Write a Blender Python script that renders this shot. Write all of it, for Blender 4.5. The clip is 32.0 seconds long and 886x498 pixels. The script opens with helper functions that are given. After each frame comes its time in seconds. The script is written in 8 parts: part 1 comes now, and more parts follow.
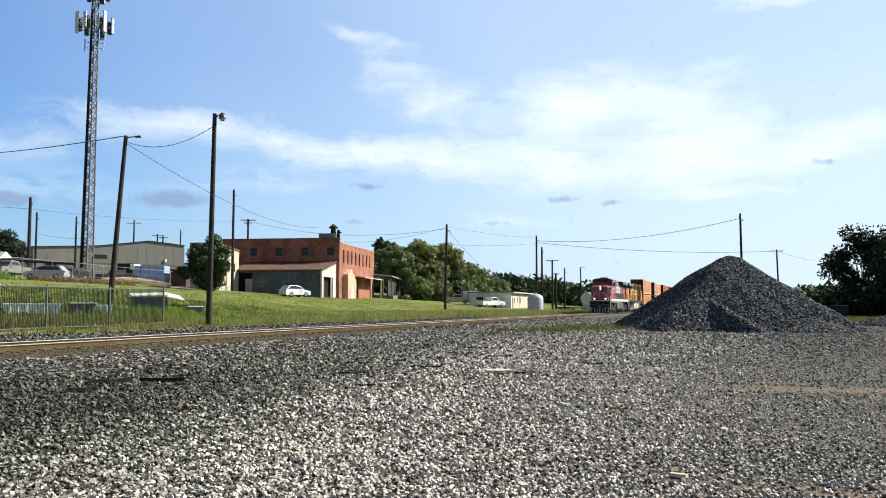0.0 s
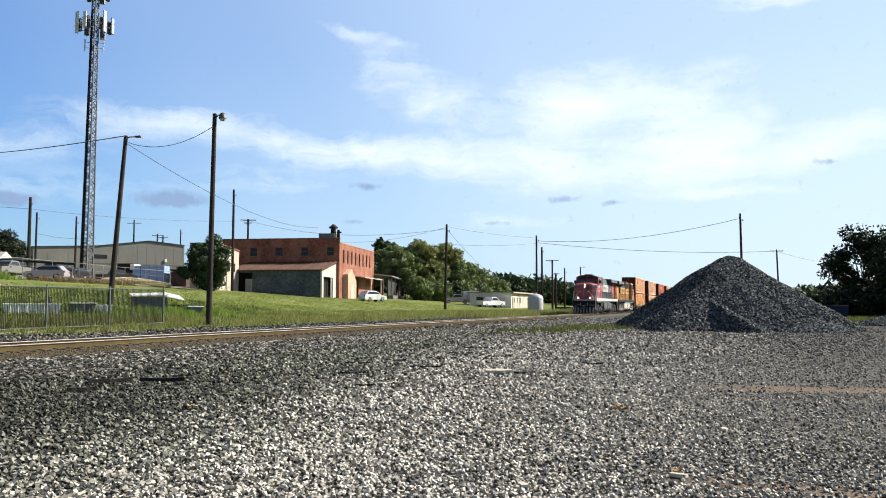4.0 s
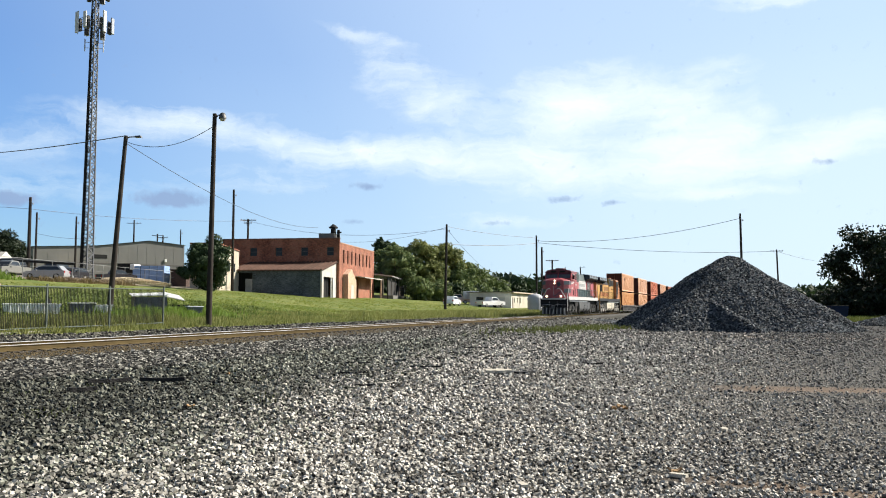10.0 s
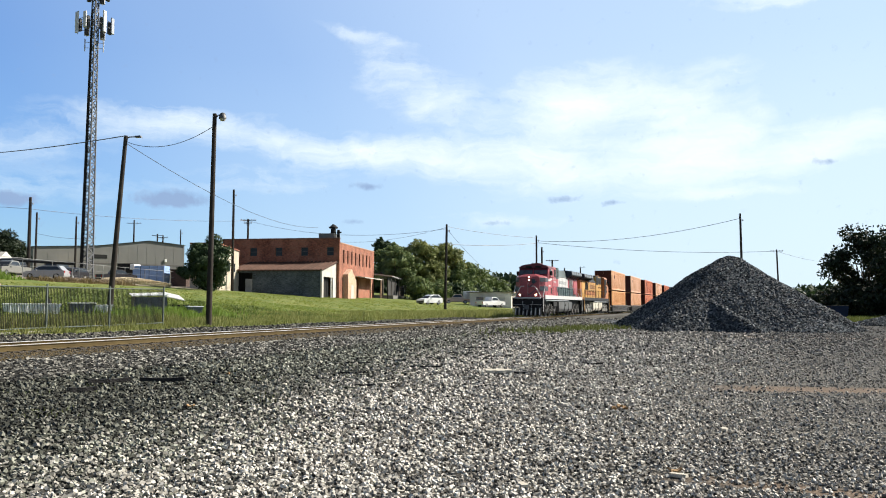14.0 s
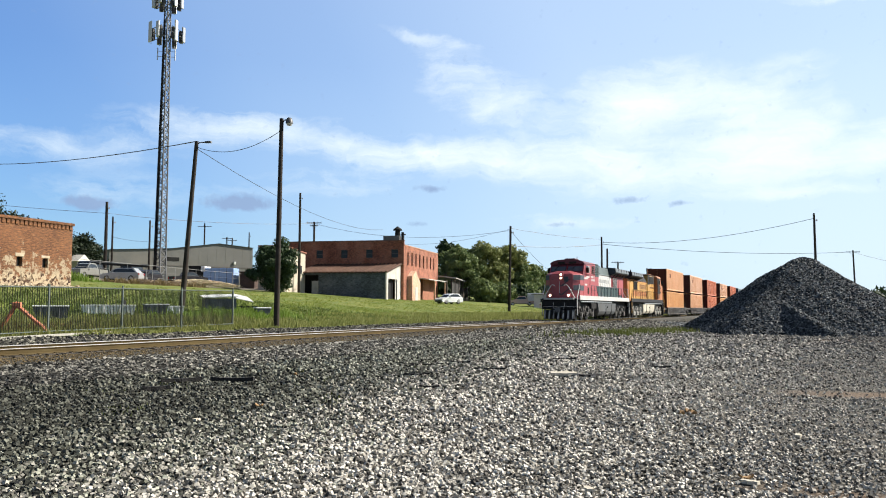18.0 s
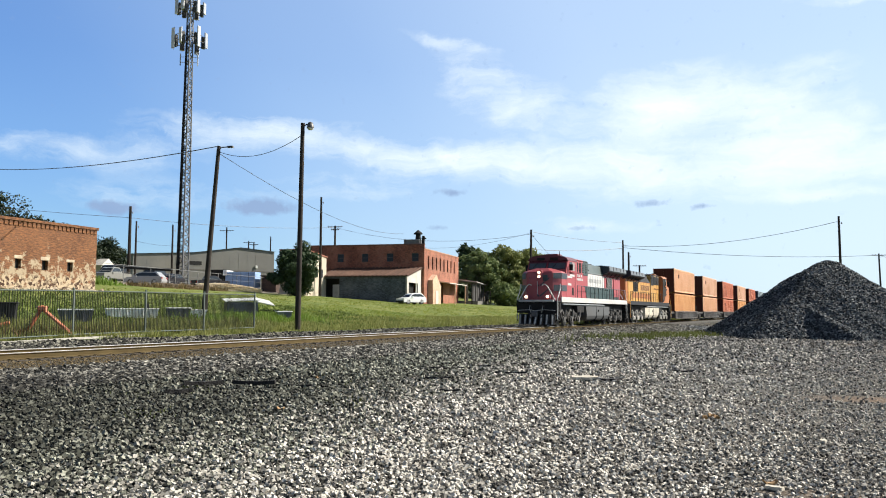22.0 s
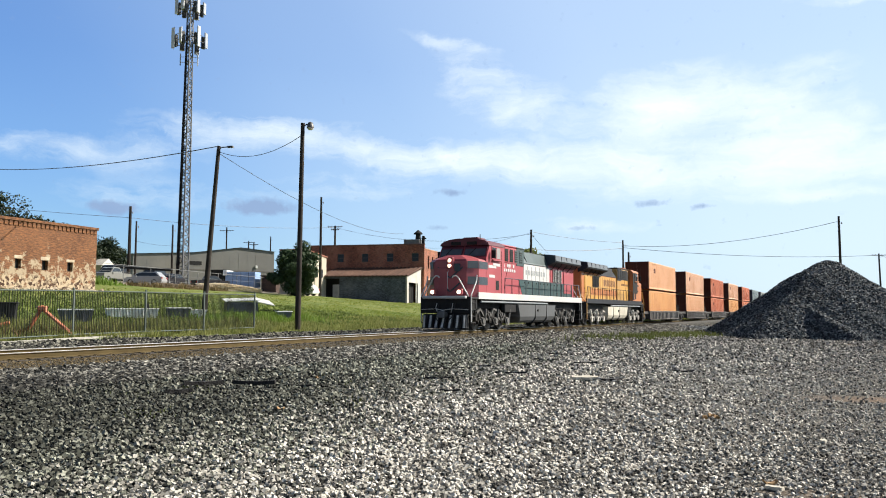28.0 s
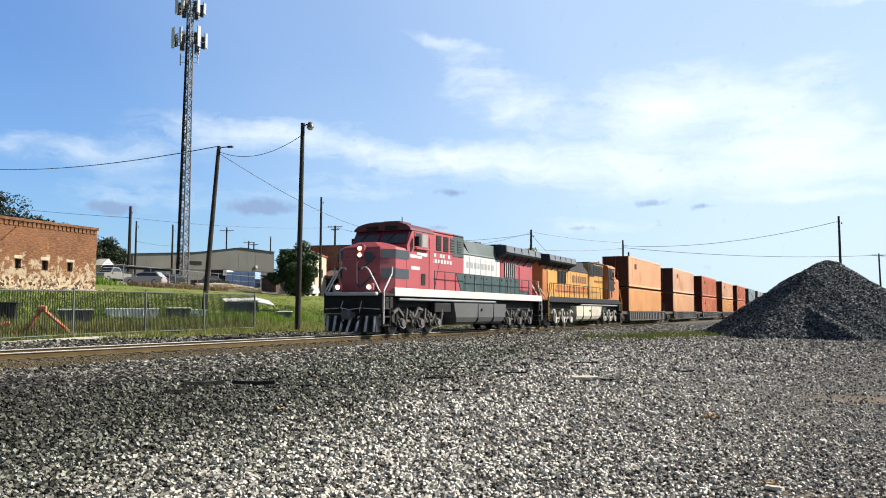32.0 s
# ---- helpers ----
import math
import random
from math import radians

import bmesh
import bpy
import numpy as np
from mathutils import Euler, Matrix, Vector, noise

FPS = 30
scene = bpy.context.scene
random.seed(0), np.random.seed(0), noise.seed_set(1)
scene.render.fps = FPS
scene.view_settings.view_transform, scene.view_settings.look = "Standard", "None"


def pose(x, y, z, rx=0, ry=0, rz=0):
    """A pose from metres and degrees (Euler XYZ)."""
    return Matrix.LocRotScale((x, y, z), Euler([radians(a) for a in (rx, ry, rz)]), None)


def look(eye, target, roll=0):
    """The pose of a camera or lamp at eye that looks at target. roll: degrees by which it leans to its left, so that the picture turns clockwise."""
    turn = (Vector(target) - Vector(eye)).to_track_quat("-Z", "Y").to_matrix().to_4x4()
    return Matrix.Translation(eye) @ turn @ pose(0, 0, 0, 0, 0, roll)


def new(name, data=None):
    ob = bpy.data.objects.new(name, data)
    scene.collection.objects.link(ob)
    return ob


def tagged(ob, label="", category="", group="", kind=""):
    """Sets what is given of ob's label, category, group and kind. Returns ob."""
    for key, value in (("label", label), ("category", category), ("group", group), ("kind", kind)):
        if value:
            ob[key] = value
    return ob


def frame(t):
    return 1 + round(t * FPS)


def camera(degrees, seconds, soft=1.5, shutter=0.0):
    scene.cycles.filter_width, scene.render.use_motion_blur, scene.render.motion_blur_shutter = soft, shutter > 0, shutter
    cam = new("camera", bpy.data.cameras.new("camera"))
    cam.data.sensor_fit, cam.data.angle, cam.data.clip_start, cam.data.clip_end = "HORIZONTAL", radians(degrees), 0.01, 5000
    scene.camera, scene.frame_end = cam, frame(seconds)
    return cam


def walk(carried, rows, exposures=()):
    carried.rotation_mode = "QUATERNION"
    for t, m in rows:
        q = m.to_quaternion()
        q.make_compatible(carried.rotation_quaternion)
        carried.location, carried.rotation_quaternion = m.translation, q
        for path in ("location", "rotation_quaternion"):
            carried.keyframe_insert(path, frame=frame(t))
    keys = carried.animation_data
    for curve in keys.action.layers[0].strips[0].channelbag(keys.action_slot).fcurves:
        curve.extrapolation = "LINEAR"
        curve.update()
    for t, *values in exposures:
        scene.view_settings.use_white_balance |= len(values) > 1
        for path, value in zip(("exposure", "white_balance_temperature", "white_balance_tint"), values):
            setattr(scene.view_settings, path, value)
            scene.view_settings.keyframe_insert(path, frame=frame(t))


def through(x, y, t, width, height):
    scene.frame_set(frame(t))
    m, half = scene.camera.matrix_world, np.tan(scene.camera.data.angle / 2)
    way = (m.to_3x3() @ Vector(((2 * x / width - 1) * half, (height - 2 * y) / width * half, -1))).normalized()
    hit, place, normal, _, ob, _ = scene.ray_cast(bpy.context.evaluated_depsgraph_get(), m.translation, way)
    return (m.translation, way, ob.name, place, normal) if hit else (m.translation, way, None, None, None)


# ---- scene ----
# Plan: x runs along the track, away from the viewer to the right; y runs across it; z is up, 0 is the gravel yard.
RAIL = 0.5          # top of rail
TRACK = 19.35       # centre line of the track
EYE = (0.0, 0.0, 1.58)

cam = camera(55.83, 32.0, soft=1.0)


def aim(az, el, roll):
    a, e = radians(az), radians(el)
    way = Vector((math.cos(a) * math.cos(e), math.sin(a) * math.cos(e), math.sin(e)))
    return look(EYE, Vector(EYE) + way * 10, roll)


walk(cam, [
    (0.0, aim(19.405, 3.87, 0.06)), (14.5, aim(19.405, 3.87, 0.06)), (16.2, aim(19.42, 3.85, 0.06)),
    (16.5, aim(19.506, 3.815, 0.061)), (17.0, aim(20.86, 3.844, 0.044)), (17.5, aim(23.314, 3.878, 0.124)),
    (18.0, aim(23.784, 3.991, 0.188)), (18.5, aim(23.831, 4.002, 0.168)), (19.0, aim(25.029, 4.241, 0.171)),
    (19.5, aim(25.276, 4.249, 0.24)), (20.0, aim(25.199, 4.242, 0.24)), (20.5, aim(25.194, 4.24, 0.22)),
    (32.0, aim(25.194, 4.24, 0.22))])

# ---- sky, sun, exposure ----
SUN_AZ, SUN_EL = -50.0, 37.0
scene.view_settings.exposure = 1.0
world = bpy.data.worlds.new("sky")
scene.world = world
world.use_nodes = True


class Nodes:
    """A short hand for node trees."""

    def __init__(self, tree):
        self.tree = tree
        tree.nodes.clear()

    def add(self, kind, inputs=()):
        n = self.tree.nodes.new(kind)
        for k, v in dict(inputs).items():
            if isinstance(v, bpy.types.NodeSocket):
                self.tree.links.new(v, n.inputs[k])
            else:
                n.inputs[k].default_value = v
        return n

    def math(self, op, a, b=0.0, clamp=False):
        n = self.add("ShaderNodeMath")
        n.operation, n.use_clamp = op, clamp
        for i, v in ((0, a), (1, b)):
            if isinstance(v, bpy.types.NodeSocket):
                self.tree.links.new(v, n.inputs[i])
            else:
                n.inputs[i].default_value = v
        return n.outputs[0]

    def mix(self, fac, a, b, blend="MIX"):
        n = self.add("ShaderNodeMix")
        n.data_type, n.blend_type = "RGBA", blend
        for i, v in ((0, fac), (6, a), (7, b)):
            if isinstance(v, bpy.types.NodeSocket):
                self.tree.links.new(v, n.inputs[i])
            else:
                n.inputs[i].default_value = v if i == 0 else (*v[:3], 1)
        return n.outputs[2]

    def ramp(self, fac, stops):
        n = self.add("ShaderNodeValToRGB", {0: fac})
        e = n.color_ramp.elements
        while len(e) < len(stops):
            e.new(0.5)
        for i, (p, c) in enumerate(stops):
            e[i].position = p
            e[i].color = (c, c, c, 1) if isinstance(c, (int, float)) else (*c, 1)
        return n.outputs[0]

    def noise(self, vec, scale, detail=4.0, rough=0.55, dist=0.0):
        return self.add("ShaderNodeTexNoise", {"Vector": vec, "Scale": scale, "Detail": detail, "Roughness": rough, "Distortion": dist}).outputs[0]


sun_way = Vector((math.cos(radians(SUN_AZ)) * math.cos(radians(SUN_EL)), math.sin(radians(SUN_AZ)) * math.cos(radians(SUN_EL)), math.sin(radians(SUN_EL))))


# white cloud banks and grey puffs: azimuth, elevation, half width, half height, tilt (degrees), strength
WHITE_CLOUDS = ((52.2, 10.0, 6.6, 1.31, 0, 0.42), (45.7, 10.1, 5.6, 1.39, 0, 0.45), (38.8, 11.9, 7.9, 1.61, 0, 0.72), (28.1, 10.8, 11.0, 1.68, 8, 0.80), (17.2, 9.9, 10.8, 1.55, 3, 0.85),
          (21.6, 14.6, 5.8, 2.70, 40, 0.3), (23.4, 16.9, 4.2, 1.39, 30, 0.16), (25.1, 18.2, 5.0, 0.46, 10, 0.3), (18.4, 13.5, 7.0, 2.32, 14, 0.42), (11.0, 12.8, 4.9, 3.26, -15, 0.95),
          (8.7, 14.7, 5.6, 2.28, 0, 0.60), (1.4, 10.7, 7.0, 3.02, 0, 1.05), (3.1, 13.9, 5.4, 2.23, -10, 0.70), (-6.7, 10.3, 5.3, 1.92, -12, 0.95), (1.5, 7.2, 6.0, 0.59, 0, 0.60),
          (44.7, 7.6, 7.6, 1.40, 0, 0.36), (31.1, 8.4, 8.9, 1.29, 0, 0.36), (15.7, 5.8, 8.5, 0.62, 0, 0.35), (-6.5, 20.0, 9.5, 1.0, -2, 1.30), (7.3, 8.7, 14.1, 2.27, 0, 0.55))
GREY_CLOUDS = ((37.6, 6.9, 2.8, 0.72, 0, 1.15), (46.9, 6.5, 2.0, 0.6, 0, 1.10), (11.1, 7.2, 1.7, 0.38, 0, 0.62), (24.6, 8.1, 1.4, 0.42, 0, 0.75),
         (7.8, 6.9, 1.0, 0.30, 0, 0.52), (25.6, 5.7, 1.2, 0.27, 0, 0.60), (-5.4, 9.0, 1.2, 0.28, 0, 0.48), (16.1, 5.6, 1.2, 0.23, 0, 0.40))


def build_sky():
    n = Nodes(world.node_tree)
    sky = n.add("ShaderNodeTexSky")
    sky.sky_type, sky.sun_disc = "NISHITA", False
    sky.sun_elevation, sky.sun_rotation = radians(SUN_EL), radians(90 - SUN_AZ)
    sky.altitude, sky.air_density, sky.dust_density, sky.ozone_density = 300.0, 1.0, 0.6, 2.5
    co = n.add("ShaderNodeTexCoord").outputs["Generated"]
    s = n.add("ShaderNodeSeparateXYZ", {0: co})
    up = n.math("MAXIMUM", s.outputs[2], 0.0)
    deg = 57.29578
    az = n.math("MULTIPLY", n.math("ARCTAN2", s.outputs[1], s.outputs[0]), deg)
    el = n.math("MULTIPLY", n.math("ARCSINE", s.outputs[2]), deg)
    plain = n.add("ShaderNodeCombineXYZ", {0: az, 1: el, 2: 0.0}).outputs[0]
    stir = n.add("ShaderNodeTexNoise", {"Vector": plain, "Scale": 0.16, "Detail": 6.0, "Roughness": 0.6}).outputs["Color"]
    shift = n.add("ShaderNodeVectorMath", {0: stir, 1: (0.5, 0.5, 0.5)})
    shift.operation = "SUBTRACT"
    warp = n.add("ShaderNodeVectorMath", {0: shift.outputs[0], 1: (7.0, 2.6, 0.0), 2: plain})
    warp.operation = "MULTIPLY_ADD"

    def drifts(rows, vec):
        """The summed weight of soft oval clouds: azimuth, elevation, half width, half height, tilt, strength."""
        total = 0.0
        for a, e, rx, ry, tilt, st in rows:
            q = n.add("ShaderNodeMapping", {"Vector": vec, "Location": (a, e, 0), "Rotation": (0, 0, radians(tilt)), "Scale": (rx, ry, 1)})
            q.vector_type = "TEXTURE"
            far = n.add("ShaderNodeVectorMath", {0: q.outputs[0]})
            far.operation = "LENGTH"
            w = n.add("ShaderNodeMapRange", {"Value": far.outputs["Value"], "From Min": 1.25, "From Max": 0.0, "To Min": 0.0, "To Max": st})
            w.interpolation_type = "SMOOTHSTEP"
            total = n.math("ADD", w.outputs[0], total)
        return total

    # wisps and banks of white cloud, torn by streaky noise
    fibre = n.add("ShaderNodeMapping", {"Vector": warp.outputs[0], "Rotation": (0, 0, -0.3), "Scale": (0.16, 0.62, 1)}).outputs[0]
    fine = n.noise(fibre, 1.0, 9.0, 0.62, 0.35)
    lump = n.noise(warp.outputs[0], 0.42, 6.0, 0.6, 0.2)
    torn = n.math("ADD", n.math("MULTIPLY", fine, 1.7), n.math("MULTIPLY", lump, 0.7))
    torn = n.math("ADD", torn, n.math("MULTIPLY", n.math("SUBTRACT", n.noise(fibre, 4.0, 8.0, 0.7, 0.6), 0.5), 0.55))
    mass = drifts(WHITE_CLOUDS, warp.outputs[0])
    bank = n.math("ADD", mass, n.math("MULTIPLY", n.math("SUBTRACT", torn, 1.2), n.math("MULTIPLY", mass, 3.0, True)))
    cover = n.add("ShaderNodeMapRange", {"Value": bank, "From Min": 0.1, "From Max": 1.35}).outputs[0]
    # the rest of the sky carries thin cloud of the same kind
    beyond = n.math("MULTIPLY", n.ramp(torn, [(0.6, 0.0), (0.8, 0.28)]), n.ramp(n.math("DIVIDE", n.math("ABSOLUTE", n.math("SUBTRACT", az, 22.0)), 180.0), [(0.22, 0.0), (0.3, 1.0)]))
    cover = n.math("MAXIMUM", cover, n.math("MULTIPLY", beyond, n.ramp(up, [(0.05, 0.3), (0.2, 1.0), (0.45, 0.6), (0.7, 0.0)])))
    # small grey puffs low in the sky
    tuft = n.math("ADD", drifts(GREY_CLOUDS, plain), n.math("MULTIPLY", n.math("SUBTRACT", n.noise(plain, 1.1, 5.0, 0.6), 0.5), 1.5))
    puff = n.add("ShaderNodeMapRange", {"Value": tuft, "From Min": 0.2, "From Max": 0.75}).outputs[0]
    # whiter towards the horizon and towards the sun
    to_sun = n.math("ADD", n.math("ADD", n.math("MULTIPLY", s.outputs[0], sun_way.x), n.math("MULTIPLY", s.outputs[1], sun_way.y)), n.math("MULTIPLY", s.outputs[2], sun_way.z))
    glare = n.ramp(to_sun, [(0.05, 0.0), (0.3, 0.25), (0.5, 0.7), (0.75, 0.9)])
    side = n.ramp(n.math("ADD", n.math("MULTIPLY", to_sun, 0.5), 0.5), [(0.2, 0.10), (0.42, 0.17), (0.5, 0.38), (0.6, 0.9), (0.75, 1.0)])
    haze = n.ramp(up, [(0.0, 0.78), (0.06, 0.68), (0.14, 0.5), (0.28, 0.3), (0.36, 0.3), (0.6, 0.0)])
    col = n.mix(1.0, sky.outputs[0], n.ramp(up, [(0.0, (0.85, 1.14, 1.45)), (0.36, (0.83, 1.29, 1.88)), (0.6, (0.27, 0.38, 0.52)), (1.0, (0.18, 0.26, 0.36))]), "MULTIPLY")
    col = n.mix(1.0, col, n.ramp(n.math("ADD", n.math("MULTIPLY", to_sun, 0.5), 0.5), [(0.1, 0.13), (0.24, 0.22), (0.39, 1.0)]), "MULTIPLY")
    col = n.mix(n.math("MULTIPLY", haze, side), col, (5.75, 7.85, 10.2))
    col = n.mix(n.math("MULTIPLY", glare, n.ramp(up, [(0.0, 0.95), (0.16, 0.85), (0.3, 0.62), (0.6, 0.4), (0.8, 0.1)])), col, (8.5, 10.0, 11.0))
    col = n.mix(n.math("MULTIPLY", cover, n.math("ADD", n.math("MULTIPLY", side, 0.28), 0.68)), col, (10.2, 11.2, 11.4))
    col = n.mix(n.math("MULTIPLY", puff, 0.8), col, (3.1, 4.3, 6.7))
    bg = n.add("ShaderNodeBackground", {"Color": col, "Strength": 0.05})
    n.add("ShaderNodeOutputWorld", {"Surface": bg.outputs[0]})


build_sky()
sun_data = bpy.data.lights.new("sun", "SUN")
sun_data.energy, sun_data.angle, sun_data.color = 5.0, radians(0.6), (1.0, 0.93, 0.82)
sun = new("sun", sun_data)
sun.matrix_world = look(sun_way * 200, (0, 0, 0))


# ---- materials ----
MATS = {}


def surf(name, a, b=None, scale=6.0, rough=0.6, metal=0.0, bump=0.15, grain=60.0, wear=0.0, dirt=(0.09, 0.08, 0.07), island=0.0, var=0.0, spec=0.5):
    """A surface in two tones with stains at one scale and grain at another."""
    if name in MATS:
        return MATS[name]
    m = bpy.data.materials.new(name)
    m.use_nodes = True
    n = Nodes(m.node_tree)
    b = b or tuple(c * 0.8 for c in a)
    co = n.add("ShaderNodeTexCoord").outputs["Object"]
    big = n.noise(co, scale, 5.0, 0.6)
    fine = n.noise(co, grain, 3.0, 0.6)
    col = n.mix(n.ramp(big, [(0.35, 0.0), (0.65, 1.0)]), a, b)
    col = n.mix(n.ramp(fine, [(0.3, 0.35), (0.7, 0.0)]), col, tuple(c * 0.55 for c in a))
    if wear:
        patch = n.noise(co, scale * 0.45, 8.0, 0.7)
        col = n.mix(n.math("MULTIPLY", n.ramp(patch, [(0.5, 0.0), (0.68, 1.0)]), wear), col, dirt)
    if island:
        rnd = n.add("ShaderNodeNewGeometry").outputs["Random Per Island"]
        col = n.mix(n.math("MULTIPLY", rnd, island), col, tuple(c * 0.25 for c in a))
    if var:
        rnd = n.add("ShaderNodeObjectInfo").outputs["Random"]
        col = n.mix(n.math("MULTIPLY", rnd, var), col, tuple(c * 0.4 for c in a))
    bp = n.add("ShaderNodeBump", {"Height": n.math("ADD", fine, big), "Strength": bump, "Distance": 0.03})
    r = n.math("ADD", n.math("MULTIPLY", fine, 0.2), rough - 0.1)
    p = n.add("ShaderNodeBsdfPrincipled", {"Base Color": col, "Roughness": r, "Metallic": metal, "Normal": bp.outputs[0], "Specular IOR Level": spec})
    n.add("ShaderNodeOutputMaterial", {"Surface": p.outputs[0]})
    MATS[name] = m
    return m


def glow(name, colour, strength):
    if name in MATS:
        return MATS[name]
    m = bpy.data.materials.new(name)
    m.use_nodes = True
    n = Nodes(m.node_tree)
    p = n.add("ShaderNodeBsdfPrincipled", {"Base Color": (*colour, 1), "Emission Color": (*colour, 1), "Emission Strength": strength})
    n.add("ShaderNodeOutputMaterial", {"Surface": p.outputs[0]})
    MATS[name] = m
    return m


def pane_glass(name="dark_glass", tint=(0.02, 0.025, 0.03)):
    if name in MATS:
        return MATS[name]
    m = bpy.data.materials.new(name)
    m.use_nodes = True
    n = Nodes(m.node_tree)
    co = n.add("ShaderNodeTexCoord").outputs["Object"]
    d = n.noise(co, 3.0, 4.0)
    p = n.add("ShaderNodeBsdfPrincipled", {"Base Color": n.mix(d, tint, tuple(c * 1.8 for c in tint)), "Roughness": n.math("MULTIPLY", d, 0.18), "IOR": 1.5, "Specular IOR Level": 0.35})
    n.add("ShaderNodeOutputMaterial", {"Surface": p.outputs[0]})
    MATS[name] = m
    return m


def brickwork(name, a, b, mortar, patch=0.0, patch_col=(0.7, 0.62, 0.5), low=0.0, size=(0.22, 0.075), blotch=0.55):
    """Brick courses, with plaster and stone patches on the wall below the height low."""
    if name in MATS:
        return MATS[name]
    m = bpy.data.materials.new(name)
    m.use_nodes = True
    n = Nodes(m.node_tree)
    co = n.add("ShaderNodeTexCoord").outputs["Object"]
    s = n.add("ShaderNodeSeparateXYZ", {0: co})
    uv = n.add("ShaderNodeCombineXYZ", {0: n.math("ADD", s.outputs[0], s.outputs[1]), 1: s.outputs[2], 2: 0.0}).outputs[0]
    br = n.add("ShaderNodeTexBrick", {"Vector": uv, "Color1": (*a, 1), "Color2": (*b, 1), "Mortar": (*mortar, 1), "Scale": 1.0,
                                      "Mortar Size": 0.012, "Brick Width": size[0], "Row Height": size[1], "Mortar Smooth": 0.2})
    stain = n.noise(co, 0.35, 7.0, 0.65)
    grain = n.noise(n.add("ShaderNodeMapping", {"Vector": uv, "Scale": (0.6, 4, 1)}).outputs[0], 3.5, 6.0, 0.75)
    col = n.mix(n.ramp(stain, [(0.42, 0.0), (0.6, blotch)]), br.outputs[0], tuple(c * 0.45 for c in a))
    col = n.mix(n.ramp(grain, [(0.47, 0.0), (0.64, 0.65)]), col, tuple(min(1, c * 1.85) for c in b))
    col = n.mix(n.ramp(grain, [(0.3, 0.6), (0.47, 0.0)]), col, tuple(c * 0.4 for c in a))
    if patch:
        height = n.math("SUBTRACT", 1.0, n.math("DIVIDE", s.outputs[2], low))
        w = n.math("ADD", n.noise(uv, 1.5, 7.0, 0.7), n.math("MULTIPLY", height, 0.2))
        rubble = n.add("ShaderNodeTexVoronoi", {"Vector": uv, "Scale": 4.6, "Randomness": 1.0})
        tone = n.add("ShaderNodeSeparateColor", {0: rubble.outputs["Color"]}).outputs[0]
        masonry = n.mix(n.ramp(tone, [(0.25, 0.0), (0.6, 1.0)]), tuple(c * 0.3 for c in a), patch_col)
        plaster = n.mix(grain, patch_col, tuple(c * 0.6 for c in patch_col))
        low_part = n.ramp(n.math("ADD", n.math("MULTIPLY", s.outputs[2], 0.25), n.math("MULTIPLY", stain, 0.25)), [(0.40, 1.0), (0.50, 0.0)])
        col = n.mix(n.ramp(w, [(0.55, 0.0), (0.61, patch)]), col, n.mix(low_part, plaster, masonry))
    bp = n.add("ShaderNodeBump", {"Height": n.math("ADD", br.outputs[1], n.math("MULTIPLY", grain, -0.7)), "Strength": 0.5, "Distance": 0.02})
    bp.invert = True
    p = n.add("ShaderNodeBsdfPrincipled", {"Base Color": col, "Roughness": 0.88, "Normal": bp.outputs[0]})
    n.add("ShaderNodeOutputMaterial", {"Surface": p.outputs[0]})
    MATS[name] = m
    return m


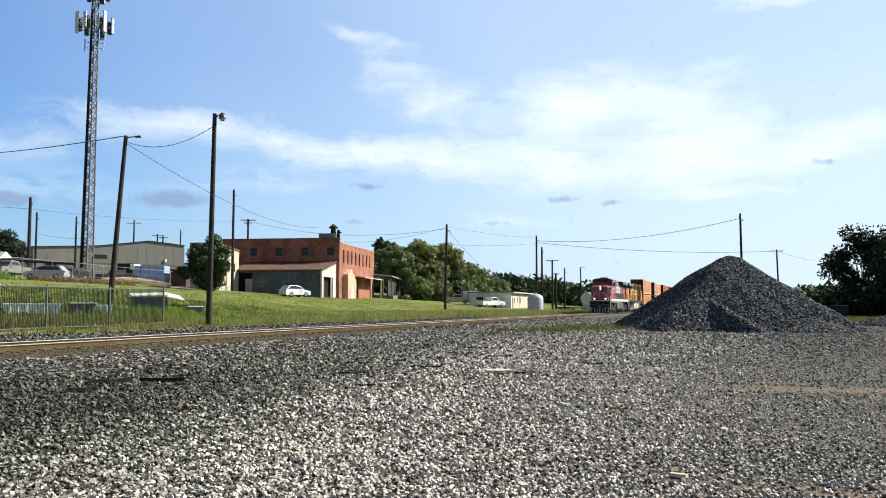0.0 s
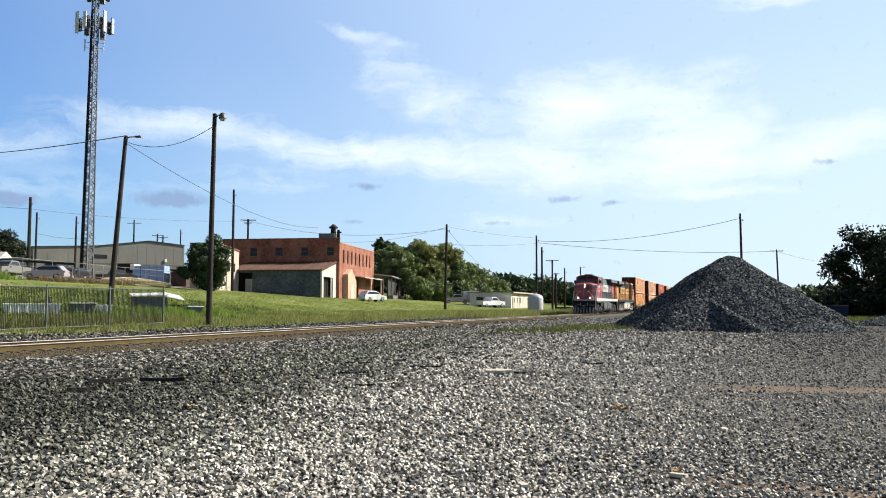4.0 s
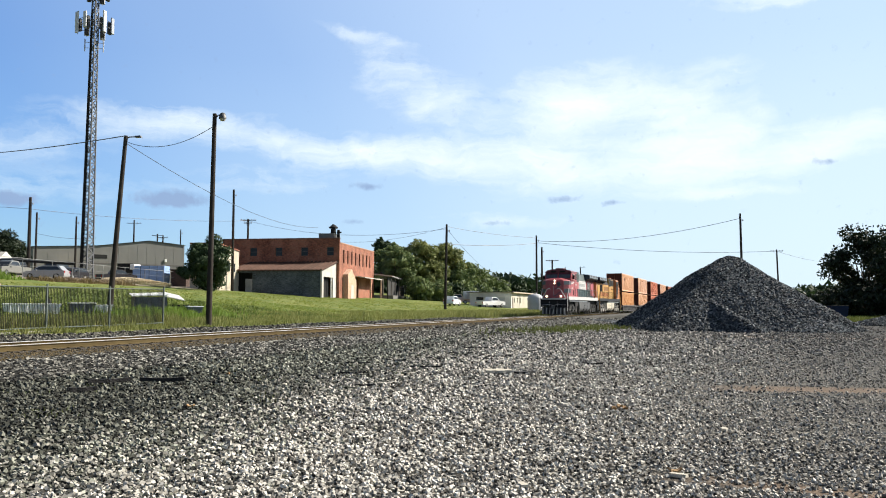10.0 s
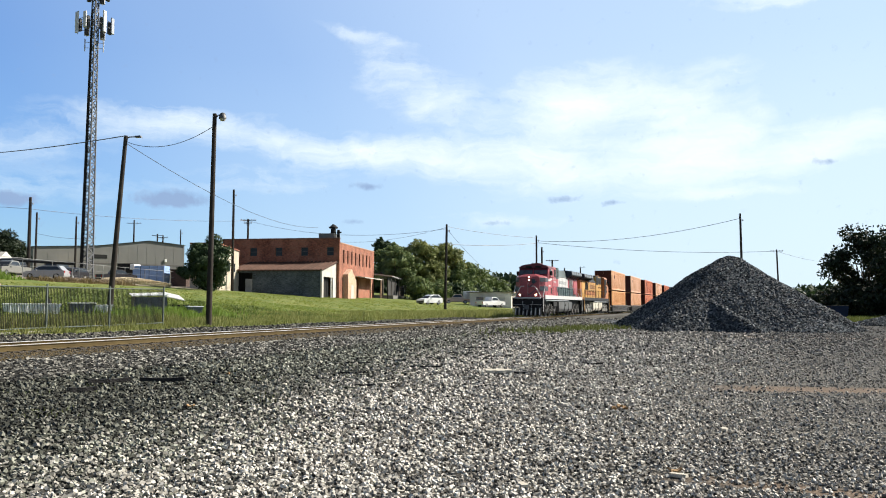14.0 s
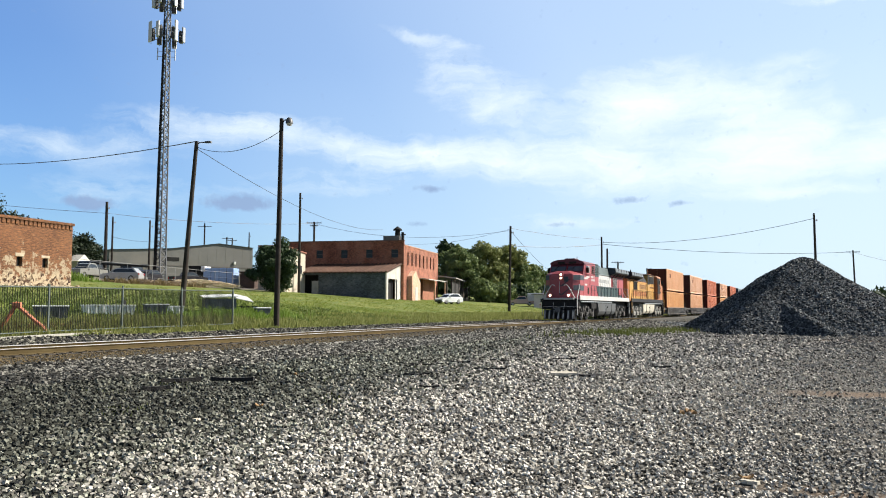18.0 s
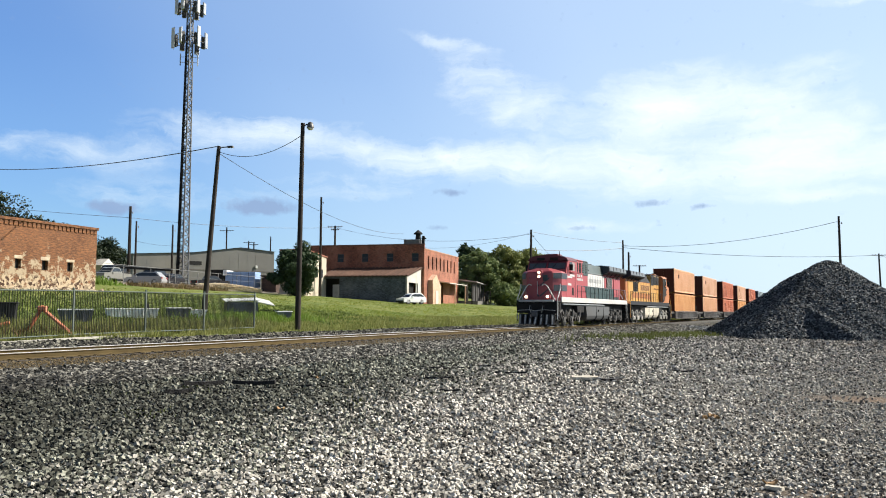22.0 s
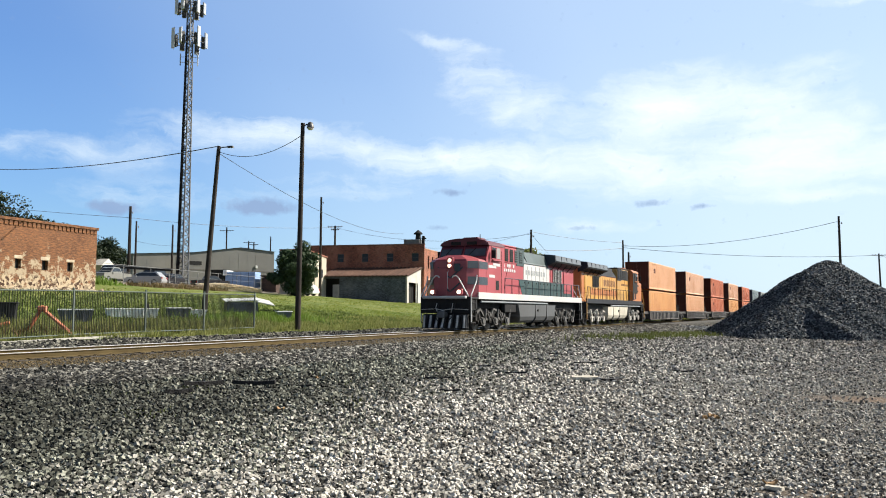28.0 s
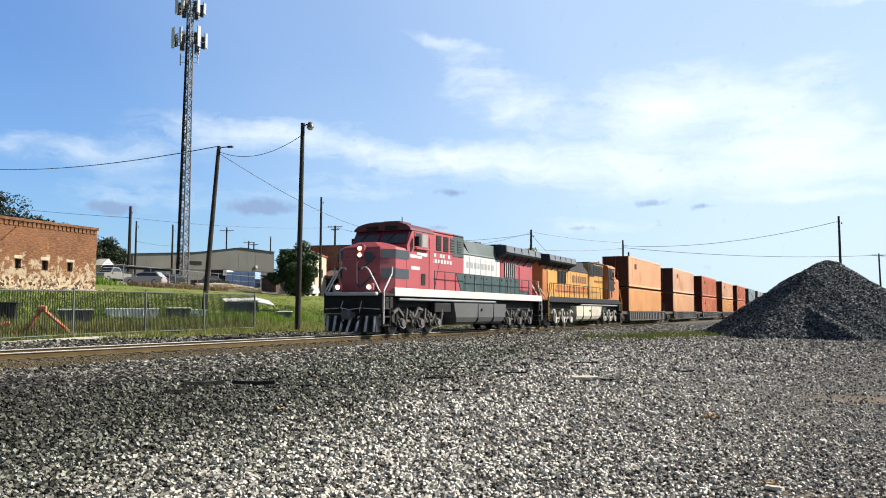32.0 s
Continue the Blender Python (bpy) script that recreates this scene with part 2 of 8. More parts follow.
def stone_mat(name, dark, mid, light, lane=False, harsh=False, toned=False):
    """Crushed stone: each piece takes its own tone; the driven lane of the yard is paler."""
    if name in MATS:
        return MATS[name]
    m = bpy.data.materials.new(name)
    m.use_nodes = True
    n = Nodes(m.node_tree)
    co = n.add("ShaderNodeTexCoord").outputs["Object"]
    rnd = n.add("ShaderNodeNewGeometry").outputs["Random Per Island"]
    drift = n.noise(co, 0.25, 4.0, 0.6)
    f = n.math("ADD", n.math("MULTIPLY", rnd, 0.75), n.math("MULTIPLY", drift, 0.3))
    col = n.ramp(f, [(0.24, dark), (0.52, mid), (0.8, light)] if not harsh else [(0.26, dark), (0.42, tuple(c * 0.5 for c in mid)), (0.58, tuple(c * 1.25 for c in mid)), (0.86, light)])
    if lane:
        xyz = n.add("ShaderNodeSeparateXYZ", {0: co})
        y = n.math("ADD", xyz.outputs[1], n.math("MULTIPLY", n.math("SUBTRACT", n.noise(co, 0.35, 4.0), 0.5), 4.0))
        verge = n.add("ShaderNodeMapRange", {"Value": n.math("SUBTRACT", y, n.math("MULTIPLY", xyz.outputs[0], 0.19)), "From Min": 3.4, "From Max": 6.3}).outputs[0]
        edge = n.add("ShaderNodeMapRange", {"Value": y, "From Min": 1.5, "From Max": -2.0}).outputs[0]
        col = n.mix(n.math("MULTIPLY", edge, 0.5), col, (0.085, 0.08, 0.074))
        col = n.mix(n.math("MULTIPLY", verge, 0.7), col, (0.06, 0.062, 0.05))
        # the stone gets darker far down the yard
        far_tone = n.add("ShaderNodeMapRange", {"Value": xyz.outputs[0], "From Min": 16.0, "From Max": 46.0, "To Min": 1.0, "To Max": 0.66}).outputs[0]
        col = n.mix(1.0, col, n.add("ShaderNodeCombineXYZ", {0: far_tone, 1: far_tone, 2: far_tone}).outputs[0], "MULTIPLY")
    if toned:
        # darker at one end, paler further along; the yard's edge stays as it is
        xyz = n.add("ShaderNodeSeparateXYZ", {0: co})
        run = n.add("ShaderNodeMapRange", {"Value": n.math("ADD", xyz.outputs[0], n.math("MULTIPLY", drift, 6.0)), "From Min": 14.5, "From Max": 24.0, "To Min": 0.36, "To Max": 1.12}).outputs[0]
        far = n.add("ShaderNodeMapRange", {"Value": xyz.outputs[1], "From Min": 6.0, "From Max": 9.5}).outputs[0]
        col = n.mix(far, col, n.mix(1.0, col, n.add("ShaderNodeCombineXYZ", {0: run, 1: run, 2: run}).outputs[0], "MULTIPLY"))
    col = n.mix(n.ramp(n.noise(co, 40.0, 3.0), [(0.4, 0.0), (0.75, 0.5)]), col, tuple(c * 0.5 for c in mid))
    p = n.add("ShaderNodeBsdfPrincipled", {"Base Color": col, "Roughness": 0.85, "Specular IOR Level": 0.3})
    n.add("ShaderNodeOutputMaterial", {"Surface": p.outputs[0]})
    MATS[name] = m
    return m


def leaf_mat(name, a, b, through=0.25):
    if name in MATS:
        return MATS[name]
    m = bpy.data.materials.new(name)
    m.use_nodes = True
    n = Nodes(m.node_tree)
    rnd = n.add("ShaderNodeNewGeometry").outputs["Random Per Island"]
    co = n.add("ShaderNodeTexCoord").outputs["Object"]
    f = n.math("ADD", n.math("MULTIPLY", rnd, 0.6), n.math("MULTIPLY", n.noise(co, 0.35, 3.0), 0.5))
    col = n.mix(f, a, b)
    d = n.add("ShaderNodeBsdfPrincipled", {"Base Color": col, "Roughness": 0.65, "Specular IOR Level": 0.25})
    t = n.add("ShaderNodeBsdfTranslucent", {"Color": col})
    mx = n.add("ShaderNodeMixShader", {0: through, 1: d.outputs[0], 2: t.outputs[0]})
    n.add("ShaderNodeOutputMaterial", {"Surface": mx.outputs[0]})
    MATS[name] = m
    return m


# ---- mesh tools ----
class Geo:
    """Gathers plain geometry for one mesh."""

    def __init__(self):
        self.v, self.f, self.s = [], [], []

    def put(self, verts, faces, smooth=False):
        o = len(self.v)
        self.v += [tuple(p) for p in verts]
        self.f += [tuple(i + o for i in q) for q in faces]
        self.s += [smooth] * len(faces)
        return self

    def hexa(self, lo, hi):
        """Eight corners: four below, four above, each anticlockwise seen from above."""
        return self.put(list(lo) + list(hi), [(3, 2, 1, 0), (4, 5, 6, 7), (0, 1, 5, 4), (1, 2, 6, 5), (2, 3, 7, 6), (3, 0, 4, 7)])

    def box(self, x0, x1, y0, y1, z0, z1, b=0.0):
        if b <= 0:
            return self.hexa([(x0, y0, z0), (x1, y0, z0), (x1, y1, z0), (x0, y1, z0)], [(x0, y0, z1), (x1, y0, z1), (x1, y1, z1), (x0, y1, z1)])
        b = min(b, (x1 - x0) * 0.45, (y1 - y0) * 0.45, (z1 - z0) * 0.45)
        rings = []
        for z, d in ((z0, b), (z0 + b, 0), (z1 - b, 0), (z1, b)):
            e = b
            rings.append([(x0 + e, y0 + d, z), (x1 - e, y0 + d, z), (x1 - d, y0 + e, z), (x1 - d, y1 - e, z), (x1 - e, y1 - d, z), (x0 + e, y1 - d, z), (x0 + d, y1 - e, z), (x0 + d, y0 + e, z)])
        return self.loft(rings)

    def loft(self, rings, caps=True, smooth=False):
        k = len(rings[0])
        v = [p for r in rings for p in r]
        f = []
        for i in range(len(rings) - 1):
            for j in range(k):
                f.append((i * k + j, i * k + (j + 1) % k, (i + 1) * k + (j + 1) % k, (i + 1) * k + j))
        self.put(v, f, smooth)
        if caps:
            self.put(rings[0], [tuple(reversed(range(k)))])
            self.put(rings[-1], [tuple(range(k))])
        return self

    def tube(self, p, q, r0, r1=None, n=8, caps=True):
        p, q = Vector(p), Vector(q)
        r1 = r0 if r1 is None else r1
        d = (q - p).normalized()
        a = d.orthogonal().normalized()
        c = d.cross(a)
        ring = lambda o, r: [o + (a * math.cos(t) + c * math.sin(t)) * r for t in (2 * math.pi * i / n for i in range(n))]
        return self.loft([ring(p, r0), ring(q, r1)], caps, n > 6)

    def path(self, pts, r, n=6):
        for i in range(len(pts) - 1):
            self.tube(pts[i], pts[i + 1], r, r, n)
        return self

    def prism(self, outline, y0, y1):
        """An outline in x and z, anticlockwise seen from -y, drawn out along y."""
        k = len(outline)
        v = [(x, y0, z) for x, z in outline] + [(x, y1, z) for x, z in outline]
        f = [tuple(range(k)), tuple(reversed(range(k, 2 * k)))]
        f += [((i + 1) % k, i, i + k, (i + 1) % k + k) for i in range(k)]
        return self.put(v, f)

    def prism_x(self, outline, x0, x1):
        """An outline in y and z, anticlockwise seen from +x, drawn out along x."""
        k = len(outline)
        v = [(x1, y, z) for y, z in outline] + [(x0, y, z) for y, z in outline]
        f = [tuple(range(k)), tuple(reversed(range(k, 2 * k)))]
        f += [((i + 1) % k, i, i + k, (i + 1) % k + k) for i in range(k)]
        return self.put(v, f)

    def mesh(self, name):
        me = bpy.data.meshes.new(name)
        me.from_pydata(self.v, [], self.f)
        me.polygons.foreach_set("use_smooth", self.s)
        me.update()
        return me


def part(name, geo, material, parent=None, label=""):
    me = geo if isinstance(geo, bpy.types.Mesh) else geo.mesh(name)
    if not me.materials:
        me.materials.append(material)
    ob = new(name, me)
    ob.parent = parent
    return tagged(ob, label)


def thing(name, label, category, m=None, group="", kind=""):
    ob = new(name)
    ob.empty_display_size = 0.2
    if m is not None:
        ob.matrix_basis = m
    return tagged(ob, label, category, group, kind)


def array_mesh(name, verts, faces, material, smooth=False):
    """A mesh from numpy arrays of corners and of faces with equal corner counts."""
    me = bpy.data.meshes.new(name)
    k = faces.shape[1]
    me.vertices.add(len(verts))
    me.vertices.foreach_set("co", np.ascontiguousarray(verts, np.float32).ravel())
    me.loops.add(faces.size)
    me.loops.foreach_set("vertex_index", np.ascontiguousarray(faces, np.int32).ravel())
    me.polygons.add(len(faces))
    me.polygons.foreach_set("loop_start", np.arange(0, faces.size, k, dtype=np.int32))
    me.polygons.foreach_set("use_smooth", np.full(len(faces), smooth))
    me.update(calc_edges=True)
    me.materials.append(material)
    return me


def bump_field(x, y, seed=0.0):
    """A smooth, repeatable unevenness between about -1 and 1."""
    return (np.sin(x * 0.9 + seed) * np.cos(y * 1.1 - seed * 0.7) + 0.6 * np.sin(x * 2.3 - y * 1.7 + seed * 2.1) + 0.4 * np.sin(x * 4.1 + y * 3.3 + seed)) / 2.0


def ground_z(x, y):
    """Height of the ground sheet."""
    x, y = np.asarray(x, float), np.asarray(y, float)
    k = np.interp(x, [70, 125], [0.09, 0.072])
    rise = np.where(y < 28, 0, k * (np.minimum(y, 90) - 28) + 0.05 * np.clip(y - 90, 0, 60))
    base = np.interp(y, [-60, 12.0, 14.0, 24.0, 27.0], [0.0, 0.0, 0.05, 0.1, 0.3])
    lump = bump_field(x * 0.5, y * 0.5) * 0.05 * np.clip((np.abs(y - TRACK) - 5) / 4, 0, 1) * np.clip((y - 5) / 20, 0.15, 1)
    return base + rise + lump


def gz(x, y):
    return float(ground_z(x, y))


# ---- ground ----
def ground_mat():
    """Gravel yard, weedy verge, mown grass and bare earth in one sheet, told apart by where they lie."""
    m = bpy.data.materials.new("ground")
    m.use_nodes = True
    n = Nodes(m.node_tree)
    co = n.add("ShaderNodeTexCoord").outputs["Object"]
    s = n.add("ShaderNodeSeparateXYZ", {0: co})
    x, y = s.outputs[0], s.outputs[1]
    edge = n.math("MULTIPLY", n.math("SUBTRACT", n.noise(co, 0.8, 6.0, 0.65), 0.5), 3.0)
    yy = n.math("ADD", y, edge)
    step = lambda v, a, b: n.add("ShaderNodeMapRange", {"Value": v, "From Min": a, "From Max": b}).outputs[0]
    # crushed stone
    vor = n.add("ShaderNodeTexVoronoi", {"Vector": co, "Scale": 24.0})
    # dark rims paint the shade that lies between the stones
    rim = n.add("ShaderNodeTexVoronoi", {"Vector": co, "Scale": 24.0})
    rim.feature = "DISTANCE_TO_EDGE"
    gap_shade = n.ramp(rim.outputs["Distance"], [(0.0, 0.03), (0.09, 0.2), (0.24, 1.0)])
    pebble = n.add("ShaderNodeSeparateColor", {0: vor.outputs["Color"]}).outputs[0]
    drift = n.noise(co, 0.22, 6.0, 0.6)
    gravel = n.ramp(pebble, [(0.0, (0.055, 0.05, 0.044)), (0.55, (0.24, 0.222, 0.19)), (1.0, (0.5, 0.46, 0.39))])
    gravel = n.mix(n.ramp(drift, [(0.35, 0.0), (0.7, 0.5)]), gravel, (0.15, 0.137, 0.118))
    # coarser dark stone with dirt near the track
    black = n.ramp(pebble, [(0.0, (0.012, 0.012, 0.009)), (0.6, (0.07, 0.071, 0.054)), (1.0, (0.27, 0.268, 0.205))])
    black = n.mix(n.ramp(n.noise(co, 1.1, 5.0, 0.6), [(0.52, 0.0), (0.66, 0.5)]), black, (0.07, 0.07, 0.035))
    lane = n.math("ADD", y, n.math("MULTIPLY", edge, 1.3))
    gravel = n.mix(n.math("MULTIPLY", step(lane, 1.5, -2.0), 0.35), gravel, (0.07, 0.068, 0.062))
    gravel = n.mix(n.math("MULTIPLY", step(x, 16.0, 46.0), 0.75), gravel, (0.07, 0.065, 0.058))
    col = n.mix(step(n.math("SUBTRACT", lane, n.math("MULTIPLY", n.math("MINIMUM", x, 45.0), 0.19)), 3.4, 6.3), gravel, black)
    col = n.mix(1.0, col, gap_shade, "MULTIPLY")
    rock = n.ramp(pebble, [(0.0, (0.03, 0.029, 0.026)), (1.0, (0.2, 0.19, 0.17))])
    col = n.mix(step(yy, 22.5, 24.0), col, n.mix(1.0, rock, gap_shade, "MULTIPLY"))
    # tyre-worn earth tracks across the yard
    earth = n.mix(n.noise(co, 6.0, 5.0), (0.105, 0.07, 0.045), (0.155, 0.108, 0.072))
    for x0, slope, width in ((17.1, -0.17, 0.75), (8.0, 0.12, 0.3), (46.0, 0.15, 1.0)):
        d = n.math("ABSOLUTE", n.math("SUBTRACT", n.math("ADD", x, n.math("MULTIPLY", edge, 0.18)), n.math("ADD", n.math("MULTIPLY", y, slope), x0)))
        only = n.math("MULTIPLY", step(y, 1.0, -0.4), 0.8)
        col = n.mix(n.math("MULTIPLY", step(d, width, width * 0.4), only), col, earth)
    # grass
    mow = n.noise(co, 0.12, 5.0, 0.6)
    tuft = n.noise(co, 3.5, 6.0, 0.7)
    grass = n.mix(n.ramp(mow, [(0.35, 0.0), (0.65, 1.0)]), (0.13, 0.165, 0.036), (0.265, 0.262, 0.075))
    grass = n.mix(n.ramp(tuft, [(0.35, 0.8), (0.62, 0.0)]), grass, (0.072, 0.108, 0.02))
    sward = n.noise(n.add("ShaderNodeMapping", {"Vector": co, "Scale": (0.35, 1.0, 1), "Rotation": (0, 0, 0.45)}).outputs[0], 1.3, 6.0, 0.7)
    grass = n.mix(n.ramp(sward, [(0.4, 0.7), (0.56, 0.0)]), grass, (0.062, 0.098, 0.018))
    grass = n.mix(n.ramp(sward, [(0.54, 0.0), (0.68, 0.55)]), grass, (0.2, 0.2, 0.05))
    col = n.mix(step(yy, 27.6, 28.8), col, grass)
    far = n.math("MULTIPLY", step(n.math("ADD", x, n.math("MULTIPLY", edge, 3.0)), 88.0, 95.0), step(yy, 12.0, 6.0))
    col = n.mix(far, col, grass)
    lot = n.math("MULTIPLY", n.math("MULTIPLY", step(yy, 73.0, 76.0), step(yy, 97.0, 94.0)), step(x, 118.0, 112.0))
    col = n.mix(lot, col, n.mix(tuft, (0.34, 0.29, 0.22), (0.24, 0.20, 0.16)))
    bp = n.add("ShaderNodeBump", {"Height": n.math("ADD", vor.outputs["Distance"], tuft), "Strength": 0.6, "Distance": 0.03})
    p = n.add("ShaderNodeBsdfPrincipled", {"Base Color": col, "Roughness": 0.9, "Normal": bp.outputs[0], "Specular IOR Level": 0.2})
    n.add("ShaderNodeOutputMaterial", {"Surface": p.outputs[0]})
    return m


def spread(lo, a, b, hi, fine, coarse):
    mid = np.arange(a, b + 1e-6, fine)
    out = lambda d: np.geomspace(fine, d, coarse)
    return np.concatenate([a - out(a - lo)[::-1], mid, b + out(hi - b)])


def sheet(name, xs, ys, zf, material):
    X, Y = np.meshgrid(xs, ys, indexing="ij")
    v = np.stack([X, Y, zf(X, Y)], -1).reshape(-1, 3)
    i = np.arange((len(xs) - 1) * (len(ys) - 1))
    a = (i // (len(ys) - 1)) * len(ys) + i % (len(ys) - 1)
    f = np.stack([a, a + len(ys), a + len(ys) + 1, a + 1], -1)
    return array_mesh(name, v, f, material, True)


ground = new("ground", sheet("ground", spread(-2500, -10, 190, 3000, 1.0, 40), spread(-2500, -15, 130, 3000, 1.0, 40), ground_z, ground_mat()))
tagged(ground, "grey gravel yard running into a green grass slope", "ground", kind="structure")

STONE = stone_mat("yard_stone", (0.03, 0.028, 0.024), (0.39, 0.366, 0.32), (0.77, 0.728, 0.64), True)
BALLAST = stone_mat("ballast_stone", (0.004, 0.0038, 0.003), (0.05, 0.048, 0.04), (0.41, 0.395, 0.345), harsh=True, toned=True)
VERGE = stone_mat("verge_stone", (0.006, 0.0065, 0.005), (0.105, 0.108, 0.084), (0.42, 0.425, 0.348), harsh=True, toned=True)
HEAP = stone_mat("heap_stone", (0.010, 0.0125, 0.0145), (0.058, 0.068, 0.074), (0.27, 0.285, 0.285), harsh=True)


def stones(name, pos, size, material, label, flat=0.7, seed=1):
    """Many crushed stones, each an uneven block, in one mesh."""
    rng = np.random.default_rng(seed)
    k = len(pos)
    cube = np.array([(x, y, z) for z in (-1, 1) for x, y in ((-1, -1), (1, -1), (1, 1), (-1, 1))], float)
    v = cube[None] * rng.uniform(0.8, 1.1, (k, 8, 3)) * rng.uniform(0.55, 0.95, (k, 1, 3))
    q = rng.normal(size=(k, 4))
    q /= np.linalg.norm(q, axis=1, keepdims=True)
    w, x, y, z = q.T
    R = np.stack([1 - 2 * (y * y + z * z), 2 * (x * y - z * w), 2 * (x * z + y * w), 2 * (x * y + z * w), 1 - 2 * (x * x + z * z), 2 * (y * z - x * w),
                  2 * (x * z - y * w), 2 * (y * z + x * w), 1 - 2 * (x * x + y * y)], -1).reshape(k, 3, 3)
    v = np.einsum("kij,knj->kni", R, v) * np.asarray(size)[:, None, None] * 0.5
    v[:, :, 2] *= flat
    v += pos[:, None]
    quad = np.array([(3, 2, 1, 0), (4, 5, 6, 7), (0, 1, 5, 4), (1, 2, 6, 5), (2, 3, 7, 6), (3, 0, 4, 7)])
    f = (np.arange(k)[:, None, None] * 8 + quad[None]).reshape(-1, 4)
    ob = new(name, array_mesh(name, v.reshape(-1, 3), f, material))
    return tagged(ob, label, "gravel", kind="stuff")


def yard_gravel():
    rng = np.random.default_rng(7)
    k = 112000
    r = np.exp(rng.uniform(math.log(5.4), math.log(72), k))
    r *= np.where(rng.uniform(0, 1, k) < 0.14, rng.uniform(0.4, 1, k), 1)
    a = np.radians(rng.uniform(-13, 57, k) + rng.normal(0, 4.0, k))
    x, y = r * np.cos(a), r * np.sin(a)
    keep = (y < 14) & (y > -14)
    x, y, r = x[keep], y[keep], r[keep]
    worn = (np.abs(x - 17.1 + 0.17 * y) < 0.55) & (y < 0.5) | (np.abs(x - 8.0 - 0.12 * y) < 0.22) & (y < 0.7)
    worn &= rng.uniform(0, 1, len(x)) < 0.75
    x, y, r = x[~worn], y[~worn], r[~worn]
    s = rng.uniform(0.02, 0.058, len(x)) * np.clip(0.8 + r / 36, 0, 1.9)
    near = y + bump_field(x, y) * 1.2 + rng.normal(0, 1.3, len(x)) < 4.7 + np.clip(x, 0, 45) * 0.195
    z = ground_z(x, y) + s * 0.3
    s = s * np.clip(0.62 + y * 0.05 + np.clip(r - 18, 0, 30) * 0.02, 0.6, 1.1)
    # the ground about the tripod, thinner
    q = 26000
    rr, aa = 10.0 * rng.uniform(0.01, 1, q) ** 0.6, rng.uniform(-math.pi, math.pi, q)
    ex, ey = rr * np.cos(aa), rr * np.sin(aa)
    es = rng.uniform(0.02, 0.05, len(ex))
    x, y, s = np.concatenate([x, ex]), np.concatenate([y, ey]), np.concatenate([s, es])
    z = np.concatenate([z, ground_z(ex, ey) + es * 0.22])
    near = np.concatenate([near, ey < 4.4 + np.clip(ex, 0, 45) * 0.2])
    pos = np.stack([x, y, z], -1)
    stones("yard_gravel", pos[near], s[near], STONE, "pale crushed limestone gravel scattered over the yard", 0.9, 3)
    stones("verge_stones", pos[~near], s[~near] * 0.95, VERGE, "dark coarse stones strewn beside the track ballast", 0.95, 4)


def yard_litter():
    """Old wood, bark, leaves and a pale plank lying on the gravel."""
    dark = surf("rotten_wood", (0.014, 0.012, 0.011), (0.008, 0.007, 0.007), 3.0, 0.9, 0, 0.6, 30.0)
    pale = surf("pale_plank", (0.5, 0.46, 0.38), (0.4, 0.36, 0.29), 3.0, 0.8, 0, 0.3, 30.0)
    leaf = surf("dry_leaf", (0.32, 0.19, 0.08), (0.24, 0.14, 0.06), 6.0, 0.8)

    def slab(name, label, x, y, l, w, h, rz, mat, bend=0.0):
        g = Geo()
        n = 6
        ring = []
        for i in range(n + 1):
            t = i / n - 0.5
            ww = w * (0.55 + 0.45 * math.cos(t * 2.6)) * (1 + 0.2 * math.sin(i * 2.3 + x))
            zz = bend * (t * t * 4)
            ring.append([(t * l, -ww / 2, zz), (t * l, ww / 2, zz), (t * l, ww / 2 * 0.8, zz + h), (t * l, -ww / 2 * 0.8, zz + h)])
        ob = part(name, g.loft(ring), mat)
        ob.matrix_basis = pose(x, y, gz(x, y) + (0.012 if y < 10.5 else 0.03) if y < 13.6 else float(ballast_z(y)) + 0.03, 0, 0, rz)
        return tagged(ob, label, "debris", "yard debris")

    slab("plank", "short pale sawn plank lying on the gravel", 18.75, 5.24, 0.6, 0.2, 0.05, -66, pale).matrix_basis = pose(18.75, 5.24, 0.06, 12, 0, -66)
    slab("wood_piece", "dark rotten end of a railway tie in the gravel", 19.1, 4.7, 0.5, 0.2, 0.05, -50, dark)
    for x, y, l, rz in ((13.75, 11.95, 0.8, -40), (14.25, 11.05, 0.9, -68), (14.4, 10.0, 0.5, -70), (20.7, 9.6, 0.9, -62), (22.1, 9.2, 0.6, -70), (15.0, 6.9, 0.4, -60), (20.0, 7.5, 0.8, -66), (23.4, 8.3, 0.9, -75), (12.2, 11.2, 0.5, -40), (26.2, 8.6, 0.8, -72), (29.5, 9.0, 1.1, -76), (22.6, 3.7, 0.6, -75), (33.5, 8.4, 1.4, -75), (24.8, 6.9, 0.7, -75), (17.6, 8.4, 0.6, -60), (36.5, 10.2, 1.6, -74)):
        slab("wood_piece", "dark splintered piece of rotten wood on stones", x, y, l, 0.04 + (0.04 if y < 10.5 else 0.08) * l, 0.04 if y < 10.5 else 0.075, rz, dark, 0.02)
    for x, y, l, rz in ((14.7, 8.5, 0.16, 20), (15.6, 6.7, 0.35, -66), (7.2, 1.8, 0.14, 30), (8.1, 0.55, 0.16, 70), (17.5, 7.2, 0.2, -50), (9.3, 7.8, 0.12, 10), (11.3, 0.2, 0.16, 0)):
        slab("pale_scrap", "pale chip of stone or paper on the gravel", x, y, l, 0.09, 0.03, rz, pale)
    for x, y in ((13.0, 1.65), (13.2, 1.75), (12.9, 1.8), (8.3, 0.6), (11.0, 8.0), (16.2, 10.8)):
        slab("dry_leaf", "curled brown dead leaf on the gravel", x, y, 0.13, 0.08, 0.02, x * 57 % 180, leaf, 0.03)


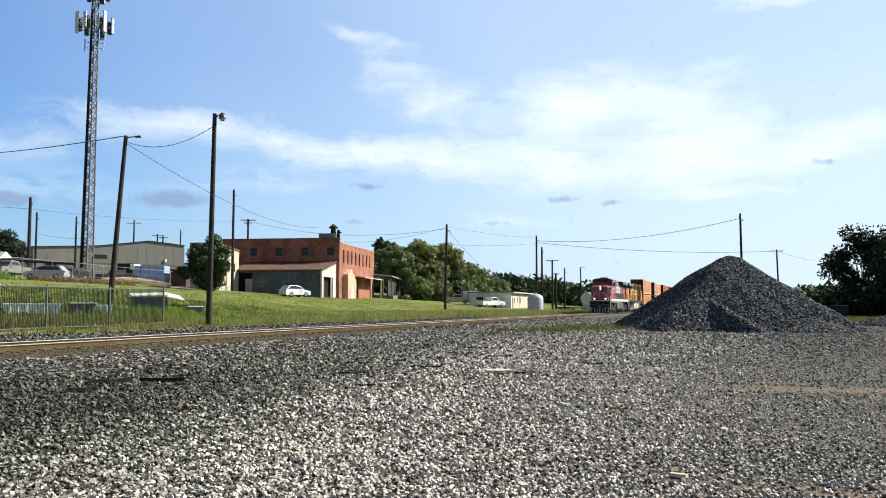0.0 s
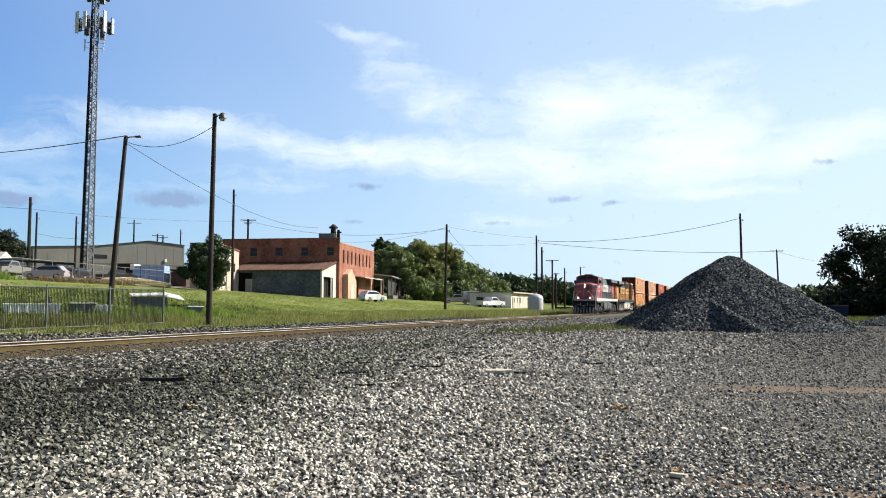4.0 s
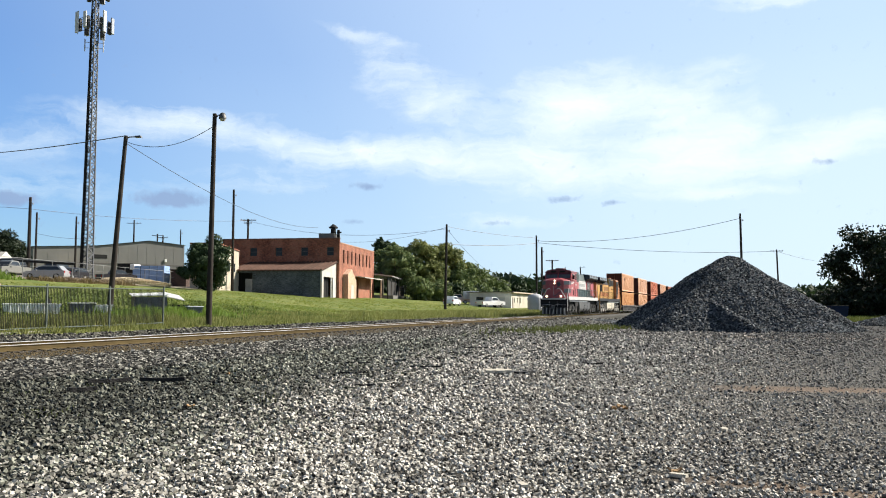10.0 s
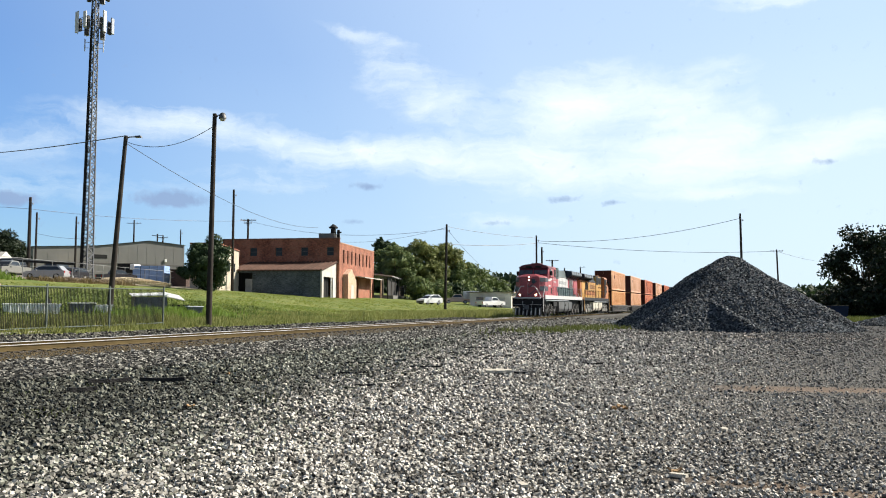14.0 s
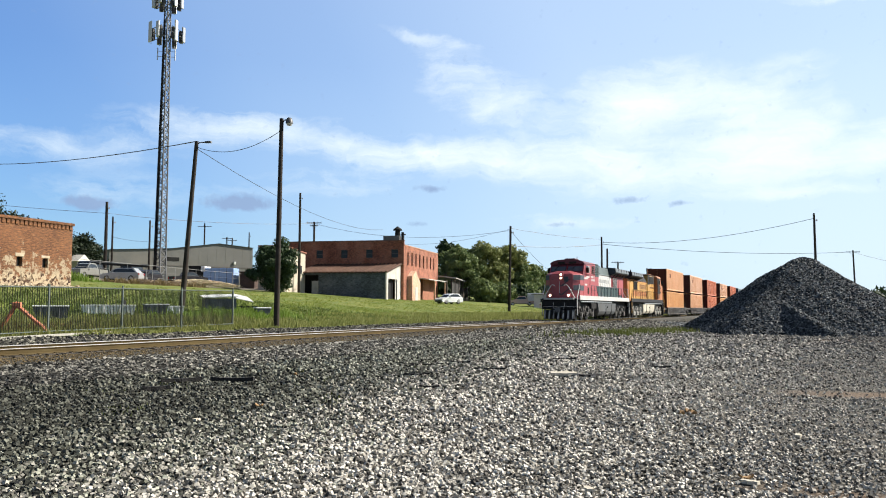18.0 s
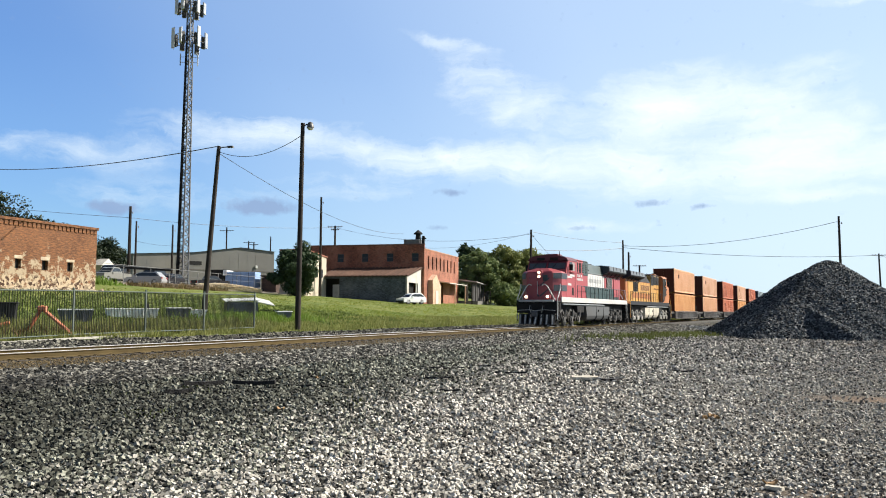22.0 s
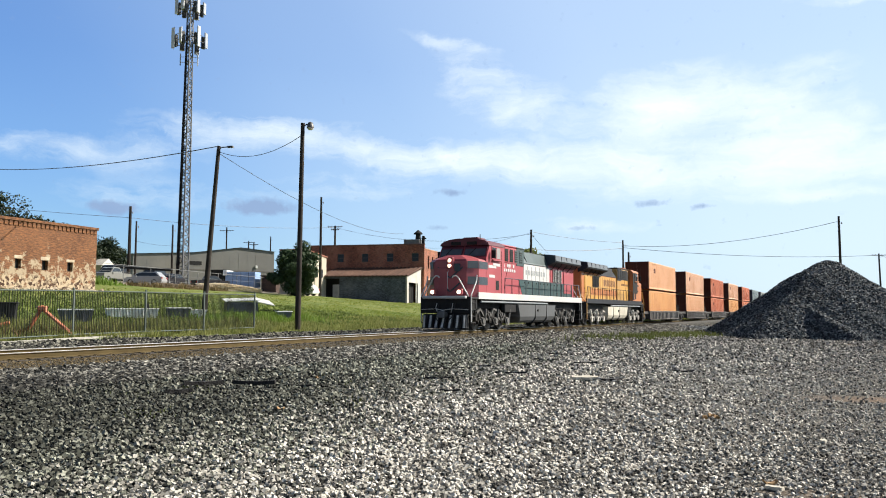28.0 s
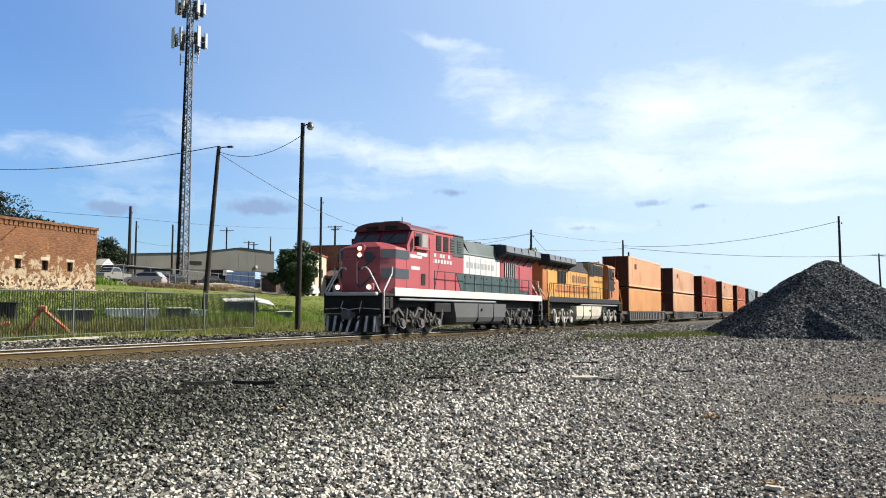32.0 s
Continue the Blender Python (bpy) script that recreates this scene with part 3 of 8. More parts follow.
def ballast_z(y):
    return np.interp(y, [13.6, 15.2, 17.6, 17.75, 18.02, 18.2, 20.5, 21.2, 23.6], [0.02, 0.05, 0.08, 0.1, 0.29, 0.325, 0.325, 0.29, 0.08])


def track_bed():
    xs = np.concatenate([np.arange(-40, 200, 1.0), np.geomspace(200, 1500, 30)])
    ys = np.unique(np.concatenate([np.arange(13.5, 23.8, 0.25), [17.6, 17.68, 17.85, 17.95, 18.05]]))
    zf = lambda X, Y: ballast_z(Y) + bump_field(X * 2, Y * 3, 2.0) * 0.015 * np.clip(18.0 - Y, 0, 1)
    bed = new("ballast", sheet("ballast", xs, ys, zf, surf("ballast", (0.035, 0.032, 0.026), (0.02, 0.018, 0.014), 1.2, 0.9, 0, 0.9, 22.0, 0.5, (0.05, 0.04, 0.026))))
    tagged(bed, "dark crushed stone ballast bed under the track", "ballast", kind="structure")
    rng = np.random.default_rng(11)
    k = 42000
    x = np.exp(rng.uniform(math.log(11), math.log(95), k)) - 1
    y = rng.uniform(13.7, 17.79, k)
    s = rng.uniform(0.055, 0.125, k)
    stones("ballast_stones", np.stack([x, y, ballast_z(y) + s * 0.3], -1), s, BALLAST, "dark angular ballast stones on the shoulder of the track", 0.85, 12)
    k = 15000
    x = np.exp(rng.uniform(math.log(12), math.log(120), k)) - 1
    y = rng.uniform(21.0, 28.3, k)
    s = rng.uniform(0.06, 0.14, k)
    stones("far_ballast_stones", np.stack([x, y, np.maximum(ballast_z(y), ground_z(x, y)) + s * 0.12], -1), s, stone_mat("far_stone", (0.006, 0.006, 0.005), (0.055, 0.053, 0.043), (0.27, 0.26, 0.21), harsh=True), "dark stones strewn beyond the far rail", 0.85, 14)
    k = 9000
    x = np.exp(rng.uniform(math.log(11), math.log(110), k)) - 1
    y = rng.uniform(17.75, 21.0, k)
    s = rng.uniform(0.04, 0.07, k)
    # tone darkened for the rail's shadow as well as oil and rust
    stones("track_stones", np.stack([x, y, ballast_z(y) - s * 0.1], -1), s, stone_mat("rusty_shaded_stone", (0.006, 0.005, 0.004), (0.03, 0.024, 0.016), (0.10, 0.082, 0.058)),
           "rust-stained ballast stones between the rails, darkened for shade", 0.85, 13)
    k = 12000
    x = np.exp(rng.uniform(math.log(11), math.log(90), k)) - 1
    y = np.where(rng.uniform(0, 1, k) < 0.85, rng.uniform(17.74, 18.06, k), rng.uniform(17.6, 18.45, k))
    s = rng.uniform(0.02, 0.05, k)
    stones("rusty_ballast", np.stack([x, y, ballast_z(y) + s * 0.12], -1), s, stone_mat("ochre_stone", (0.07, 0.05, 0.022), (0.125, 0.092, 0.045), (0.19, 0.145, 0.075)), "rust-brown ballast along the near rail", 0.7, 16)
    k = 9000
    x, y = rng.uniform(44, 100, k), rng.uniform(10.5, 18.0, k)
    s = rng.uniform(0.09, 0.2, k)
    stones("coarse_ballast", np.stack([x, y, np.where(y > 13.6, ballast_z(y), ground_z(x, y)) + s * 0.1], -1), s, BALLAST, "coarse ballast and spoil beside the far track", 0.8, 15)
    track = thing("railway_track", "single railway track with worn shiny rails on brown wooden ties", "railway track")
    rail_profile = [(-0.075, 0), (0.075, 0), (0.075, 0.02), (0.012, 0.045), (0.012, 0.135), (0.036, 0.148), (0.036, 0.17), (0.028, 0.178), (-0.028, 0.178), (-0.036, 0.17), (-0.036, 0.148), (-0.012, 0.135), (-0.012, 0.045), (-0.075, 0.02)]
    rust = surf("rusty_rail", (0.105, 0.078, 0.036), (0.075, 0.055, 0.026), 1.5, 0.95, 0.0, 0.3, 30.0, 0.4, (0.085, 0.058, 0.026), spec=0.1)
    shine = surf("rail_head", (0.72, 0.71, 0.69), (0.62, 0.61, 0.59), 2.0, 0.32, 0.5, 0.02, 40.0)
    for side in (-1, 1):
        yc = TRACK + side * 0.755
        g = Geo().prism_x([(yc + a, RAIL - 0.18 + b) for a, b in rail_profile], -40, 1400)
        rail = part("rail", g, rust, track, "rusty brown steel rail")
        head = Geo().box(-40, 1400, yc - 0.037, yc + 0.037, RAIL - 0.018, RAIL + 0.001, 0.006)
        part("running_surface", head, shine, rail, "polished steel running surface")
    # the ties' brown is lowered too, for shade between the rails
    tie_mat = surf("tie_wood", (0.06, 0.046, 0.032), (0.036, 0.028, 0.02), 2.5, 0.85, 0, 0.4, 45.0, 0.5, (0.05, 0.045, 0.04), var=0.5)
    tie = Geo().box(-0.115, 0.115, -1.3, 1.3, -0.17, 0.0, 0.012).mesh("tie")
    tie.materials.append(tie_mat)
    rest = Geo()
    for i in range(-60, 640):
        x = i * 0.53
        if 6 < x < 160:
            t = new("tie", tie)
            t.parent = track
            t.matrix_basis = pose(x, TRACK + random.uniform(-0.05, 0.05), 0.335 + random.uniform(-0.006, 0.006), 0, 0, random.uniform(-1, 1))
        else:
            rest.box(x - 0.115, x + 0.115, TRACK - 1.3, TRACK + 1.3, 0.165, 0.335)
    tagged(part("far_ties", rest, tie_mat, track), kind="stuff")
    plates = Geo()
    for i in range(12, 300):
        x = i * 0.53
        for side in (-1, 1):
            yc = TRACK + side * 0.755
            plates.box(x - 0.09, x + 0.09, yc - 0.17, yc + 0.17, 0.336, 0.352)
    tagged(part("tie_plates", plates, rust, track), kind="stuff")


def heap_z(x, y):
    """Height of the stone heap: tipped slopes that meet in blunt ridges, and a slumped spur on the near side."""
    dx, dy = x - 61.3, y - 0.55
    wob = bump_field(x * 0.45, y * 0.45, 2.0) * 0.16
    soft = lambda p, q, k: np.minimum(p, q) - np.clip(k - np.abs(p - q), 0, None) ** 2 / (4 * k)
    h = np.full_like(dx, 4.98)
    for az, slope in ((110, 0.75), (202, 0.76), (268, 0.648), (330, 0.66), (35, 0.7)):
        a = radians(az)
        h = soft(h, 5.3 + wob - slope * (dx * math.cos(a) + dy * math.sin(a)), 0.35)
    along = (x - 56.4) * -0.809 + (y - 1.9) * -0.588
    across = (x - 56.4) * 0.588 + (y - 1.9) * -0.809
    spur = 2.05 - np.where(along > 0, 0.36, -0.9) * along - np.where(across > 0, 0.36, 0.86) * np.abs(across)
    h = np.maximum(h, spur)
    d3 = np.hypot((x - 57.8) / 4.6, (y + 4.4) / 2.8)
    h = np.maximum(h, 0.9 * (1 - d3))
    h = np.clip(h, -0.3, None)
    return h + bump_field(x * 1.6, y * 1.6, 4.0) * 0.07 * np.clip(h, 0, 1)


def stone_heap():
    xs, ys = np.arange(50.5, 74.1, 0.22), np.arange(-10.5, 9.2, 0.22)
    zf = lambda X, Y: np.where(heap_z(X, Y) > 0.02, heap_z(X, Y), -0.12)
    heap = new("stone_heap", sheet("stone_heap", xs, ys, zf, surf("heap", (0.055, 0.06, 0.068), (0.035, 0.04, 0.046), 2.0, 0.9, 0, 1.0, 16.0)))
    tagged(heap, "large conical heap of dark blue-grey crushed stone", "stone heap")
    rng = np.random.default_rng(21)
    k = 50000
    x, y = rng.uniform(50.5, 70, k), rng.uniform(-10.2, 9, k)
    h = heap_z(x, y)
    keep = (h > 0.03) & (x * 0.93 + y * 0.02 < 60.5 + rng.normal(0, 0.5, k))
    x, y, h = x[keep], y[keep], h[keep]
    s = rng.uniform(0.06, 0.15, len(x))
    k = 2600
    u = rng.uniform(0, 1, k)
    X, Y = 66 + 24 * u + rng.normal(0, 1.0, k), 7.0 + 6.6 * u + rng.normal(0, 0.5, k)
    stones("spilled_stones", np.stack([X, Y, ground_z(X, Y) + 0.03], -1), rng.uniform(0.1, 0.28, k), HEAP, "strip of dark stones from the heap towards the track", 0.7, 23)
    stones("heap_stones", np.stack([x, y, h + s * 0.1], -1), s, HEAP, "loose dark crushed stones lying on the heap", 0.9, 22)


# ---- poles and wires ----
WOOD = surf("pole_wood", (0.042, 0.034, 0.028), (0.024, 0.02, 0.017), 1.0, 0.9, 0, 0.5, 25.0, 0.3, (0.12, 0.11, 0.10), spec=0.2)
GALV = surf("galvanised", (0.46, 0.47, 0.48), (0.36, 0.37, 0.38), 3.0, 0.45, 0.7, 0.05, 40.0)
BLACK = surf("black_steel", (0.012, 0.012, 0.013), (0.022, 0.021, 0.02), 3.0, 0.7, 0.0, 0.1, 40.0, spec=0.2)
CERAMIC = surf("insulator", (0.25, 0.2, 0.17), None, 8.0, 0.3)


def utility_pole(x, y, top, r=0.15, lean=(0, 0), arms=(), lamp="", base=None, label="weathered brown wooden utility pole", arm_turn=0.0):
    z0 = gz(x, y) if base is None else base
    h = top - z0
    p = thing("utility_pole", label, "utility pole", pose(x, y, z0), "utility poles")
    tip = Vector((lean[0], lean[1], h))
    part("shaft", Geo().tube((0, 0, -0.6), tip, r * 1.2, r * 0.8, 12), WOOD, p)
    c, s = math.cos(radians(arm_turn)), math.sin(radians(arm_turn))
    for drop, half in arms:
        o = tip * ((h - drop) / h)
        arm = part("crossarm", Geo().tube(o + Vector((-half * c, -half * s, 0)), o + Vector((half * c, half * s, 0)), 0.08, 0.08, 4), WOOD, p)
        for t in (-0.9, -0.45, 0.45, 0.9):
            q = o + Vector((half * c * t, half * s * t, 0.07))
            part("insulator", Geo().tube(q, q + Vector((0, 0, 0.16)), 0.05, 0.035, 8), CERAMIC, arm)
        br = Geo().tube(o + Vector((half * c * 0.6, half * s * 0.6, 0)), o + Vector((0, 0, -0.6)), 0.02, 0.02, 4).tube(o - Vector((half * c * 0.6, half * s * 0.6, 0)), o + Vector((0, 0, -0.6)), 0.02, 0.02, 4)
        part("arm_brace", br, GALV, p)
    if not lamp and not arms and h > 8:
        o = tip - Vector((0, 0, 0.9))
        part("pole_bracket", Geo().tube(o, o + Vector((0.12, -0.34, 0)), 0.03, 0.03, 5), GALV, p)
        part("insulator", Geo().tube(o + Vector((0.12, -0.34, -0.12)), o + Vector((0.12, -0.34, 0.14)), 0.07, 0.05, 8), CERAMIC, p)
        part("ground_wire", Geo().tube((0.0, -r * 1.22, 0.0), tip + Vector((0, -r * 0.85, -0.6)), 0.012, 0.012, 4), BLACK, p)
    if lamp:
        o = tip - Vector((0, 0, 0.25))
        v = Vector((math.sin(radians(25)), -math.cos(radians(25)), 0))
        bend = [o, o + v * 0.2 + Vector((0, 0, 0.16)), o + v * (0.46 if lamp == "bell" else 0.75) + Vector((0, 0, 0.2))]
        part("lamp_arm", Geo().path(bend, 0.04), surf("lamp_casting", (0.11, 0.11, 0.11), (0.075, 0.075, 0.075), 3.0, 0.5, 0.2, 0.05, 40.0), p)
        e = bend[-1]
        if lamp == "bell":
            g = Geo()
            rings = []
            for dz, rr in ((0.12, 0.05), (0.08, 0.14), (-0.06, 0.19), (-0.1, 0.21), (-0.24, 0.22)):
                rings.append([e + Vector((rr * math.cos(t), rr * math.sin(t), dz)) for t in (2 * math.pi * i / 14 for i in range(14))])
            g.loft(rings[::-1], True, True)
            part("lamp_head", g, surf("lamp_casting", (0.11, 0.11, 0.11), (0.075, 0.075, 0.075), 3.0, 0.5, 0.2, 0.05, 40.0), p, "round grey yard lamp head")
            part("lens", Geo().tube(e + Vector((0, 0, -0.25)), e + Vector((0, 0, -0.36)), 0.2, 0.13, 14), surf("lens", (0.75, 0.7, 0.6), None, 5.0, 0.2), p, "clear lamp lens")
        else:
            g = Geo().hexa([e + Vector(q) for q in ((-0.1, -0.35, -0.08), (0.12, -0.32, -0.08), (0.12, 0.22, -0.05), (-0.1, 0.2, -0.05))],
                           [e + Vector(q) for q in ((-0.06, -0.28, 0.06), (0.08, -0.26, 0.06), (0.08, 0.2, 0.07), (-0.06, 0.18, 0.07))])
            part("lamp_head", g, surf("lamp_casting", (0.11, 0.11, 0.11), (0.075, 0.075, 0.075), 3.0, 0.5, 0.2, 0.05, 40.0), p, "flat grey street lamp head")
    return p, Vector((x, y, z0)) + tip


def wire(a, b, sag, r=0.02, label="thin black overhead wire sagging between poles", name="overhead_wire"):
    a, b = Vector(a), Vector(b)
    pts = [a.lerp(b, t / 20) - Vector((0, 0, sag * 4 * (t / 20) * (1 - t / 20))) for t in range(21)]
    ob = part(name, Geo().path(pts, r, 5), surf("wire", (0.03, 0.03, 0.033), None, 5.0, 0.5, 0, 0.0))
    return tagged(ob, label, "wire", "overhead wires")


def all_poles():
    _, a = utility_pole(45.06, 39.35, 12.95, 0.16, (0.27, -0.78), lamp="cobra")
    _, b = utility_pole(41.37, 28.98, 12.85, 0.15, (0.04, -0.12), lamp="bell")
    _, c = utility_pole(107.9, 37.7, 12.7, 0.17, (0.08, -0.2))
    _, d = utility_pole(136.7, 31.6, 13.3, 0.16, label="slender dark wooden utility pole beside the track")
    utility_pole(158.6, 35.6, 12.9, 0.2)
    utility_pole(170.1, 36.0, 11.0, 0.2, arms=((0.15, 1.3),), arm_turn=-70)
    utility_pole(164.4, 34.1, 8.0, 0.22, arms=((0.1, 0.7),), arm_turn=-70, label="pale wooden pole with a short crossarm")
    utility_pole(176.9, 34.8, 9.6, 0.16)
    utility_pole(185.1, 32.6, 10.2, 0.16, (-0.1, 0.25), lamp="cobra")
    _, e = utility_pole(117.1, -0.6, 13.8, 0.16, (-0.04, 0.1), label="wooden utility pole behind the stone heap")
    _, e2 = utility_pole(172.7, -7.5, 12.4, 0.17, (-0.1, 0.3), arms=((0.3, 1.2),), arm_turn=-75)
    utility_pole(110.1, 73.0, 19.4, 0.2, label="tall grey wooden utility pole")
    _, g = utility_pole(123.0, 78.6, 16.3, 0.2, arms=((0.2, 1.3), (0.7, 0.7)), arm_turn=-70)
    _, l1 = utility_pole(87.1, 89.6, 16.1, 0.22)
    _, l2 = utility_pole(93.6, 95.0, 14.9, 0.15)
    utility_pole(92.4, 86.7, 13.9, 0.14)
    utility_pole(163.6, 136.1, 22.0, 0.2, arms=((0.8, 1.7),), arm_turn=-70)
    utility_pole(177.9, 140.6, 19.9, 0.2, arms=((0.4, 1.4),), arm_turn=-70)
    utility_pole(175.9, 137.3, 19.3, 0.2, arms=((0.6, 1.2),), arm_turn=-70)
    utility_pole(159.0, 119.3, 18.8, 0.16)
    wire((66, 94, 18.6), a, 0.8, 0.034)
    wire(a - Vector((0, 0, 0.4)), b - Vector((0, 0, 0.7)), 0.75, 0.02)
    wire(a - Vector((0, 0, 0.5)), (124.5, 66.0, 14.6), 1.6, 0.022)
    wire(c - Vector((0, 0, 0.3)), d - Vector((0, 0, 0.4)), 0.25, 0.025)
    wire(d - Vector((0, 0, 0.9)), e - Vector((0, 0, 0.65)), 1.15, 0.03)
    wire(c - Vector((0, 0, 2.7)), d - Vector((0, 0, 1.3)), 0.3, 0.034)
    wire(d - Vector((0, 0, 1.2)), e2 - Vector((0, 0, 0.3)), 0.8, 0.034)
    wire(e2 - Vector((0, 0, 0.3)), (260, -30, 14), 1.0, 0.03)
    wire(c - Vector((0, 0, 0.6)), (149, 39.4, 5.2), 1.0, 0.022)
    wire(c - Vector((0, 0, 0.4)), (126, 63, 12.2), 0.7, 0.016)
    wire(l1 - Vector((0, 0, 1.6)), g - Vector((0, 0, 0.3)), 0.6, 0.025)
    wire(g - Vector((0, 0, 0.3)), c - Vector((0, 0, 0.6)), 1.6, 0.022)
    wire((50, 110, 16.5), l1 - Vector((0, 0, 1.6)), 0.6, 0.025)
    wire(l2 - Vector((0, 0, 3)), (100, 90, 11.6), 0.4, 0.018)


# ---- lattice mast ----
def antenna_mast():
    z0 = gz(94.6, 86.7)
    t = thing("antenna_mast", "tall grey steel lattice mast with white panel antennas", "radio mast", pose(94.6, 86.7, z0, 0, 0, 12))
    top = 50.6 - z0
    dull = surf("mast_steel", (0.15, 0.155, 0.165), (0.10, 0.105, 0.11), 3.0, 0.6, 0.3, 0.05, 40.0)
    half = lambda z: 0.95 - 0.5 * z / top
    corner = lambda z, i: Vector((half(z) * math.cos(radians(90 + 120 * i)), half(z) * math.sin(radians(90 + 120 * i)), z))
    lean = Vector((0.25, -0.05, 0)) / top
    at = lambda z, i: corner(z, i) + lean * z
    for i in range(3):
        part("leg", Geo().tube(at(0, i), at(top, i), 0.13, 0.09, 8), dull, t)
    zs = np.linspace(0, top, 50)
    for i in range(3):
        j = (i + 1) % 3
        g = Geo()
        for k in range(len(zs) - 1):
            a, b = (i, j) if k % 2 else (j, i)
            g.tube(at(zs[k], a), at(zs[k + 1], b), 0.075, 0.075, 4)
            g.tube(at(zs[k], i), at(zs[k], j), 0.045, 0.045, 4)
        part("bracing", g, dull, t, "zigzag steel bracing")
    cab = Geo()
    for k in range(6):
        o = Vector((-0.508, 0.861, 0)) * (0.5 + 0.08 * k)
        cab.tube(o + Vector((0, 0, 0.5)), o * 0.6 + lean * top + Vector((0, 0, top - 6.5)), 0.05, 0.035, 6)
    part("cable_run", cab, BLACK, t, "bundle of black antenna cables")
    white = surf("antenna_white", (0.6, 0.61, 0.62), (0.52, 0.53, 0.54), 2.0, 0.45)
    for zc, ring, tall, n in ((42.0 - z0, 2.75, 3.1, 6), (46.9 - z0, 2.3, 2.4, 6)):
        o = lean * zc + Vector((0, 0, zc))
        fr = Geo()
        for s in range(3):
            a0, a1 = radians(30 + 120 * s - 45), radians(30 + 120 * s + 45)
            p, q = (o + Vector((ring * math.cos(x), ring * math.sin(x), 0)) for x in (a0, a1))
            for dz in (-0.45, 0.45):
                fr.tube(p + Vector((0, 0, dz)), q + Vector((0, 0, dz)), 0.045, 0.045, 6)
                fr.tube(o + Vector((0, 0, dz)), (p + q) / 2 + Vector((0, 0, dz)), 0.05, 0.05, 6)
            for k in range(n // 3):
                u = (k + 0.5) / (n // 3) * 1.1 - 0.05
                c = p.lerp(q, u)
                rz = math.degrees((a0 + a1) / 2)
                h = tall * (1 if k % 2 == 0 else 0.75)
                pan = part("panel_antenna", Geo().box(0.05, 0.28, -0.36, 0.36, -h / 2, h / 2, 0.05), white if (k + s) % 3 else GALV, t, "white panel antenna")
                pan.matrix_basis = Matrix.Translation(c) @ pose(0, 0, 0, 0, 0, rz)
                part("mount_pipe", Geo().tube((0, 0, -h / 2 - 0.2), (0, 0, h / 2 + 0.15), 0.04, 0.04, 6), GALV, pan)
                part("radio_unit", Geo().box(-0.5, -0.08, -0.3, 0.3, -1.2, 0.55, 0.03), surf("radio_grey", (0.035, 0.036, 0.038), None, 3.0, 0.6), pan)
        part("antenna_frame", fr, dull, t, "triangular steel antenna frame")
    o = lean * (38.9 - z0) + Vector((0, 0, 38.9 - z0))
    for sx in (-1, 1):
        v = Vector((0.35, -0.94, 0)) * 1.25 * sx
        g = Geo().tube(o + Vector((0, 0, 0.4)), o + v + Vector((0, 0, 0.4)), 0.04).tube(o - Vector((0, 0, 0.4)), o + v - Vector((0, 0, 0.4)), 0.04).tube(o + v - Vector((0, 0, 0.9)), o + v + Vector((0, 0, 0.9)), 0.09)
        part("side_arm", g, GALV, t, "side arm with a slim white antenna")


OLD_STEEL = surf("old_steel", (0.24, 0.245, 0.24), (0.15, 0.15, 0.145), 2.0, 0.7, 0.1, 0.1, 30.0)
# ---- fence and things beyond the track ----
def metal_fence():
    f = thing("metal_fence", "grey tubular steel picket fence along the grass", "fence")
    line = [Vector((x, y, 0)) for x, y in ((14.0, 27.7), (19.3, 28.2), (25.0, 28.73), (29.4, 29.1), (33.6, 29.3), (37.9, 29.45))]
    bar = Geo().box(-0.008, 0.008, -0.008, 0.008, 0, 1.84).mesh("picket")
    bar.materials.append(surf("fence_steel", (0.02, 0.023, 0.022), None, 3.0, 0.8, 0.0, 0.0, 60.0, spec=0.1))
    frame_steel = surf("fence_frame_steel", (0.13, 0.155, 0.14), (0.085, 0.105, 0.095), 2.0, 0.7, 0.0, 0.1, 60.0, 0.4, (0.10, 0.085, 0.06), spec=0.2)
    for i, p in enumerate(line):
        z = gz(p.x, p.y)
        part("post", Geo().box(p.x - 0.036, p.x + 0.036, p.y - 0.036, p.y + 0.036, z - 0.3, z + 2.12, 0.01), frame_steel, f)
        if i + 1 < len(line):
            q = line[i + 1]
            zq = gz(q.x, q.y)
            for h in (0.18, 2.0):
                part("rail", Geo().tube((p.x, p.y, z + h), (q.x, q.y, zq + h), 0.025, 0.025, 6), frame_steel, f)
            for k in range(1, 46):
                c = p.lerp(q, k / 46)
                o = new("picket", bar)
                o.parent = f
                o.matrix_basis = pose(c.x, c.y, gz(c.x, c.y) + 0.16)
    conc = surf("pale_concrete", (0.42, 0.40, 0.36), (0.3, 0.29, 0.26), 1.5, 0.85, 0, 0.3)
    k = Geo()
    for i in range(3):
        p, q = line[i], line[i + 1]
        d = (q - p).normalized()
        s = Vector((-d.y, d.x, 0)) * 0.06
        za, zb = gz(p.x, p.y), gz(q.x, q.y)
        lo = [p + s + Vector((0, -0.25, za - 0.1)), p - s + Vector((0, -0.25, za - 0.1)), q - s + Vector((0, -0.25, zb - 0.1)), q + s + Vector((0, -0.25, zb - 0.1))]
        k.hexa(lo, [v + Vector((0, 0, 0.17)) for v in lo])
    tagged(part("concrete_kerb", k, conc), "pale concrete kerb at the foot of the metal fence", "kerb", kind="structure")


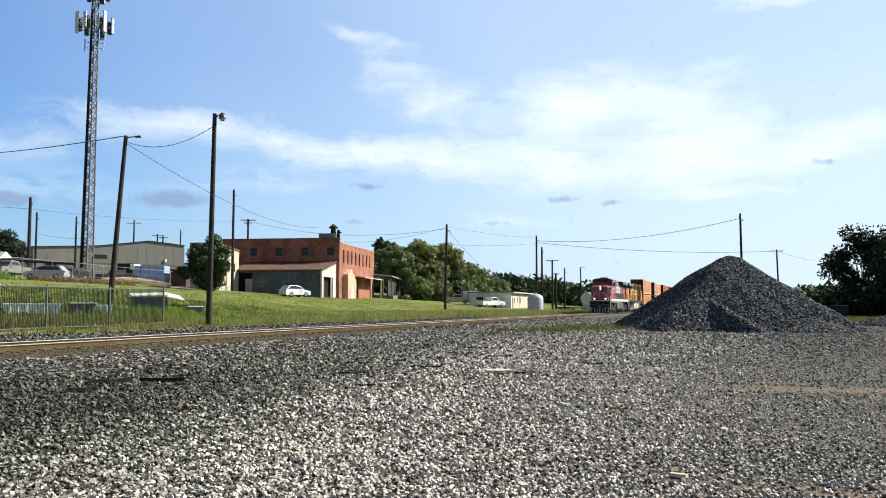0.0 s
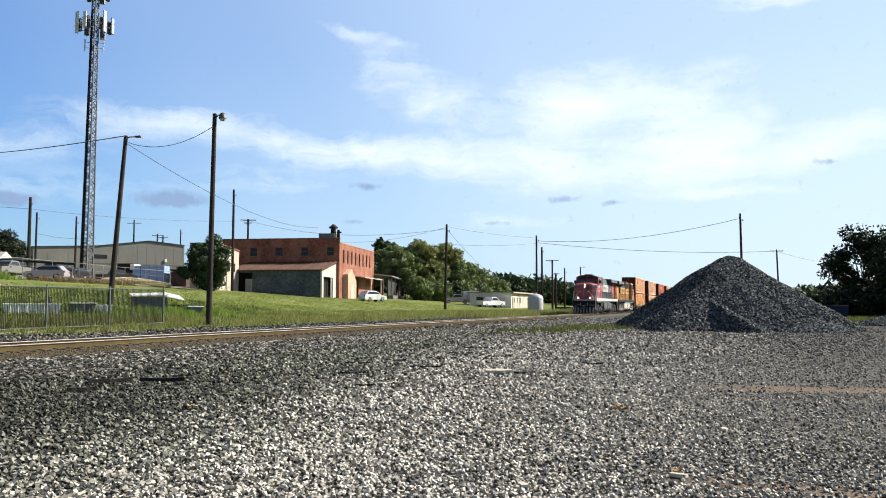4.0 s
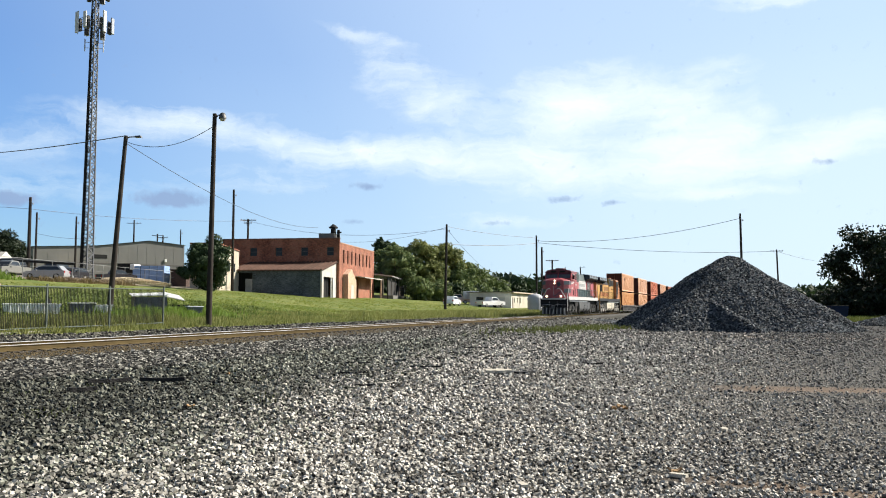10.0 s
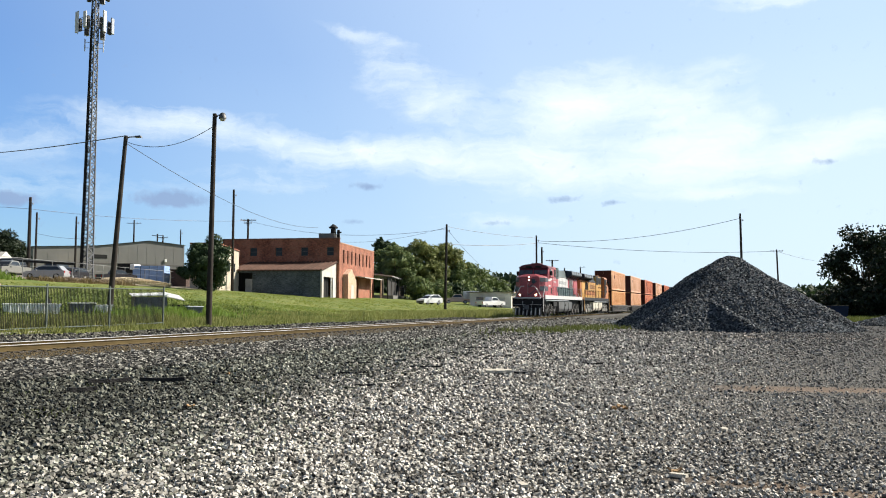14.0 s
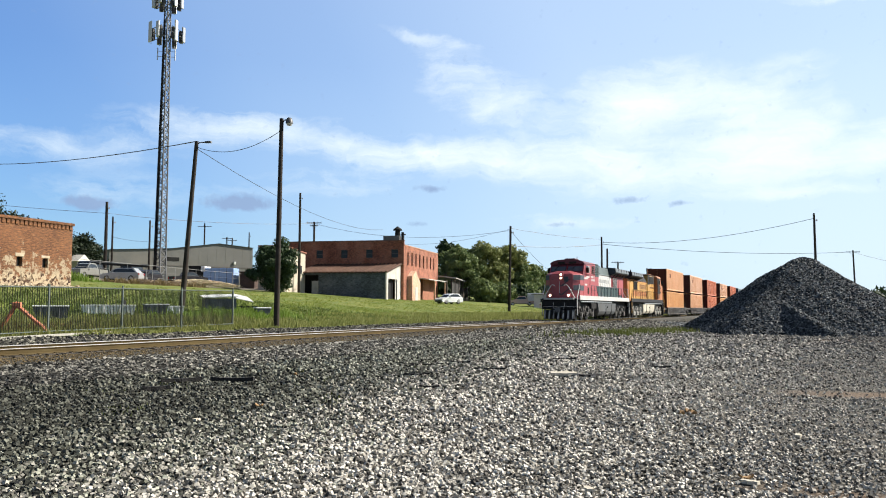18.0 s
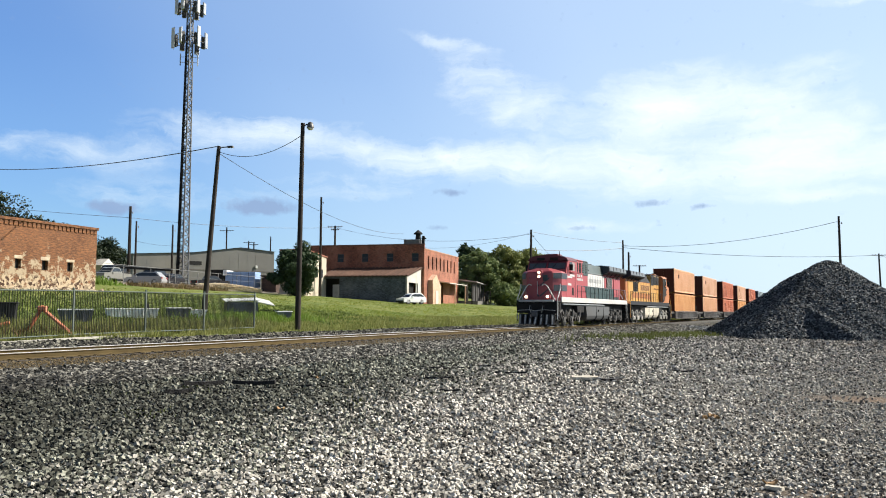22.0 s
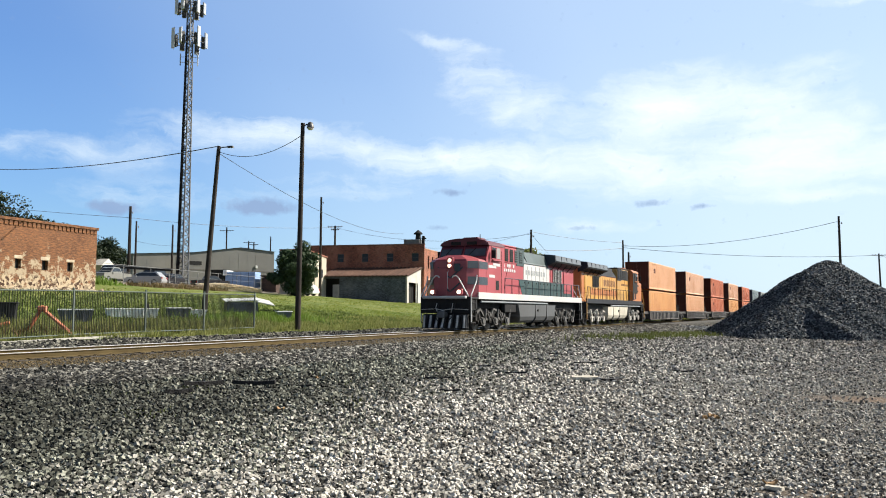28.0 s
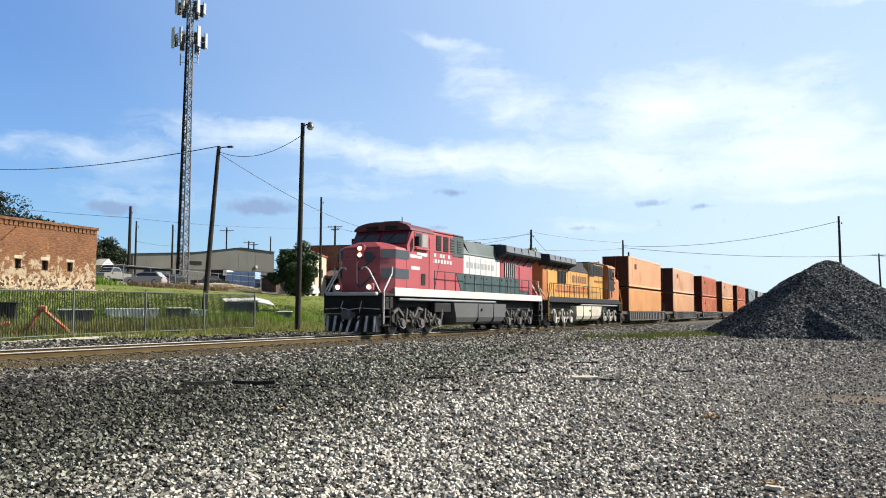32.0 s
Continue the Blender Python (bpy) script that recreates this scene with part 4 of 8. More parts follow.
def grass_clutter():
    slate = surf("slate_metal", (0.10, 0.115, 0.135), (0.06, 0.07, 0.085), 1.2, 0.6, 0.2, 0.1, 30.0, 0.4)
    pale = surf("pale_sheet", (0.78, 0.8, 0.79), (0.6, 0.63, 0.62), 1.5, 0.6, 0.0, 0.1, 30.0, 0.3)

    def trough(x, y, rz, l, w, h, mat, label, cap=None):
        z = gz(x, y)
        t = thing("trough", label, "trough", pose(x, y, z - 0.02, 0, 0, rz), "troughs in the grass")
        part("shell", Geo().hexa([(-l / 2, -w / 2, 0), (l / 2, -w / 2, 0), (l / 2, w / 2, 0), (-l / 2, w / 2, 0)], [(-l / 2 - 0.1, -w / 2 - 0.06, h), (l / 2 + 0.1, -w / 2 - 0.06, h), (l / 2 + 0.1, w / 2 + 0.06, h), (-l / 2 - 0.1, w / 2 + 0.06, h)]), mat, t)
        rim = Geo().box(-l / 2 - 0.14, l / 2 + 0.14, -w / 2 - 0.1, w / 2 + 0.1, h, h + 0.07, 0.02)
        part("rim", rim, cap or mat, t)
        for i in range(int(l / 0.42)):
            xx = -l / 2 + 0.25 + i * 0.42
            part("rib", Geo().box(xx - 0.03, xx + 0.03, -w / 2 - 0.09, -w / 2, 0.05, h - 0.02, 0.01), mat, t)
        return t

    trough(36.6, 37.3, -42, 2.7, 1.2, 0.5, pale, "pale ribbed tank lying in tall grass")
    trough(40.3, 37.2, -42, 1.2, 1.2, 0.55, slate, "slate-grey ribbed steel bin in the grass", pale)
    trough(41.9, 37.1, -42, 0.9, 0.8, 0.45, pale, "small pale concrete tub in the grass")
    trough(30.75, 35.15, -42, 1.45, 1.2, 0.6, slate, "dark slatted steel bin behind the fence", pale)
    trough(26.3, 35.0, -42, 1.3, 1.2, 0.95, BLACK, "tall black steel bin in the grass behind the fence")
    trough(47.2, 34.2, -42, 0.8, 0.6, 0.6, slate, "small dark box with a pale lid in the grass", pale)
    # small lean-to shed with a pale, raised lid
    z = gz(47.5, 37.3)
    s = thing("low_shed", "low grey metal shed with a pale sloping roof", "shed", pose(47.3, 37.55, z, 0, 0, -44))
    part("body", Geo().box(-1.35, 0.75, -0.9, 0.9, -0.05, 1.0, 0.03), slate, s)
    part("roof", Geo().hexa([(-1.5, -1.05, 1.02), (0.85, -1.05, 1.12), (0.85, 1.05, 1.3), (-1.5, 1.05, 1.2)], [(-1.5, -1.05, 1.08), (0.85, -1.05, 1.18), (0.85, 1.05, 1.36), (-1.5, 1.05, 1.26)]), pale, s, "pale sheet roof")
    part("lid", Geo().hexa([(0.6, -1.0, 1.02), (1.9, -1.0, 0.74), (1.8, 1.0, 1.1), (0.7, 1.0, 1.36)], [(0.6, -1.0, 1.07), (1.9, -1.0, 0.79), (1.8, 1.0, 1.15), (0.7, 1.0, 1.41)]), surf("white_lid", (0.5, 0.5, 0.48), (0.4, 0.4, 0.38), 1.5, 0.7), s, "white sheet leaning off the roof")
    part("shelf", Geo().box(0.95, 2.2, -0.95, 0.95, 0.2, 0.5, 0.02), BLACK, s)
    for i in range(6):
        part("rib", Geo().box(-1.25 + i * 0.36, -1.2 + i * 0.36, -0.94, -0.9, 0.02, 0.95), slate, s)
    # small dark motor on the grass
    z = gz(38.6, 38.1)
    mchn = thing("pump", "small dark pump standing in tall grass", "pump", pose(38.6, 38.1, z))
    part("base", Geo().box(-0.3, 0.3, -0.25, 0.25, 0, 0.25, 0.03), BLACK, mchn)
    part("housing", Geo().tube((0, 0, 0.2), (0, 0, 0.75), 0.18, 0.12, 10), BLACK, mchn)
    # orange fallen trestle behind the fence
    orange = surf("orange_paint", (0.6, 0.2, 0.1), (0.48, 0.16, 0.08), 2.0, 0.6, 0, 0.1, 30.0, 0.5, (0.5, 0.32, 0.24))
    z = gz(24.8, 30.3)
    tr = thing("trestle", "orange painted steel trestle collapsed behind the fence", "trestle", pose(24.8, 30.3, z, 0, 0, -50))
    part("leg", Geo().tube((-0.05, 0, 1.12), (1.2, -0.1, 0.0), 0.09, 0.09, 6), orange, tr)
    part("leg", Geo().tube((0, 0.1, 1.2), (-0.7, 0.3, 0.0), 0.085, 0.085, 6), orange, tr)
    part("head", Geo().box(-0.2, 0.16, -0.12, 0.16, 1.0, 1.2, 0.03), orange, tr)
    part("beam", Geo().tube((-2.6, 0.1, 0.05), (-1.3, 0.2, 0.5), 0.09, 0.09, 6), orange, tr)
    part("pin", Geo().tube((-0.25, -0.15, 1.15), (0.2, 0.2, 1.15), 0.03, 0.03, 6), BLACK, tr)


# ---- buildings ----
def wall_with_holes(x0, x1, y0, y1, z0, z1, holes):
    """A wall in the xz plane with rectangular holes (a, b, c, d) that go through it, as one closed skin."""
    xs = sorted({x0, x1, *(h[0] for h in holes), *(h[1] for h in holes)})
    zs = sorted({z0, z1, *(h[2] for h in holes), *(h[3] for h in holes)})
    nx, nz = len(xs), len(zs)

    def solid(i, j):
        if not (0 <= i < nx - 1 and 0 <= j < nz - 1):
            return False
        cx, cz = (xs[i] + xs[i + 1]) / 2, (zs[j] + zs[j + 1]) / 2
        return not any(h[0] < cx < h[1] and h[2] < cz < h[3] for h in holes)

    at = lambda i, j, back: (back * nz + j) * nx + i
    faces = []
    for i in range(nx - 1):
        for j in range(nz - 1):
            if not solid(i, j):
                continue
            faces.append((at(i, j, 0), at(i + 1, j, 0), at(i + 1, j + 1, 0), at(i, j + 1, 0)))
            faces.append((at(i, j + 1, 1), at(i + 1, j + 1, 1), at(i + 1, j, 1), at(i, j, 1)))
            for di, dj, p, q in ((-1, 0, (i, j + 1), (i, j)), (1, 0, (i + 1, j), (i + 1, j + 1)), (0, -1, (i, j), (i + 1, j)), (0, 1, (i + 1, j + 1), (i, j + 1))):
                if not solid(i + di, j + dj):
                    faces.append((at(*q, 0), at(*p, 0), at(*p, 1), at(*q, 1)))
    return Geo().put([(x, y, z) for y in (y0, y1) for z in zs for x in xs], faces)


def turned(geo):
    """Swap x and y, for a wall in the yz plane."""
    geo.v = [(y, x, z) for x, y, z in geo.v]
    geo.f = [tuple(reversed(f)) for f in geo.f]
    return geo


def sash(parent, x, z, w, h, y, mat, glass, flip=False, bars=1):
    """A window set in a hole: frame, sill and panes."""
    win = part("window", turned(Geo().box(x, x + 0.06, y, y + 0.08, z, z + h)) if flip else Geo().box(x, x + 0.06, y, y + 0.08, z, z + h), mat, parent)
    fr = Geo().box(x + w - 0.06, x + w, y, y + 0.08, z, z + h).box(x + 0.06, x + w - 0.06, y, y + 0.08, z, z + 0.07).box(x + 0.06, x + w - 0.06, y, y + 0.08, z + h - 0.07, z + h).box(x + 0.06, x + w - 0.06, y, y + 0.06, z + h / 2 - 0.03, z + h / 2 + 0.03)
    part("frame", turned(fr) if flip else fr, mat, win)
    for k in range(2):
        p = Geo().box(x + 0.06, x + w - 0.06, y + 0.065, y + 0.075, z + 0.07 + k * (h / 2 - 0.04), z + h / 2 - 0.03 + k * (h / 2 - 0.04))
        part("pane", turned(p) if flip else p, glass, win)
    s = Geo().box(x - 0.08, x + w + 0.08, y - 0.12, y + 0.04, z - 0.1, z)
    part("sill", turned(s) if flip else s, mat, win)
    return win


RED_BRICK = brickwork("red_brick", (0.18, 0.054, 0.032), (0.33, 0.115, 0.064), (0.24, 0.15, 0.1), blotch=0.85)
OLD_BRICK = brickwork("old_brick", (0.118, 0.043, 0.015), (0.185, 0.075, 0.026), (0.10, 0.055, 0.03), 0.92, (0.42, 0.34, 0.23), 3.0, blotch=0.7)
GLASS = pane_glass()
TRIM = surf("dark_trim", (0.10, 0.085, 0.075), None, 2.0, 0.7)


def brick_warehouse():
    z0 = 2.4
    w = thing("brick_warehouse", "two-storey red brick warehouse with a lean-to of grey blocks", "building", pose(124.7, 62.1, z0, 0, 0, 10.5))
    H = 10.25
    # end wall: long face in shade, runs along local y; side wall lit, runs along local x
    wins = [(1.0 + i * 4.45, 2.2 + i * 4.45, 7.45, 8.85) for i in range(4)]
    part("end_wall", turned(wall_with_holes(0, 20.5, 0, 0.4, -1.5, H, wins)), RED_BRICK, w, "shaded red brick end wall")
    for a, b, c, d in wins:
        sash(w, a, c, b - a, d - c, 0.18, TRIM, GLASS, True)
    swins = [(2.2 + i * 2.6, 3.0 + i * 2.6, 6.3, 8.5) for i in range(8)]
    doors = [(9.0, 12.5, 0.4, 4.2)]
    side = wall_with_holes(0.4, 24.2, 0, 0.4, -1.5, 9.5, swins + doors)
    part("side_wall", side, RED_BRICK, w, "sunlit orange-red brick side wall")
    for a, b, c, d in swins:
        sash(w, a, c, b - a, d - c, 0.2, TRIM, GLASS)
    part("dark_door", Geo().box(9.0, 12.5, 0.32, 0.4, 0.4, 4.2), BLACK, w, "dark loading doorway")
    part("back_wall", Geo().box(23.8, 24.2, 0.4, 20.5, -1.5, 9.3), RED_BRICK, w)
    part("far_wall", Geo().box(0.4, 23.8, 20.1, 20.5, -1.5, 9.3), RED_BRICK, w)
    part("roof", Geo().hexa([(0.4, 0.4, 9.1), (23.8, 0.4, 8.6), (23.8, 20.1, 8.6), (0.4, 20.1, 9.1)], [(0.4, 0.4, 9.3), (23.8, 0.4, 8.8), (23.8, 20.1, 8.8), (0.4, 20.1, 9.3)]), TRIM, w)
    part("coping", turned(Geo().box(-0.05, 20.6, -0.06, 0.46, H, H + 0.16, 0.03)), surf("coping", (0.16, 0.09, 0.07), None, 2.0, 0.8), w)
    part("coping", Geo().box(0.47, 24.3, -0.06, 0.46, 9.5, 9.66, 0.03), surf("tan_coping", (0.45, 0.25, 0.16), None, 2.0, 0.8), w)
    # roof-top stack
    st = part("roof_hut", Geo().box(0.6, 3.0, 1.0, 3.8, 9.3, 11.2, 0.05), surf("hut_grey", (0.16, 0.17, 0.17), (0.11, 0.11, 0.11), 1.5, 0.8), w, "dark roof hut with a vent stack")
    part("vent_stack", Geo().tube((1.4, 1.5, 10.9), (1.4, 1.5, 12.1), 0.5, 0.4, 12).tube((1.4, 1.5, 12.1), (1.4, 1.5, 12.3), 0.75, 0.75, 12).tube((1.4, 1.5, 12.3), (1.4, 1.5, 12.8), 0.75, 0.1, 12), BLACK, st)
    part("bracket", Geo().box(1.2, 1.6, 0.4, 0.8, 10.4, 11.8).box(1.3, 1.5, 0.1, 0.9, 11.3, 11.5), BLACK, st)
    # lean-to along the end wall
    block = brickwork("grey_block", (0.045, 0.056, 0.068), (0.095, 0.108, 0.122), (0.05, 0.055, 0.06), size=(0.62, 0.3), blotch=0.8)
    rust = surf("rusty_tin_shade", (0.05, 0.024, 0.016), (0.075, 0.045, 0.034), 0.9, 0.75, 0.1, 0.1, 20.0, 0.7, (0.06, 0.03, 0.02), spec=0.2)
    L = 15.4
    E = -8.0
    lean = part("lean_to_wall", turned(wall_with_holes(0.75, L, E, E + 0.25, -1.8, 4.65, [(11.9, 15.1, -1.6, 4.3)])), block, w, "grey block lean-to wall with a dark opening")
    # black sheet stands for the unlit inside of the lean-to
    part("lean_to_back", turned(Geo().box(10.2, L, E + 2.5, E + 2.6, -1.5, 4.4)), BLACK, lean)
    part("sliding_panel", turned(Geo().box(12.0, 13.5, E + 1.1, E + 1.2, -1.5, 3.4, 0.02)), surf("chalky_paint", (0.5, 0.5, 0.5), (0.36, 0.37, 0.38), 1.0, 0.8, 0, 0.1, 15.0, 0.4), lean, "chalky white panel inside the opening")
    part("leaning_board", Geo().tube((E - 1.3, 11.2, -1.6), (E - 0.1, 12.0, 1.6), 0.09, 0.09, 4), surf("grey_board", (0.3, 0.29, 0.27)), lean)
    roof = Geo().hexa([(E - 0.5, 0.2, 4.6), (-0.01, 0.2, 6.3), (-0.01, L + 0.5, 6.3), (E - 0.5, L + 0.5, 4.6)], [(E - 0.5, 0.2, 4.68), (-0.01, 0.2, 6.38), (-0.01, L + 0.5, 6.38), (E - 0.5, L + 0.5, 4.68)])
    rf = part("lean_to_roof", roof, rust, w, "rust-streaked corrugated tin roof")
    # ribs paler than the sheet: the corrugation's shading put into the rust colours
    for i in range(22):
        y = 0.5 + i * 0.7
        part("corrugation", Geo().hexa([(E - 0.5, y - 0.2, 4.68), (-0.01, y - 0.2, 6.38), (-0.01, y + 0.2, 6.38), (E - 0.5, y + 0.2, 4.68)], [(E - 0.5, y - 0.06, 4.86), (-0.01, y - 0.06, 6.56), (-0.01, y + 0.06, 6.56), (E - 0.5, y + 0.06, 4.86)]), surf("tin_rib_lit", (0.115, 0.066, 0.048), (0.075, 0.038, 0.026), 0.9, 0.8, 0.0, 0.1, 20.0, 0.6, (0.05, 0.025, 0.017), var=0.5, spec=0.15), rf)
    white = surf("old_white_paint", (0.5, 0.48, 0.45), (0.4, 0.37, 0.33), 1.0, 0.8, 0, 0.2, 20.0, 0.4, (0.4, 0.3, 0.22))
    gab = Geo().put([(E, 0.5, -1.8), (-7.1, 0.5, -1.8), (-7.1, 0.5, 3.7), (-2.0, 0.5, 3.7), (-2.0, 0.5, -1.8), (-0.01, 0.5, -1.8), (-0.01, 0.5, 6.25), (E, 0.5, 4.65),
                     (E, 0.75, -1.8), (-7.1, 0.75, -1.8), (-7.1, 0.75, 3.7), (-2.0, 0.75, 3.7), (-2.0, 0.75, -1.8), (-0.01, 0.75, -1.8), (-0.01, 0.75, 6.25), (E, 0.75, 4.65)],
                    [(0, 1, 2, 7), (2, 3, 6, 7), (3, 4, 5, 6), (15, 10, 9, 8), (15, 14, 11, 10), (14, 13, 12, 11), (8, 0, 7, 15), (7, 6, 14, 15), (6, 5, 13, 14), (1, 9, 10, 2), (2, 10, 11, 3), (3, 11, 12, 4)])
    part("gable_wall", gab, white, w, "white painted gable wall with a tall dark doorway")
    # another black sheet gives the doorway its dark interior
    part("doorway", Geo().box(-7.1, -2.0, 1.2, 1.3, -1.8, 3.7), BLACK, w)
    part("door_post", Geo().box(-2.9, -2.6, 0.55, 0.7, -1.8, 3.7, 0.02), white, w)
    # brick porch with a pitched outline and a canopy on the lit side
    porch = brickwork("tan_brick", (0.46, 0.25, 0.16), (0.52, 0.31, 0.2), (0.5, 0.44, 0.36))
    pr = part("porch", Geo().put([(2.2, -0.9, -1.8), (7.6, -0.9, -1.8), (7.6, -0.9, 3.4), (4.6, -0.9, 5.4), (2.2, -0.9, 4.4), (2.2, 0, -1.8), (7.6, 0, -1.8), (7.6, 0, 3.4), (4.6, 0, 5.4), (2.2, 0, 4.4)],
                                 [(0, 1, 2, 3, 4), (0, 4, 9, 5), (4, 3, 8, 9), (3, 2, 7, 8), (2, 1, 6, 7)]), porch, w, "tan brick porch with a stepped outline")
    part("porch_door", Geo().box(4.0, 5.6, -0.96, -0.9, -1.8, 2.6), white, pr, "pale boarded door")
    part("canopy", Geo().hexa([(8.6, -2.2, 4.0), (22, -2.2, 4.0), (22, 0, 4.3), (8.6, 0, 4.3)], [(8.6, -2.2, 4.15), (22, -2.2, 4.15), (22, 0, 4.45), (8.6, 0, 4.45)]), white, w, "flat pale canopy over the loading doors")
    for xx in (13.5, 21.6):
        part("canopy_post", Geo().box(xx - 0.1, xx + 0.1, -2.1, -1.9, -1.8, 4.0), porch, w)
    # stuccoed end of the neighbouring wing
    st = thing("stucco_building", "small building with a cream plastered wall beside the warehouse", "building", pose(114.7, 75.1, gz(114.7, 75.1), 0, 0, 13.0))
    part("wall", Geo().put([(-9, -0.2, -1.5), (0, -0.2, -1.5), (0, -0.2, 6.3), (-9, -0.2, 6.9), (-9, 4, -1.5), (0, 4, -1.5), (0, 4, 6.3), (-9, 4, 6.9)], [(0, 1, 2, 3), (1, 5, 6, 2), (5, 4, 7, 6), (4, 0, 3, 7)]), surf("cream_stucco", (0.50, 0.45, 0.36), (0.42, 0.37, 0.29), 0.8, 0.9, 0, 0.3, 14.0, 0.35, (0.45, 0.27, 0.18)), st, "cream plastered wall")
    part("coping", Geo().hexa([(-9.1, -0.35, 6.9), (0.1, -0.35, 6.3), (0.1, 4.1, 6.3), (-9.1, 4.1, 6.9)], [(-9.1, -0.35, 7.1), (0.1, -0.35, 6.5), (0.1, 4.1, 6.5), (-9.1, 4.1, 7.1)]), RED_BRICK, st)
    for xx, zz in ((-2.4, 3.0), (-4.6, 3.0)):
        part("window", Geo().box(xx, xx + 0.7, -0.25, -0.19, zz, zz + 1.3), GLASS, st)
    # low dark open shed behind, under the trees
    sh = thing("open_shed", "low dark open shed with a tin roof under trees", "shed", pose(149.5, 66.5, gz(150, 66), 0, 0, 12.0))
    part("roof", Geo().hexa([(-1, -3.4, 4.1), (17, -3.4, 3.6), (17, 4, 4.6), (-1, 4, 5.0)], [(-1, -3.4, 4.3), (17, -3.4, 3.8), (17, 4, 4.8), (-1, 4, 5.2)]), surf("tin_roof", (0.42, 0.41, 0.4), None, 1.0, 0.5, 0.4), sh)
    # dark sheet near the front stands in for the shade under the roof
    part("back_wall", Geo().box(-1, 17, -2.6, -2.35, -1, 3.9), surf("shed_shade", (0.045, 0.042, 0.04), (0.03, 0.03, 0.03), 1.0, 0.9), sh)
    for i in range(5):
        part("post", Geo().box(i * 4.1, i * 4.1 + 0.2, -3.1, -2.9, -1, 3.9), TRIM, sh)
    part("floor_slab", Geo().box(-1, 12, -3.6, 3, -1, 0.5), surf("grey_slab", (0.16, 0.155, 0.145), None, 2.0), sh)


def brick_store():
    z0 = gz(52, 61) - 0.2
    w = thing("brick_store", "old orange brick building with crumbling plaster and a toothed cornice", "building", pose(55.4, 61.0, z0, 0, 0, 5.0))
    H, L = 5.8, 30.0
    holes = [(-3.4 - i * 2.78, -2.78 - i * 2.78, 1.8, 2.6) for i in range(9)]
    part("front_wall", wall_with_holes(-L, 0, 0, 0.45, -1.2, H, holes), OLD_BRICK, w, "orange brick wall with flaking pale plaster below")
    for a, b, c, d in holes:
        part("window", Geo().box(a, b, 0.3, 0.36, c, d), BLACK, w, "small dark window hole")
        part("lintel", Geo().box(a - random.uniform(0.08, 0.35), b + random.uniform(0.05, 0.3), -0.03, 0.1, d, d + random.uniform(0.2, 0.36), 0.04), surf("pale_plaster", (0.5, 0.42, 0.31), (0.32, 0.25, 0.17), 2.0, 0.9), w)
    part("side_wall", Geo().box(-0.45, 0, 0.45, 16, -1.2, H), OLD_BRICK, w)
    part("back_wall", Geo().box(-L, -0.45, 15.55, 16, -1.2, H), OLD_BRICK, w)
    part("end_wall", Geo().box(-L, -L + 0.45, 0.45, 15.55, -1.2, H), OLD_BRICK, w)
    part("roof", Geo().box(-L + 0.45, -0.45, 0.45, 15.55, H - 0.5, H - 0.3), TRIM, w)
    part("cornice", Geo().box(-L - 0.05, 0.08, -0.16, 0.5, H - 0.12, H + 0.12, 0.02), OLD_BRICK, w, "projecting brick cornice")
    tooth = Geo().box(-0.15, 0.15, -0.07, 0.0, H - 0.5, H - 0.12).mesh("dentil")
    tooth.materials.append(OLD_BRICK)
    for i in range(64):
        o = new("dentil", tooth)
        o.parent = w
        o.matrix_basis = pose(-0.25 - i * 0.465, 0, 0)
    # rubble at the wall's foot
    rng = np.random.default_rng(5)
    x = rng.uniform(-L, 0.5, 260)
    y = -rng.uniform(0.1, 0.9, 260)
    a = radians(5)
    X, Y = 55.4 + x * math.cos(a) - y * math.sin(a), 61.0 + x * math.sin(a) + y * math.cos(a)
    stones("wall_rubble", np.stack([X, Y, ground_z(X, Y) + 0.05], -1), rng.uniform(0.12, 0.45, 260), stone_mat("rubble", (0.2, 0.15, 0.1), (0.42, 0.33, 0.23), (0.65, 0.56, 0.43)), "tumbled stone rubble along the foot of the brick wall", 0.8, 6)


